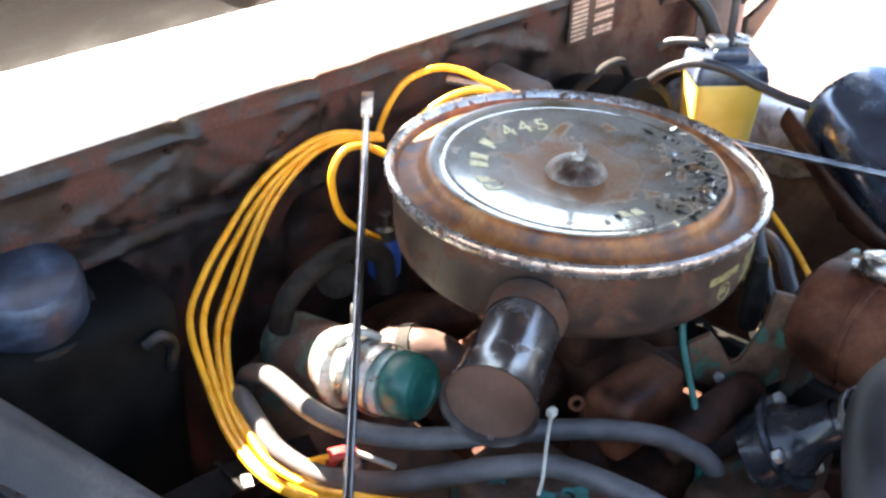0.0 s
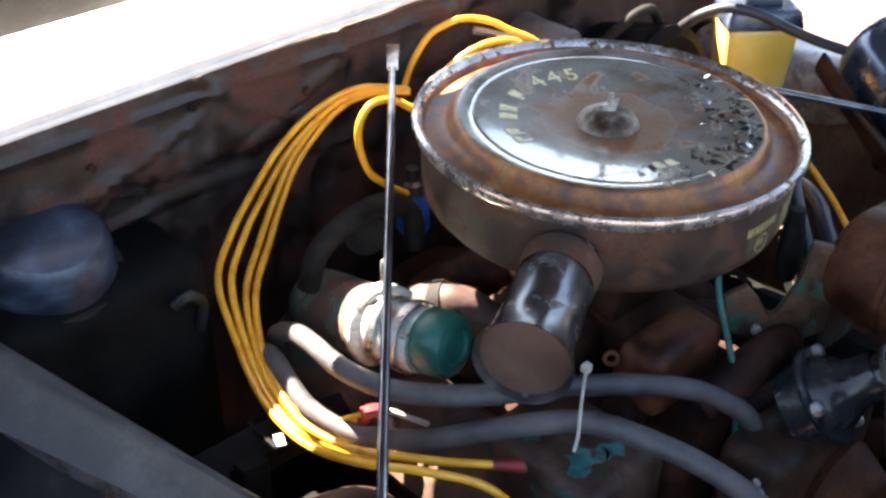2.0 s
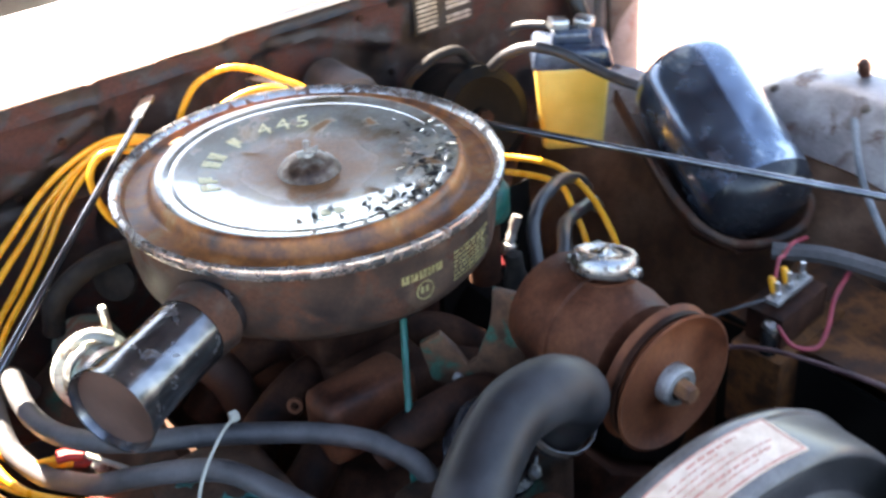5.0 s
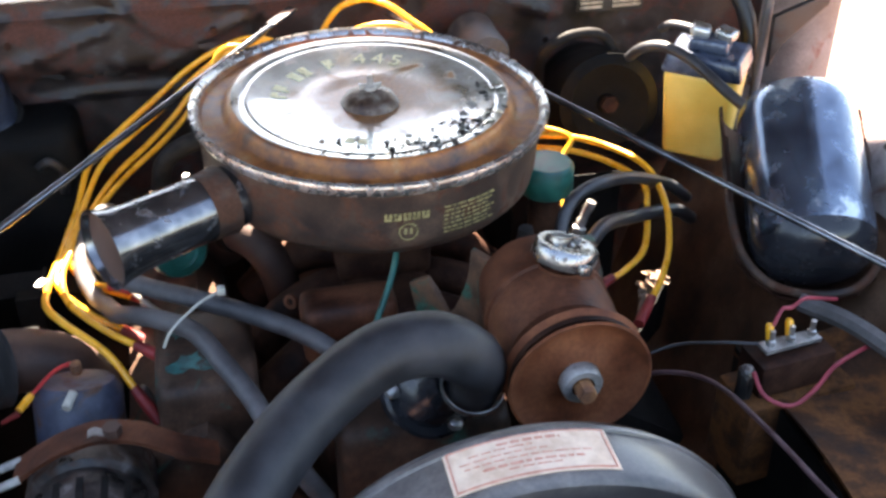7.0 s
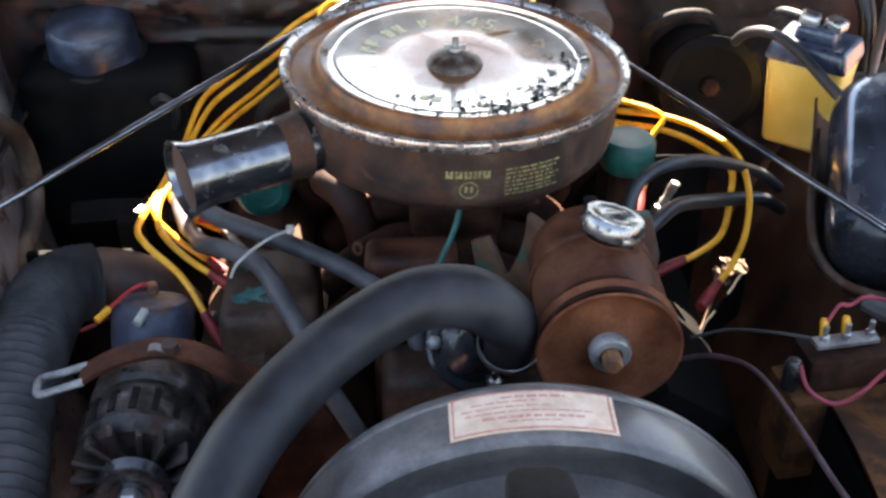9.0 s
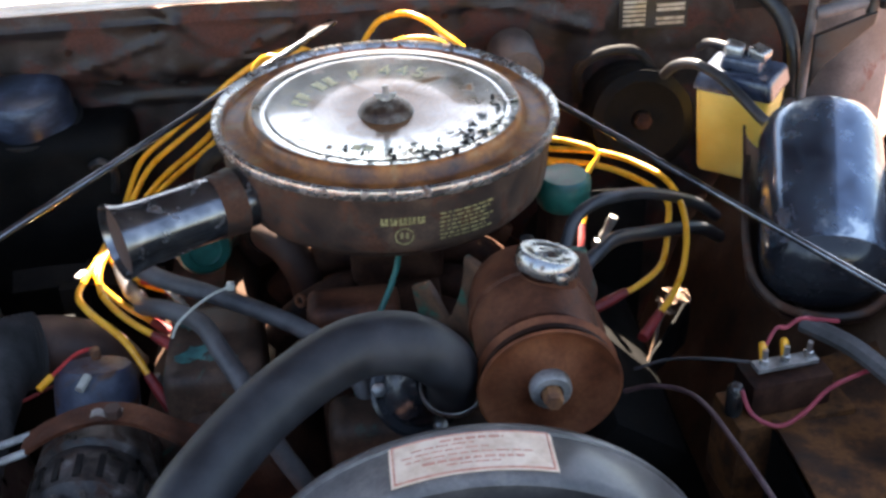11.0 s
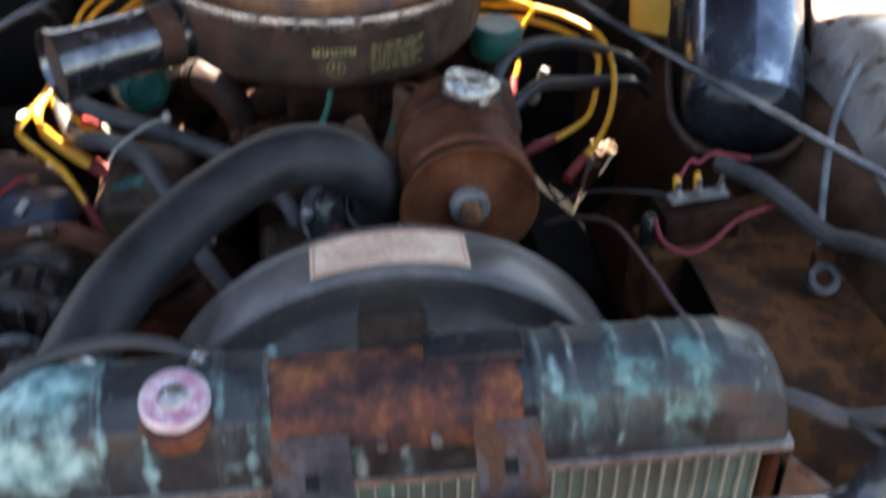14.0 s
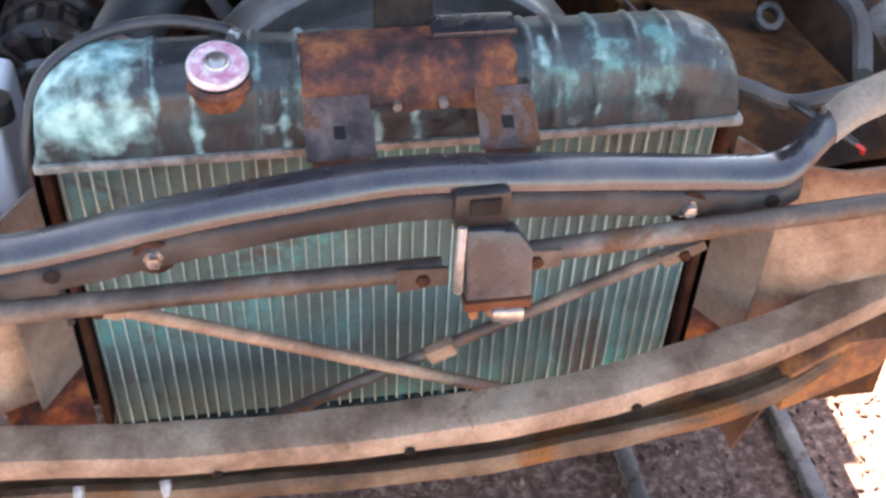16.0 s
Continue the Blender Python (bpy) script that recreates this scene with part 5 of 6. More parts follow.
for a in (38, 142):
    p = Vector((SX + 0.214 * math.cos(radians(a)), -0.578, SZ + 0.214 * math.sin(radians(a))))
    part("mounting_ear", box((0.034, 0.030, 0.006), (0, 0, 0), 0.002, Matrix.Translation(p) @ Matrix.Rotation(radians(90 - a), 4, "Y")), M["shroud"], shroud)
    part("screw", lathe([(0.0, 0.0), (0.007, 0.0), (0.006, 0.004), (0.0, 0.005)], 8, Matrix.Translation(p) @ Matrix.Rotation(radians(90 - a), 4, "Y") @ Matrix.Translation((0, 0, 0.003))), M["steel_dull"], shroud)
part("rolled_lip", lathe([(SR - 0.001, 0.001), (SR + 0.0022, 0.003), (SR + 0.0022, 0.007), (SR - 0.001, 0.009)], 128, FS), M["shroud"], shroud)
decal = thing("shroud_label", (SX, -0.53, 0.908), "faded cream label with red lettering bars on the shroud", "label")
part("paper", sheet(label_at, 24, 4, 0.0008), M["label"], decal)
def label_bar(u0, u1, v0, v1):
    part("printed_line", sheet(lambda u, v: label_at(u0 + (u1 - u0) * u, v0 + (v1 - v0) * v, 0.0016), 10, 1, 0.0004), M["label_ink"], decal)
for u0, u1, v0, v1 in ((0.02, 0.98, 0.04, 0.075), (0.02, 0.98, 0.925, 0.96), (0.02, 0.03, 0.075, 0.925), (0.97, 0.98, 0.075, 0.925)):
    label_bar(u0, u1, v0, v1)
for row, (a, b) in enumerate(((0.32, 0.70), (0.14, 0.52), (0.08, 0.60), (0.10, 0.86), (0.20, 0.80), (0.34, 0.66))):
    u = a
    while u < b:
        w = rng.uniform(0.03, 0.09)
        label_bar(u, min(u + w, b), 0.16 + 0.12 * row, 0.16 + 0.12 * row + (0.045 if row in (0, 4) else 0.022))
        u += w + 0.018
fan = thing("cooling_fan", (SX, -0.47, 0.66), "dark engine cooling fan inside the shroud", "fan")
part("hub", lathe([(0.0, 0.0), (0.05, 0.0), (0.05, 0.03), (0.0, 0.03)], 28, Matrix.Translation((SX, -0.44, 0.66)) @ Matrix.Rotation(radians(90), 4, "X")), M["black_paint"], fan)
for k in range(5):
    m = Matrix.Translation((SX, -0.46, 0.66)) @ Matrix.Rotation(radians(72 * k + 20), 4, "Y") @ Matrix.Rotation(radians(25), 4, "Z")
    part("blade", prism([(-0.03, 0.05), (0.03, 0.05), (0.045, 0.18), (-0.045, 0.18)], 0.002, m @ Matrix.Rotation(radians(90), 4, "X")), M["black_paint"], fan)

# ---- radiator
RX0, RX1, RZ = -0.288, 0.333, 0.816
radiator = thing("radiator", (0.02, -0.655, 0.45), "old radiator with a verdigris-stained brass tank", "radiator")
RIBS = (-0.188, -0.102, -0.063, 0.134, 0.158, 0.195, 0.231, 0.262)
TANK = ((-0.698, 0.0), (-0.697, 0.03), (-0.690, 0.058), (-0.674, 0.074), (-0.655, 0.079), (-0.63, 0.075), (-0.615, 0.06), (-0.608, 0.03), (-0.606, 0.0))
def tank_at(u, v, lift=0.0):
    x = RX0 + (RX1 - RX0) * u
    ins = min(u, 1 - u) * (RX1 - RX0)
    e = min(1.0, ins / 0.05) ** 0.35
    y = float(np.interp(v * 8, range(9), [p[0] for p in TANK]))
    z = float(np.interp(v * 8, range(9), [p[1] for p in TANK]))
    near = min(abs(x - r) for r in RIBS)
    rib = 0.0026 * max(0.0, 1.0 - (near / 0.0045) ** 2) * min(1.0, z / 0.02)
    dent = 0.0015 * noise.noise((x * 30, v * 4, 0))
    out = rib + lift + dent
    way = Vector((0, y + 0.652, (z - 0.03) * 0.9)).normalized()
    return (x, -0.652 + (y + 0.652) * (0.94 + 0.06 * e) + out * way.y, RZ + 0.003 + z * (0.35 + 0.65 * e) + out * max(way.z, 0))
top_tank = part("top_tank", sheet(tank_at, 300, 40, 0.0025), M["verdigris"], radiator, "brass top tank streaked with green verdigris", 50)
PATCHES = ((0.70, 0.42), (0.79, 0.41), (0.875, 0.36), (0.93, 0.15), (0.955, 0.36), (0.30, 0.12), (0.36, 0.09), (0.75, 0.08))
STREAKS = ((0.215, 0.55), (0.335, 0.42), (0.395, 0.30), (0.435, 0.36), (0.465, 0.25), (0.52, 0.40))
def patina(x, y, z):
    """How thick the verdigris lies: a crust at the passenger end, streaks on the ribs, patches on the bends."""
    u, v = (x - RX0) / (RX1 - RX0), (z - RZ) / 0.08
    got = 0.62 - 7.0 * max(0, u - 0.11) - 1.6 * max(0, 0.34 - v) + 0.3 * noise.noise((u * 22, v * 3, 1))
    for r in RIBS:
        got = max(got, (0.40 if u < 0.6 else 0.26) - 80 * abs(x - r - 0.002) + 0.45 * noise.noise((x * 30, v * 5, r * 40)))
    for a, b in PATCHES:
        got = max(got, (0.50 if u < 0.6 else 0.38) - 16 * abs(u - a) - 1.9 * abs(v - 2.0 * b - 0.05) + 0.3 * noise.noise((u * 50, v * 5, a)))
    for a, b in STREAKS:
        got = max(got, 0.62 - 45 * abs(u - a - 0.01 * noise.noise((v * 6, a * 9, 2))) - 0.9 * max(0, v - b) + 0.25 * noise.noise((u * 60, v * 9, a)))
    return min(max(got, 0.0), 1.0)
layer = top_tank.data.attributes.new("patina", "FLOAT", "POINT")
for vert, item in zip(top_tank.data.vertices, layer.data):
    p = vert.co + radiator.location
    item.value = patina(p.x, p.y, p.z)
part("seam", box((RX1 - RX0 + 0.012, 0.102, 0.009), ((RX0 + RX1) / 2, -0.652, RZ), 0.003), M["solder"], radiator, "crimped solder seam")
for s, x in ((-1, RX0), (1, RX1)):
    part("side_strap", box((0.008, 0.07, 0.36), (x + 0.001 * s, -0.655, RZ - 0.185), 0.002), M["rust_brown"], radiator)
part("core", box((RX1 - RX0 - 0.012, 0.048, 0.37), ((RX0 + RX1) / 2, -0.6525, RZ - 0.188), 0.001), M["fins"], radiator, "dark corroded fin core")
part("bottom_tank", box((RX1 - RX0, 0.09, 0.05), ((RX0 + RX1) / 2, -0.652, RZ - 0.395), 0.012), M["verdigris"], radiator)
tube_mesh = solid("tube", box((0.0015, 0.010, 0.366), (0, 0, 0), 0.0), M["tube"])
for k in range(47):
    o = new("tube", tube_mesh)
    o.parent = radiator
    o.location = Vector((RX0 + 0.010 + (RX1 - RX0 - 0.020) * k / 46, -0.677 + 0.0006 * math.sin(k * 3.1), RZ - 0.187)) - radiator.location
    o.rotation_euler = (0, radians(0.3 * math.sin(k * 1.7)), 0)
fin_mesh = solid("fin", box((RX1 - RX0 - 0.016, 0.006, 0.0012), (0, 0, 0), 0.0), M["fins"])
for k in range(90):
    o = new("fin", fin_mesh)
    o.parent = radiator
    o.location = Vector(((RX0 + RX1) / 2, -0.6722, RZ - 0.010 - 0.0040 * k)) - radiator.location
RC = Matrix.Translation((-0.132, -0.677, 0.8965)) @ Matrix.Rotation(radians(16), 4, "X") @ Matrix.Diagonal((0.86, 0.86, 1, 1))
part("filler_neck", lathe([(0.035, -0.03), (0.036, -0.012), (0.031, -0.008)], 36, RC), M["rust_mottled"], radiator, "rusty filler neck")
cap = part("cap", lathe([(0.029, -0.0052), (0.0305, -0.0042), (0.0305, -0.002), (0.028, 0.001), (0.013, 0.0012), (0.011, 0.0026), (0.006, 0.0032), (0.0, 0.0032)], 40, RC), M["cap_face"], radiator, "worn white pressure cap with faded red print")
part("printed_ring", lathe([(0.0135, 0.0016), (0.0140, 0.0022), (0.0262, 0.0018), (0.0266, 0.0013)], 40, RC), M["label_red"], cap, "worn crimson printed ring")
part("rivet", lathe([(0.0, 0.003), (0.0125, 0.0028), (0.0115, 0.0040), (0.007, 0.0044), (0.006, 0.0052), (0.0, 0.0056)], 18, RC), M["steel"], cap)
hose("overflow_hose", [(-0.105, -0.645, 0.892), (-0.13, -0.63, 0.902), (-0.18, -0.62, 0.905), (-0.24, -0.63, 0.898), (-0.282, -0.655, 0.875), (-0.300, -0.68, 0.82), (-0.305, -0.69, 0.75), (-0.300, -0.69, 0.62)], 0.0055, M["rubber"], "thin black rubber overflow hose over the tank", [((-0.116, -0.637, 0.897), (-0.8, 0.5, 0.3))])

bracket = thing("radiator_bracket", (0.03, -0.70, 0.85), "scaly orange-rusted bracket over the radiator tank", "bracket")
SADDLE = ((-0.648, 0.902), (-0.672, 0.901), (-0.690, 0.893), (-0.702, 0.880), (-0.7055, 0.868), (-0.7065, 0.858))
def saddle_at(u, v):
    k = v * 5
    y, z = (float(np.interp(k, range(6), [q[n] for q in SADDLE])) for n in (0, 1))
    x = -0.064 + 0.184 * u + 0.0022 * noise.noise((9 * v, 3, u * 2)) * (1 if u in (0, 1) else 0)
    ragged = max(0.0, v - 0.7) / 0.3
    return (x, y - 0.0012 * noise.noise((x * 40, v * 6, 5)), z + ragged * (0.004 * noise.noise((x * 60, 7, 1)) - 0.004 * math.exp(-((x - 0.09) / 0.008) ** 2) + 0.006 * math.exp(-((x - 0.0) / 0.012) ** 2)))
part("saddle", sheet(saddle_at, 60, 15, 0.004), M["rust_mottled"], bracket)
for x0, x1 in ((-0.064, -0.009), (0.082, 0.130)):
    def tab_at(u, v, x0=x0, x1=x1):
        k = v * 5
        y = float(np.interp(k, range(6), (-0.705, -0.714, -0.728, -0.744, -0.752, -0.754)))
        z = float(np.interp(k, range(6), (0.874, 0.870, 0.863, 0.855, 0.850, 0.846)))
        return (x0 + (x1 - x0) * u + 0.004 * v * (u - 0.5) + 0.0012 * noise.noise((v * 5, u, x0 * 30)), y, z + 0.001 * noise.noise((u * 4, v * 4, x0)))
    part("tab", sheet(tab_at, 10, 10, 0.0045), M["tab_paint"], bracket, "worn tab with a bolt hole")
    part("hole", prism([(-0.005, -0.006), (0.005, -0.006), (0.005, 0.006), (-0.005, 0.006)], 0.0012, Matrix.Translation(((x0 + x1) / 2, -0.737, 0.8606)) @ Matrix.Rotation(radians(32), 4, "X"), 0.0004), M["black_ink"], bracket)
    part("leg", box((x1 - x0 - 0.006, 0.004, 0.040), ((x0 + x1) / 2, -0.749, 0.832), 0.001), M["rust_dust"], bracket)
for x in (0.015, 0.055):
    part("stud", lathe([(0.0, 0.0), (0.004, 0.0), (0.004, 0.008), (0.0, 0.008)], 10, Matrix.Translation((x, -0.706, 0.866)) @ Matrix.Rotation(radians(90), 4, "X")), M["steel"], bracket)
bump = thing("hood_bumper", (0.03, -0.62, 0.89), "black rubber hood bumper block behind the bracket", "bumper block")
part("block", prism([(-0.027, -0.020), (0.027, -0.020), (0.024, 0.016), (0.014, 0.024), (-0.014, 0.024), (-0.024, 0.016)], 0.055, Matrix.Translation((0.030, -0.634, 0.872)) @ Matrix.Rotation(radians(-14), 4, "X"), 0.006), M["black_ink"], bump)
part("foot", box((0.075, 0.03, 0.008), (0.088, -0.655, 0.905), 0.002), M["gloss_black"], bump, "glossy black foot plate")

# ---- front structure: tie bar, latch, stays, beams
def swept(pts, outline, rough=1.0, per=14):
    """Sweeps an outline in (y, z) along a line that runs mostly in x."""
    line = spline(pts, per)
    bm = bmesh.new()
    rings = [[bm.verts.new((p.x, p.y + a + 0.0022 * rough * noise.noise((p.x * 14, a * 40, b * 40)), p.z + b + 0.0028 * rough * noise.noise((p.x * 11, 3 + a * 30, b * 30)))) for a, b in outline] for p in line]
    n = len(outline)
    for r, q in zip(rings, rings[1:]):
        for k in range(n):
            bm.faces.new((r[k], r[(k + 1) % n], q[(k + 1) % n], q[k]))
    bm.faces.new(rings[0][::-1])
    bm.faces.new(rings[-1])
    bmesh.ops.recalc_face_normals(bm, faces=bm.faces)
    return bm
tie_bar = thing("tie_bar", (0, -0.79, 0.80), "worn blue-grey upper tie bar bolted ahead of the radiator", "tie bar")
TB = [(-0.62, -0.765, 0.752), (-0.45, -0.775, 0.774), (-0.30, -0.785, 0.795), (-0.177, -0.79, 0.824), (-0.034, -0.797, 0.851), (0.047, -0.797, 0.853), (0.195, -0.785, 0.831), (0.30, -0.774, 0.812), (0.345, -0.770, 0.808), (0.366, -0.768, 0.820), (0.386, -0.766, 0.850), (0.412, -0.762, 0.868), (0.47, -0.758, 0.888), (0.62, -0.74, 0.91)]
BAR = [(0.018, 0.003), (0.020, 0.009), (0.015, 0.014), (0.004, 0.0155), (-0.007, 0.012), (-0.013, 0.005), (-0.0145, -0.003), (-0.010, -0.009), (0.004, -0.004)]
part("bar", swept(TB[:-2], BAR, 0.45), M["bar_paint"], tie_bar, "glossy dark blue-grey rolled bar")
part("bar_end", swept(TB[-4:], [(1.08 * a - 0.0004, 1.08 * b + 0.0004) for a, b in BAR], 0.8), M["dusty_dark"], tie_bar, "dusty grey-brown end of the bar")
FLANGE = [(-0.010, -0.006), (-0.0150, -0.009), (-0.0172, -0.014), (-0.0172, -0.029), (-0.0125, -0.031), (-0.0115, -0.014)]
part("flange", swept(TB[:-4], FLANGE, 0.6), M["flange_paint"], tie_bar, "dusty brown bolting flange")
for x, y, z in ((-0.193, -0.808, 0.800), (0.259, -0.796, 0.797)):
    part("bolt", join(lathe([(0.0, 0.0), (0.009, 0.0), (0.009, 0.002), (0.006, 0.002), (0.006, 0.008), (0.0, 0.009)], 6, Matrix.Translation((x, y + 0.003, z)) @ Matrix.Rotation(radians(90), 4, "X"))), M["steel"], tie_bar)
    part("rust_ring", lathe([(0.012, 0.0), (0.017, 0.0), (0.017, 0.001), (0.012, 0.0012)], 20, Matrix.Translation((x, y + 0.004, z)) @ Matrix.Rotation(radians(90), 4, "X")), M["rust_brown"], tie_bar)
for x, y, z in ((-0.275, -0.8040, 0.788), (0.339, -0.7880, 0.792)):
    part("hole", lathe([(0.0, 0.0), (0.007, 0.0), (0.007, 0.001), (0.0, 0.001)], 20, Matrix.Translation((x, y, z)) @ Matrix.Rotation(radians(90), 4, "X")), M["black_ink"], tie_bar)
latch = thing("hood_latch", (0.076, -0.82, 0.74), "dusty grey hood latch with a bright pawl", "hood latch")
part("mount", box((0.046, 0.012, 0.036), (0.070, -0.816, 0.836), 0.003), M["black_paint"], latch)
part("mount_slot", box((0.026, 0.004, 0.016), (0.072, -0.8225, 0.842), 0.001), M["black_ink"], latch)
part("cover", prism([(-0.026, -0.036), (0.030, -0.036), (0.031, 0.008), (0.018, 0.026), (0.0, 0.030), (-0.026, 0.031)], 0.024, Matrix.Translation((0.082, -0.812, 0.786)) @ Matrix.Rotation(radians(76), 4, "X"), 0.004), M["bar_dusty"], latch, "dusty grey pressed latch cover")
part("spring", tube([(0.052, -0.832, 0.83), (0.049, -0.842, 0.80), (0.050, -0.838, 0.765)], 0.004, 8, 5), M["steel_dull"], latch)
part("lower_plate", box((0.058, 0.018, 0.010), (0.084, -0.836, 0.750), 0.002), M["rust_red"], latch)
for x in (0.064, 0.080, 0.102):
    part("stud", lathe([(0.0, 0.0), (0.0045, 0.0), (0.0045, 0.012), (0.0, 0.013)], 8, Matrix.Translation((x, -0.840, 0.736))), M["rust_orange"], latch)
part("pawl", join(box((0.022, 0.012, 0.016), (0.096, -0.844, 0.738), 0.005), box((0.012, 0.010, 0.012), (0.084, -0.846, 0.742), 0.003)), M["steel"], latch, "bright steel pawl")
def stay(name, a, b, w, label, mat):
    s = thing(name, a, label, "stay bar")
    part("bar", tube([a, (Vector(a) + Vector(b)) / 2, b], w, 10, 4), mat, s)
    way = (Vector(b) - Vector(a)).normalized()
    for end, sign in ((Vector(a), 1), (Vector(b), -1)):
        at = end + sign * 0.018 * way
        part("end_lug", prism([(-0.022, -1.3 * w), (0.022, -0.9 * w), (0.022, 0.9 * w), (-0.022, 1.3 * w)], 0.004, Matrix.Translation(at + Vector((0, -w * 0.8, 0))) @ Matrix.Rotation(-math.atan2(way.z, way.x), 4, "Y") @ Matrix.Rotation(radians(90), 4, "X"), 0.001), mat, s)
        part("bolt", lathe([(0.0, 0.0), (0.006, 0.0), (0.006, 0.004), (0.003, 0.005), (0.0, 0.006)], 6, Matrix.Translation(at + Vector((0, -w * 0.8 - 0.004, 0))) @ Matrix.Rotation(radians(90), 4, "X")), M["rust_brown"], s)
    return s
stay("grille_support", (-0.60, -0.80, 0.742), (0.04, -0.815, 0.772), 0.010, "dusty brown horizontal support bar", M["beam_dark"])
stay("grille_support", (0.10, -0.815, 0.780), (0.60, -0.79, 0.79), 0.010, "dusty brown horizontal support bar", M["beam_dark"])
stay("diagonal_stay", (-0.272, -0.755, 0.712), (0.155, -0.765, 0.527), 0.0065, "thin dusty diagonal stay rod", M["dusty"])
cross = stay("diagonal_stay", (-0.11, -0.745, 0.515), (0.30, -0.75, 0.715), 0.0065, "thin brown diagonal stay rod", M["beam_dark"])
part("joint", box((0.030, 0.014, 0.018), (0, 0, 0), 0.004, Matrix.Translation((0.055, -0.752, 0.598)) @ Matrix.Rotation(radians(-26), 4, "Y")), M["dusty"], cross, "dusty joint lump")
low = thing("lower_beam", (0, -0.80, 0.55), "dusty pressed lower beam below the radiator", "beam")
part("beam", swept([(-0.62, -0.785, 0.585), (-0.36, -0.80, 0.566), (-0.17, -0.80, 0.545), (0.014, -0.81, 0.556), (0.169, -0.81, 0.570), (0.285, -0.80, 0.588), (0.40, -0.79, 0.617), (0.50, -0.77, 0.647), (0.62, -0.75, 0.68)],
                        [(0.03, 0.004), (0.026, 0.009), (0.0, 0.010), (-0.014, 0.006), (-0.018, -0.003), (-0.017, -0.018), (-0.012, -0.021), (-0.009, -0.008), (0.0, 0.0), (0.028, 0.0)], 0.8), M["dusty"], low)
for x, z in ((0.014, 0.545), (-0.17, 0.532), (0.24, 0.566)):
    part("hole", lathe([(0.0, 0.0), (0.0055, 0.0), (0.0055, 0.001), (0.0, 0.001)], 16, Matrix.Translation((x, -0.8298 if abs(x) < 0.1 else -0.823, z)) @ Matrix.Rotation(radians(90), 4, "X")), M["black_ink"], low)
low2 = thing("front_cross_member", (0, -0.80, 0.48), "rusty front cross member under the lower beam", "beam")
part("beam", swept([(-0.62, -0.79, 0.52), (-0.36, -0.80, 0.512), (-0.219, -0.80, 0.498), (-0.109, -0.80, 0.492), (0.063, -0.80, 0.489), (0.18, -0.80, 0.501), (0.299, -0.80, 0.521), (0.392, -0.80, 0.554), (0.440, -0.795, 0.588), (0.470, -0.79, 0.612)],
                        [(0.04, 0.004), (0.022, 0.006), (0.016, -0.004), (0.002, -0.004), (-0.004, 0.006), (-0.014, 0.007), (-0.019, 0.001), (-0.019, -0.013), (-0.012, -0.019), (0.0, -0.020), (0.04, -0.014)], 1.0), M["rust_dust"], low2)
part("end_plate", prism([(-0.05, -0.05), (0.045, 0.0), (0.06, 0.055), (0.0, 0.05), (-0.05, 0.01)], 0.05, Matrix.Translation((0.455, -0.76, 0.565)) @ Matrix.Rotation(radians(90), 4, "X"), 0.004), M["rust_orange"], low2, "scaly orange rust end plate")
for x, z in ((-0.30, 0.525), (-0.22, 0.52)):
    b = thing("bolt", (x, -0.82, z), "bright steel bolt between the front beams", "bolt", "front bolts")
    part("shank", lathe([(0.0, 0.0), (0.006, 0.0), (0.0055, 0.010), (0.003, 0.016), (0.0, 0.016)], 8, Matrix.Translation((x, -0.815, z)) @ Matrix.Rotation(radians(120), 4, "X")), M["steel_dull"], b)
for s, xa in ((-1, -0.30), (1, 0.345)):
    side = thing("radiator_side_panel", (xa, -0.72, 0.5), "dusty beige panel beside the radiator core", "side panel")
    part("return", sheet(lambda u, v, s=s, xa=xa: (xa + s * 0.032 * u, -0.69 - 0.055 * u, 0.56 + 0.23 * v), 4, 8, 0.003), M["dusty_dark"], side)
    part("rust_pocket", sheet(lambda u, v, s=s, xa=xa: (xa + s * 0.070 * u, -0.688 - 0.045 * u + 0.012 * math.sin(3.14 * u), 0.43 + 0.13 * v + 0.012 * noise.noise((u * 6, v * 3, s))), 10, 8, 0.003), M["rust_mottled"], side, "flaking dark rust pocket below the panel")
    part("face", sheet(lambda u, v, s=s, xa=xa: (xa + s * (0.034 + 0.25 * u), -0.745 - 0.03 * u + 0.02 * math.cos(1.57 * min(1, 6 * u)), 0.555 + 0.02 * u + (0.225 + 0.02 * u) * v), 10, 8, 0.003), M["dusty"], side)
for x0, x1 in ((0.405, 0.425), (0.675, 0.685)):
    rail = thing("ground_rail", ((x0 + x1) / 2, -0.3, 0.0), "blue-grey steel rail lying on the gravel", "rail", "ground rails")
    part("rail", prism([(-0.013, -0.8), (0.013, -0.8), (0.013, 1.0), (-0.013, 1.0)], 0.028, Matrix.Translation((x0, 0, 0.001)), 0.004), M["beam"], rail)

# ---- driver's side: washer jar, stamped canister, relay
jar = thing("washer_jar", (0.47, 0.13, 0.765), "aged yellow plastic washer jar with a dark cap", "washer jar")
JM = Matrix.Translation((0.474, 0.136, 0.766)) @ Matrix.Rotation(radians(-37), 4, "Z")
def jar_bm(w, d, z0, z1, grow, bev):
    bm = box((w, d, z1 - z0), (0, 0, (z0 + z1) / 2), bev, None, 4)
    for v in bm.verts:
        k = (v.co.z - z0) / (z1 - z0)
        v.co.x *= 1 + grow * k
        v.co.y *= 1 + grow * k
    bm.transform(JM)
    return bm
part("jar", jar_bm(0.082, 0.066, 0.0, 0.128, 0.22, 0.012), M["yellow_plastic"], jar)
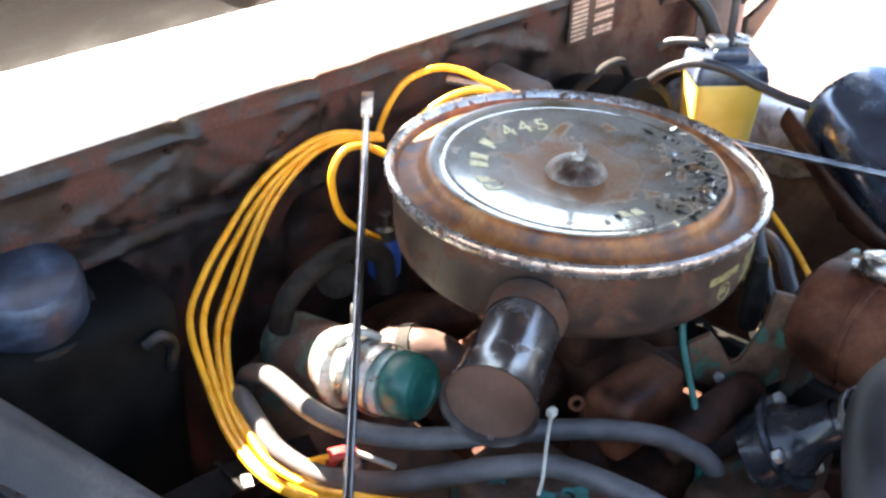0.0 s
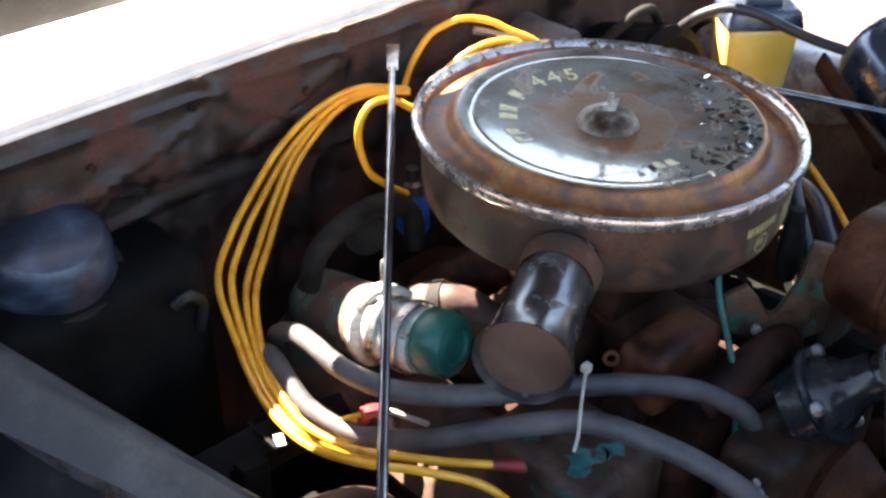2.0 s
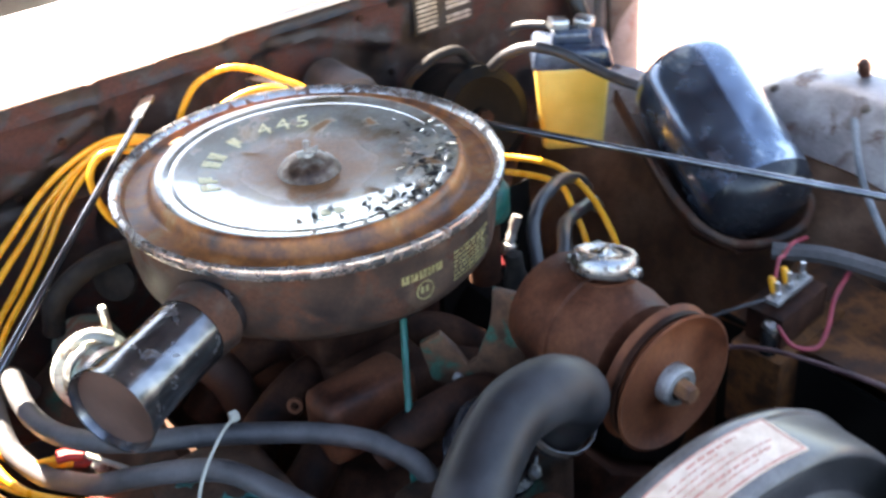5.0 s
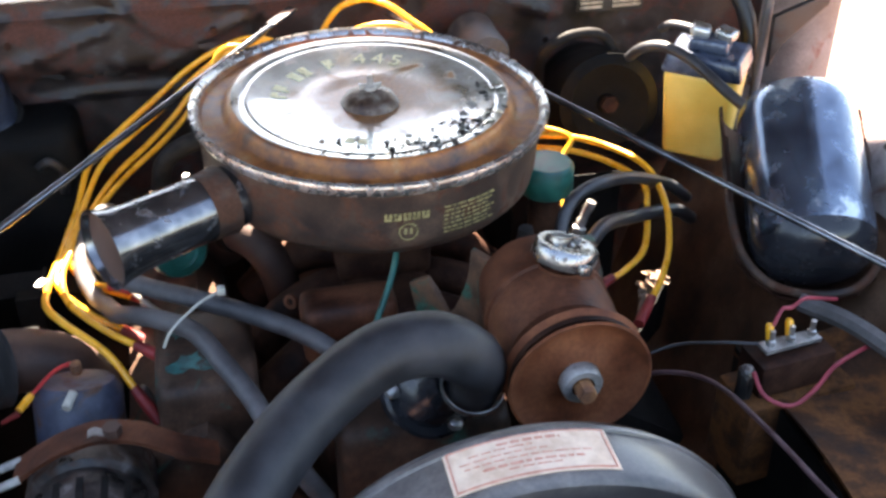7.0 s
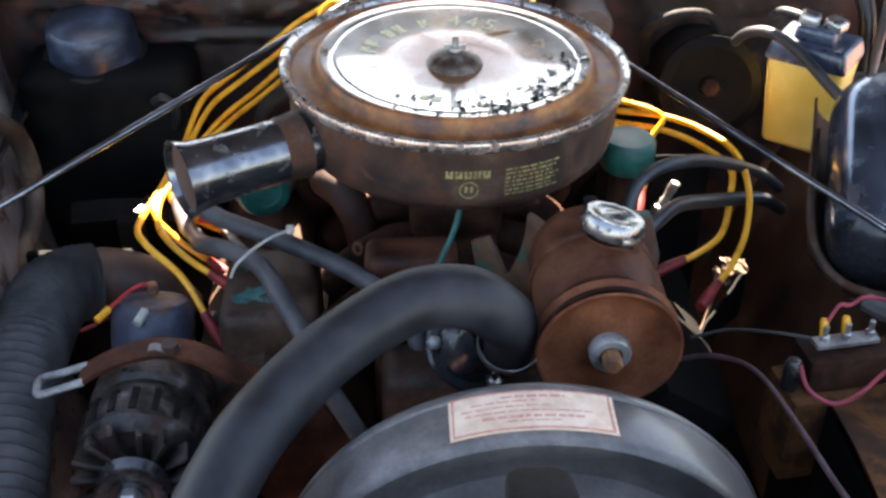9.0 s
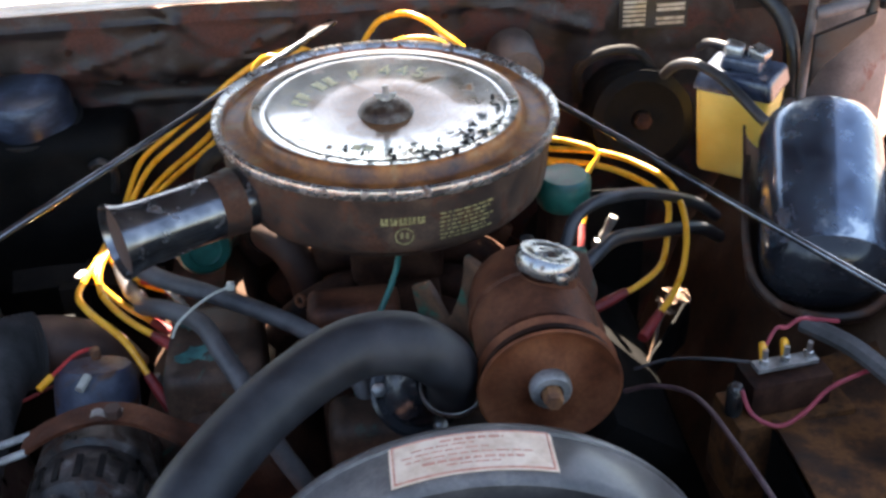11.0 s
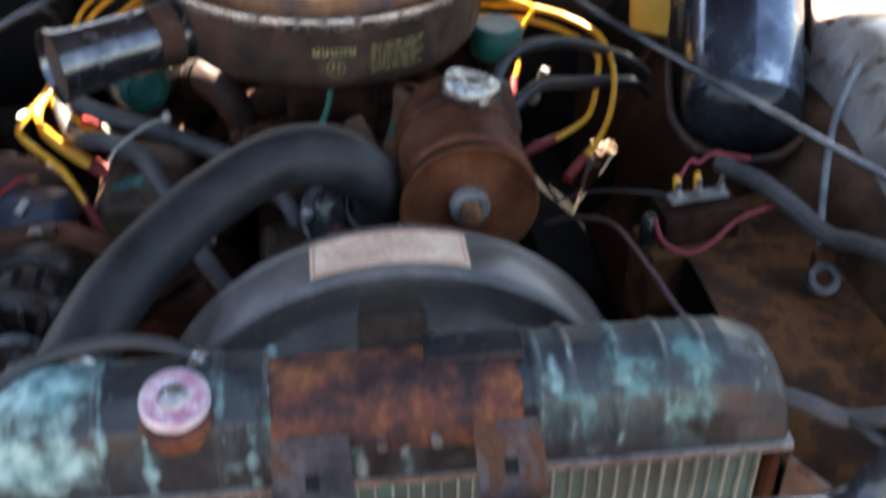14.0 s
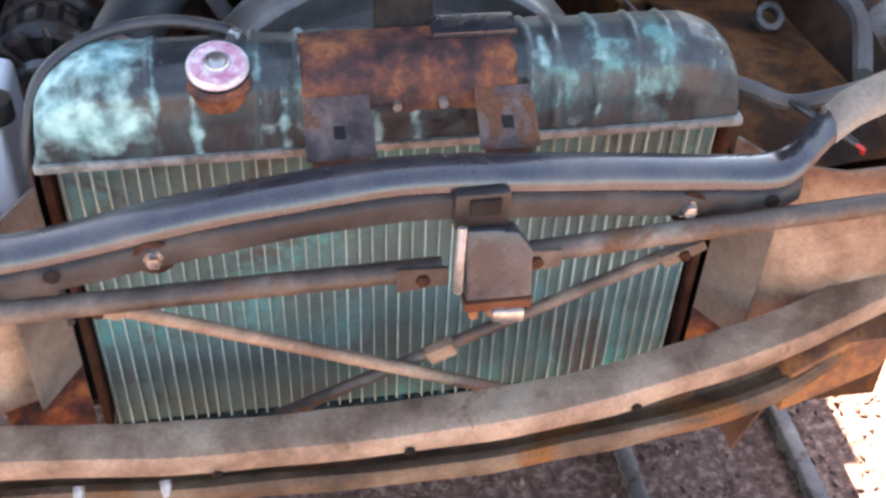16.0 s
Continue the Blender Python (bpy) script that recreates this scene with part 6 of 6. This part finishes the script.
part("cap", jar_bm(0.108, 0.086, 0.122, 0.150, -0.12, 0.008), M["blue_black"], jar, "blue-black plastic cap")
part("pump_head", jar_bm(0.055, 0.04, 0.148, 0.166, -0.1, 0.006), M["blue_black"], jar)
for dx, turn in ((-0.016, 12), (0.018, -14)):
    part("nozzle", box((0.026, 0.024, 0.016), (0, 0, 0), 0.006, JM @ Matrix.Translation((dx, 0.004, 0.170)) @ Matrix.Rotation(radians(turn), 4, "Z") @ Matrix.Rotation(radians(10), 4, "Y"), 3), M["steel"], jar, "bright metal nozzle")
hose("washer_hose", [(0.384, 0.201, 0.877), (0.392, 0.171, 0.907), (0.410, 0.142, 0.921), (0.432, 0.109, 0.917), (0.451, 0.073, 0.903), (0.462, 0.031, 0.895), (0.472, -0.013, 0.891), (0.475, -0.03, 0.885)], 0.007, M["rubber"], "black rubber hose round the washer jar")
hose("washer_hose", [(0.443, 0.229, 0.906), (0.452, 0.215, 0.918), (0.472, 0.18, 0.923), (0.485, 0.15, 0.922)], 0.0055, M["rubber"], "short black rubber hose into the jar cap")

canister = thing("brake_booster", (0.50, -0.13, 0.74), "scuffed gloss black stamped brake booster with a rusty flange", "brake booster")
BN = Vector((math.sin(radians(14.6)) * math.cos(radians(29)), math.cos(radians(14.6)) * math.cos(radians(29)), math.sin(radians(29))))
CM = along((0.470, -0.19, 0.814), Vector((0.470, -0.19, 0.814)) + BN)
part("shell", lathe([(0.0695, 0.004), (0.0705, 0.012), (0.0705, 0.150), (0.0700, 0.166), (0.0675, 0.180), (0.062, 0.191), (0.053, 0.198), (0.040, 0.201), (0.0, 0.202)], 64, CM), M["booster"], canister)
part("front_shell", lathe([(0.0, -0.034), (0.030, -0.033), (0.048, -0.028), (0.060, -0.019), (0.067, -0.008), (0.0700, 0.004)], 64, CM), M["gloss_black"], canister, "dark domed front pressing")
LAT = Vector((math.cos(radians(14.6)), -math.sin(radians(14.6)), 0.0))
DOWN = BN.cross(LAT)
def cradle_at(lateral, deep, far):
    return Vector((0.470, -0.19, 0.814)) + LAT * lateral + DOWN * deep + BN * far
part("cradle_rim", tube([cradle_at(*q) for q in ((-0.078, 0.034, 0.165), (-0.082, 0.026, 0.11), (-0.083, 0.018, 0.04), (-0.074, 0.012, -0.012), (-0.046, 0.010, -0.044), (0.0, 0.010, -0.054), (0.046, 0.010, -0.044), (0.076, 0.012, -0.010), (0.086, 0.018, 0.04), (0.088, 0.024, 0.12), (0.082, 0.030, 0.18), (0.060, 0.036, 0.21))], 0.0052, 10, 6), M["housing"], canister, "rusty rolled rim of the cradle")
part("cradle", sheet(lambda u, v: cradle_at((0.084 * (1 - max(0.0, 0.22 - v) ** 2 * 9)) * math.sin((u - 0.5) * math.pi), 0.016 + 0.075 * math.cos((u - 0.5) * math.pi) * min(1.0, 0.25 + 2.2 * v), -0.050 + 0.25 * v), 24, 12, 0.003), M["rust_brown"], canister, "dark rusty pan under the booster")
part("mount", tube([cradle_at(0.0, 0.085, 0.10), cradle_at(0.02, 0.12, 0.10), (0.545, -0.06, 0.70)], 0.014, 12, 4), M["black_paint"], canister)

relay = thing("relay_block", (0.38, -0.31, 0.755), "relay block with bright terminals on a rusty shelf", "relay")
RM = Matrix.Translation((0.382, -0.312, 0.775)) @ Matrix.Rotation(radians(8), 4, "Z")
part("base", prism([(-0.042, -0.022), (0.048, -0.022), (0.048, 0.022), (-0.042, 0.022)], 0.040, RM @ Matrix.Translation((0, 0, -0.035)), 0.004), M["rust_brown"], relay)
part("terminal_strip", prism([(-0.032, -0.009), (0.036, -0.009), (0.036, 0.008), (-0.032, 0.008)], 0.005, RM @ Matrix.Translation((0, 0, 0.011)), 0.001), M["steel_dull"], relay)
for k, x in enumerate((-0.022, 0.002, 0.028)):
    part("post", lathe([(0.0, 0.0), (0.005, 0.0), (0.005, 0.006), (0.003, 0.007), (0.003, 0.018), (0.0, 0.018)], 8, RM @ Matrix.Translation((x, 0, 0.016))), M["steel"], relay)
    if k < 2:
        part("yellow_connector", lathe([(0.0, 0.0), (0.0042, 0.0), (0.0045, 0.016), (0.003, 0.019), (0.0, 0.019)], 10, RM @ Matrix.Translation((x, 0.002, 0.020)) @ Matrix.Rotation(radians(-18), 4, "X")), M["yellow_wire"], relay, "yellow crimp connector")
part("mount_bracket", prism([(-0.058, -0.034), (0.075, -0.034), (0.075, 0.03), (-0.058, 0.03)], 0.11, RM @ Matrix.Translation((0, 0, -0.147)), 0.006), M["rust_scale"], relay, "flaking ochre-rusted mounting bracket")
part("coil_can", lathe([(0.0, 0.0), (0.009, 0.0), (0.009, 0.032), (0.006, 0.036), (0.0, 0.037)], 18, Matrix.Translation((0.325, -0.338, 0.750))), M["steel_dark"], relay)
def wire(pts, r, mat, label):
    return single("wire", tube(pts, r, 8, 7), mat, label, "wire")
wire([(0.362, -0.31, 0.812), (0.372, -0.305, 0.828), (0.385, -0.30, 0.824), (0.40, -0.298, 0.832), (0.425, -0.29, 0.822), (0.45, -0.28, 0.81)], 0.0022, M["pink_wire"], "faded red wire looped over the relay posts")
wire([(0.328, -0.345, 0.785), (0.336, -0.360, 0.765), (0.36, -0.372, 0.757), (0.39, -0.362, 0.763), (0.42, -0.345, 0.776), (0.46, -0.33, 0.78), (0.50, -0.315, 0.775)], 0.0024, M["pink_wire"], "faded red wire hanging below the relay")
wire([(0.235, -0.28, 0.77), (0.27, -0.287, 0.785), (0.31, -0.305, 0.795), (0.345, -0.315, 0.795)], 0.0016, M["rubber"], "thin black wire to the relay")
wire([(0.225, -0.285, 0.745), (0.249, -0.30, 0.762), (0.273, -0.33, 0.778), (0.281, -0.38, 0.798), (0.284, -0.47, 0.820), (0.290, -0.55, 0.830), (0.300, -0.60, 0.835)], 0.0026, M["purple_pipe"], "thin rust-red pipe towards the radiator")
wire([(0.575, -0.235, 0.895), (0.550, -0.262, 0.868), (0.532, -0.29, 0.842), (0.515, -0.33, 0.812), (0.498, -0.375, 0.786), (0.492, -0.397, 0.774)], 0.0042, M["cable_grey"], "grey battery cable hanging to its clamp")
wire([(0.425, -0.255, 0.792), (0.456, -0.300, 0.794), (0.478, -0.345, 0.790), (0.497, -0.395, 0.786), (0.515, -0.432, 0.800), (0.528, -0.48, 0.815), (0.530, -0.54, 0.812), (0.50, -0.62, 0.80)], 0.0105, M["grey_rubber"], "thick dark loom along the inner fender")
wire([(0.33, -0.66, 0.835), (0.36, -0.67, 0.828), (0.39, -0.685, 0.822), (0.43, -0.69, 0.83), (0.50, -0.68, 0.84), (0.60, -0.66, 0.85)], 0.008, M["grey_rubber"], "grey corrugated loom beside the radiator tank")
wire([(0.385, -0.68, 0.825), (0.40, -0.71, 0.825), (0.425, -0.73, 0.815), (0.435, -0.74, 0.81)], 0.004, M["rubber"], "short black wire with a frayed end")
wire([(0.432, -0.738, 0.812), (0.440, -0.744, 0.808), (0.444, -0.740, 0.800)], 0.0025, M["red"], "frayed red wire end")
ring = thing("battery_clamp", (0.487, -0.42, 0.745), "rusty battery cable clamp", "cable clamp")
part("loop", lathe([(0.010, -0.006), (0.017, -0.006), (0.017, 0.006), (0.010, 0.006), (0.010, -0.006)], 20, Matrix.Translation((0.487, -0.425, 0.752)) @ Matrix.Rotation(radians(40), 4, "X")), M["beam"], ring)
part("jaw", box((0.022, 0.014, 0.022), (0.491, -0.408, 0.764), 0.003), M["rust_red"], ring)
motor = thing("wiper_motor", (0.188, 0.2, 0.90), "tan wiper motor can on the firewall", "wiper motor")
part("can", lathe([(0.0, 0.0), (0.028, 0.0), (0.032, 0.006), (0.033, 0.05), (0.036, 0.08)], 32, along((0.196, 0.225, 0.890), (0.192, 0.32, 0.885))), M["grey_rubber"], motor)
blower = thing("heater_port", (0.36, 0.2, 0.80), "dark round heater blower on the firewall", "blower")
# Drum colour carries the shade against the firewall.
part("drum", lathe([(0.0, 0.02), (0.012, 0.02), (0.014, 0.012), (0.03, 0.012), (0.055, 0.03), (0.07, 0.025), (0.072, 0.0), (0.072, -0.10)], 40, along((0.358, 0.20, 0.818), (0.352, 0.10, 0.85))), M["shade_black"], blower)
part("shaft_nut", lathe([(0.0, 0.03), (0.012, 0.03), (0.012, 0.015)], 6, along((0.358, 0.20, 0.818), (0.352, 0.10, 0.85))), M["rust_brown"], blower, "rusty centre nut")
hose("vacuum_hose", [(0.285, 0.27, 0.82), (0.275, 0.235, 0.88), (0.290, 0.22, 0.905), (0.320, 0.22, 0.914), (0.355, 0.222, 0.908), (0.385, 0.225, 0.87)], 0.007, M["black_ink"], "thin dark hose in front of the firewall")
plate = thing("data_plate", (0.41, 0.322, 0.93), "stamped metal data plate with printed bars", "data plate")
PM = Matrix.Translation((0.402, 0.322, 0.935)) @ Matrix.Rotation(radians(90), 4, "X")
part("sheet_metal", prism([(-0.05, -0.033), (0.05, -0.036), (0.05, 0.033), (-0.05, 0.035)], 0.0015, PM), M["black_paint"], plate)
for k in range(9):
    y = 0.027 - 0.0068 * k
    part("printed_bar", prism([(-0.045, y - 0.002), (-0.012, y - 0.002), (-0.012, y + 0.002), (-0.045, y + 0.002)], 0.0008, PM @ Matrix.Translation((0, 0, 0.0016))), M["plate"], plate)
    if k not in (3, 6):
        part("printed_bar", prism([(0.004, y - 0.0023), (0.045, y - 0.0023), (0.045, y + 0.0023), (0.004, y + 0.0023)], 0.0008, PM @ Matrix.Translation((0, 0, 0.0016))), M["plate"], plate)

# ---- passenger side: heater box, duct, alternator
heater = thing("heater_box", (-0.48, 0.28, 0.72), "black heater blower cover on the passenger firewall", "heater box")
part("cover", lathe([(0.066, -0.06), (0.066, -0.014), (0.062, 0.0), (0.061, 0.024), (0.059, 0.038), (0.053, 0.046), (0.040, 0.049), (0.0, 0.051)], 44, along((-0.487, 0.285, 0.848), (-0.487, 0.268, 0.94))), M["heater_lid"], heater)
part("rim", lathe([(0.064, -0.004), (0.070, -0.004), (0.070, -0.010), (0.064, -0.010)], 44, along((-0.487, 0.285, 0.848), (-0.487, 0.268, 0.94))), M["black_paint"], heater)
part("rim", lathe([(0.064, -0.020), (0.074, -0.020), (0.075, -0.024), (0.074, -0.028), (0.064, -0.028)], 44, along((-0.487, 0.285, 0.848), (-0.487, 0.268, 0.94))), M["heater_lid"], heater)
# Case blackened in place of the shade in this corner.
part("case", box((0.24, 0.12, 0.32), (-0.47, 0.275, 0.68), 0.03, None, 4), M["shade_black"], heater)
part("lever", tube([(-0.40, 0.212, 0.80), (-0.385, 0.205, 0.81), (-0.37, 0.208, 0.79), (-0.375, 0.21, 0.76)], 0.006, 8, 5), M["black_paint"], heater)
duct = thing("air_duct", (-0.487, -0.10, 0.55), "grey corrugated flexible air duct", "air duct")
part("corrugated_tube", tube([(-0.440, -0.062, 0.700), (-0.462, -0.075, 0.706), (-0.480, -0.100, 0.709), (-0.487, -0.140, 0.706), (-0.489, -0.19, 0.70), (-0.485, -0.28, 0.695), (-0.468, -0.38, 0.69), (-0.45, -0.48, 0.67), (-0.44, -0.60, 0.62)], 0.044, 24, 12, 0.075), M["grey_rubber"], duct)
part("neck", tube([(-0.452, -0.068, 0.704), (-0.420, -0.056, 0.700), (-0.375, -0.052, 0.680), (-0.345, -0.055, 0.640)], [0.040, 0.037, 0.036, 0.036], 22, 6), M["rust_plate"], duct, "smooth brown neck of the duct")
clamp((-0.441, -0.585, 0.627), (0.05, -0.9, -0.38), 0.047, duct)
part("collar", tube([(-0.441, -0.585, 0.627), (-0.438, -0.63, 0.605)], 0.046, 28), M["black_paint"], duct)
alt = thing("alternator", (-0.335, -0.36, 0.66), "grimy alternator with a slotted rusty bracket", "alternator")
AM = Matrix.Translation((-0.335, -0.355, 0.693)) @ Matrix.Rotation(radians(90), 4, "X")
part("body", lathe([(0.0, -0.12), (0.05, -0.12), (0.062, -0.105), (0.064, -0.06), (0.058, -0.055), (0.058, -0.035), (0.064, -0.03), (0.062, 0.0), (0.045, 0.015), (0.0, 0.016)], 40, AM), M["greasy"], alt)
for k in range(18):
    a = 2 * math.pi * k / 18
    part("cooling_slot", prism([(-0.0028, 0.050), (0.0028, 0.050), (0.0035, 0.0648), (-0.0035, 0.0648)], 0.030, AM @ Matrix.Rotation(a, 4, "Z") @ Matrix.Translation((0, 0, -0.036))), M["black_ink"], alt)
for k in range(14):
    a = 2 * math.pi * k / 14
    part("fan_blade", prism([(-0.002, 0.030), (0.002, 0.030), (0.006, 0.061), (0.001, 0.062)], 0.020, AM @ Matrix.Rotation(a, 4, "Z") @ Matrix.Rotation(radians(18), 4, "Y") @ Matrix.Translation((0, 0, 0.014)), 0.0005), M["greasy"], alt)
part("fan_plate", lathe([(0.0, 0.014), (0.050, 0.014), (0.052, 0.016), (0.0, 0.018)], 36, AM), M["greasy"], alt)
part("pulley", lathe([(0.0, 0.030), (0.030, 0.030), (0.036, 0.034), (0.030, 0.042), (0.036, 0.050), (0.030, 0.052), (0.020, 0.050), (0.020, 0.052), (0.0, 0.052)], 36, AM), M["steel_dark"], alt, "oily dark steel pulley")
part("pulley_nut", lathe([(0.013, 0.050), (0.013, 0.062), (0.010, 0.065), (0.006, 0.065), (0.006, 0.072), (0.0, 0.072)], 6, AM), M["steel"], alt, "bright steel nut")
def arch_at(u, v):
    """The adjusting bracket: a flat band that arches over the alternator and drops towards the engine."""
    x = -0.392 + 0.185 * u
    return (x, -0.322 + 0.030 * v + 0.022 * math.sin(math.pi * min(1, 1.2 * u)), 0.762 + 0.016 * math.sin(math.pi * u ** 0.8) - 0.040 * max(0, u - 0.55) ** 1.5 + 0.001 * noise.noise((u * 9, v * 3, 2)))
part("bracket", sheet(arch_at, 30, 6, 0.005), M["rust_red"], alt, "curved rusty adjusting bracket")
part("chip", sheet(lambda u, v: Vector(arch_at(0.36 + 0.17 * u, 0.25 + 0.35 * v + 0.08 * math.sin(9 * u))) + Vector((0, 0, 0.0032)), 8, 3, 0.0008), M["steel_dull"], alt, "bright grey patch on the bracket")
for edge in (0.004, 0.030):
    part("slot_rail", tube([(-0.437, -0.308, 0.755), (-0.432, -0.330 + edge, 0.756), (-0.415, -0.328 + edge, 0.759), (-0.388, -0.322 + edge, 0.764)], 0.0042, 8, 5), M["steel_dull"], alt)
part("bolt", lathe([(0.0, 0.0), (0.009, 0.0), (0.009, 0.01), (0.0, 0.01)], 6, Matrix.Translation((-0.302, -0.292, 0.780))), M["rust_plate"], alt)
can = thing("suppressor_can", (-0.345, -0.17, 0.62), "blue-black metal can with wire connectors", "can")
part("can", lathe([(0.0, 0.0), (0.044, 0.0), (0.046, 0.008), (0.046, 0.115), (0.038, 0.125), (0.012, 0.128), (0.0, 0.128)], 36, along((-0.352, -0.215, 0.635), (-0.345, -0.165, 0.755))), M["blue_rust"], can)
part("terminal", lathe([(0.0, 0.0), (0.006, 0.0), (0.006, 0.012), (0.0, 0.013)], 8, Matrix.Translation((-0.345, -0.16, 0.755))), M["rust_orange"], can)
wire([(-0.345, -0.155, 0.765), (-0.365, -0.165, 0.765), (-0.388, -0.19, 0.757)], 0.0022, M["red"], "short red wire on the can")
wire([(-0.388, -0.19, 0.757), (-0.400, -0.205, 0.752)], 0.0042, M["yellow_wire"], "yellow crimp connector on the red wire")
wire([(-0.345, -0.205, 0.765), (-0.352, -0.222, 0.760)], 0.005, M["nylon"], "pale connector beside the can")
wire([(-0.40, -0.21, 0.75), (-0.42, -0.20, 0.735), (-0.40, -0.16, 0.72)], 0.0018, M["red_dark"], "dark red wire beside the can")
wire([(-0.350, 0.030, 0.728), (-0.336, 0.024, 0.736), (-0.318, 0.016, 0.738)], 0.0028, M["yellow_wire"], "short yellow wire into a red connector")
wire([(-0.318, 0.016, 0.738), (-0.306, 0.011, 0.739), (-0.294, 0.004, 0.737)], 0.0068, M["red"], "bright red plug connector between the heater hoses")
wire([(-0.294, 0.004, 0.737), (-0.282, -0.008, 0.730), (-0.262, -0.020, 0.715)], 0.0030, M["nylon"], "pale wire out of the red connector")
shelf2 = thing("duct_bracket", (-0.42, -0.02, 0.6), "rusty flat bracket behind the duct, coloured black for shade", "bracket")
# Plate and legs take a near-black colour for the shade behind the duct.
part("plate", sheet(lambda u, v: (-0.50 + 0.20 * u, 0.095 - 0.022 * v - 0.02 * u, 0.715 + 0.01 * math.sin(3 * u) - 0.02 * v), 10, 6, 0.004), M["shade_black"], shelf2)
# Wide leg added only to keep the sun off the inner fender.
part("leg", box((0.13, 0.012, 0.345), (-0.465, -0.022, 0.5445), 0.003), M["shade_black"], shelf2)
part("leg", box((0.03, 0.03, 0.34), (-0.42, 0.065, 0.54), 0.003), M["shade_black"], shelf2)
# Made-up tab that catches the sun where a bright spot falls.
part("tab", join(prism([(-0.004, -0.008), (0.005, -0.009), (0.006, 0.007), (-0.003, 0.008)], 0.002, Matrix.Translation((-0.399, 0.040, 0.737)) @ Matrix.Rotation(radians(-20), 4, "Z")), box((0.004, 0.004, 0.012), (-0.399, 0.044, 0.731), 0.001)), M["steel_dull"], shelf2, "small bright tab added for a sunlit spot")
# Its arm is blackened to disappear into the painted shade.
part("tab_arm", box((0.005, 0.050, 0.004), (-0.399, 0.068, 0.724), 0.001), M["shade_black"], shelf2)
strap = thing("fender_strap", (-0.55, 0.05, 0.7), "grey curved strap on the passenger inner fender", "strap")
part("strap", tube([(-0.575, 0.03, 0.87), (-0.566, 0.06, 0.86), (-0.555, 0.105, 0.81), (-0.553, 0.12, 0.74), (-0.553, 0.08, 0.69), (-0.555, -0.03, 0.685), (-0.56, -0.12, 0.70)], 0.013, 10, 6), M["beam_dark"], strap)
for p in ((-0.572, 0.035, 0.872), (-0.555, -0.10, 0.705)):
    part("bolt", lathe([(0.0, 0.0), (0.008, 0.0), (0.008, 0.005), (0.0, 0.006)], 6, along(p, (p[0] + 0.3, p[1], p[2] + 0.2)) @ Matrix.Translation((0, 0, 0.010))), M["rust_brown"], strap)
bottle = thing("overflow_bottle", (-0.345, -0.60, 0.72), "white plastic overflow bottle beside the radiator", "bottle")
part("bottle", box((0.05, 0.11, 0.11), (-0.352, -0.585, 0.77), 0.012, None, 4), M["white_plastic"], bottle)
part("cap", lathe([(0.0, 0.0), (0.016, 0.0), (0.016, 0.02), (0.0, 0.022)], 20, Matrix.Translation((-0.330, -0.63, 0.823))), M["black_paint"], bottle)

# ---- pebbles on the gravel under the front of the car
pebble = bmesh.new()
ico = bmesh.new()
bmesh.ops.create_icosphere(ico, subdivisions=1, radius=1.0)
STONE = [tuple(v.co) for v in ico.verts]
STONE_FACES = [tuple(v.index for v in f.verts) for f in ico.faces]
ico.free()
for k in range(9000):
    x, y = rng.uniform(-0.7, 1.3), rng.uniform(-1.0, 0.5)
    s = rng.triangular(0.0015, 0.0085, 0.0025)
    m = Matrix.Translation((x, y, 0.2 * s)) @ Euler((rng.uniform(0, 3), rng.uniform(0, 3), rng.uniform(0, 3))).to_matrix().to_4x4() @ Matrix.Diagonal((s * rng.uniform(0.8, 1.5), s, s * rng.uniform(0.3, 0.7), 1))
    c = [pebble.verts.new(m @ (Vector(v) * rng.uniform(0.8, 1.15))) for v in STONE]
    for a, b, d in STONE_FACES:
        pebble.faces.new((c[a], c[b], c[d]))
single("pebbles", pebble, M["stone"], "loose red-brown pebbles and leaf litter on the ground", "pebbles", "stuff", smooth=60)
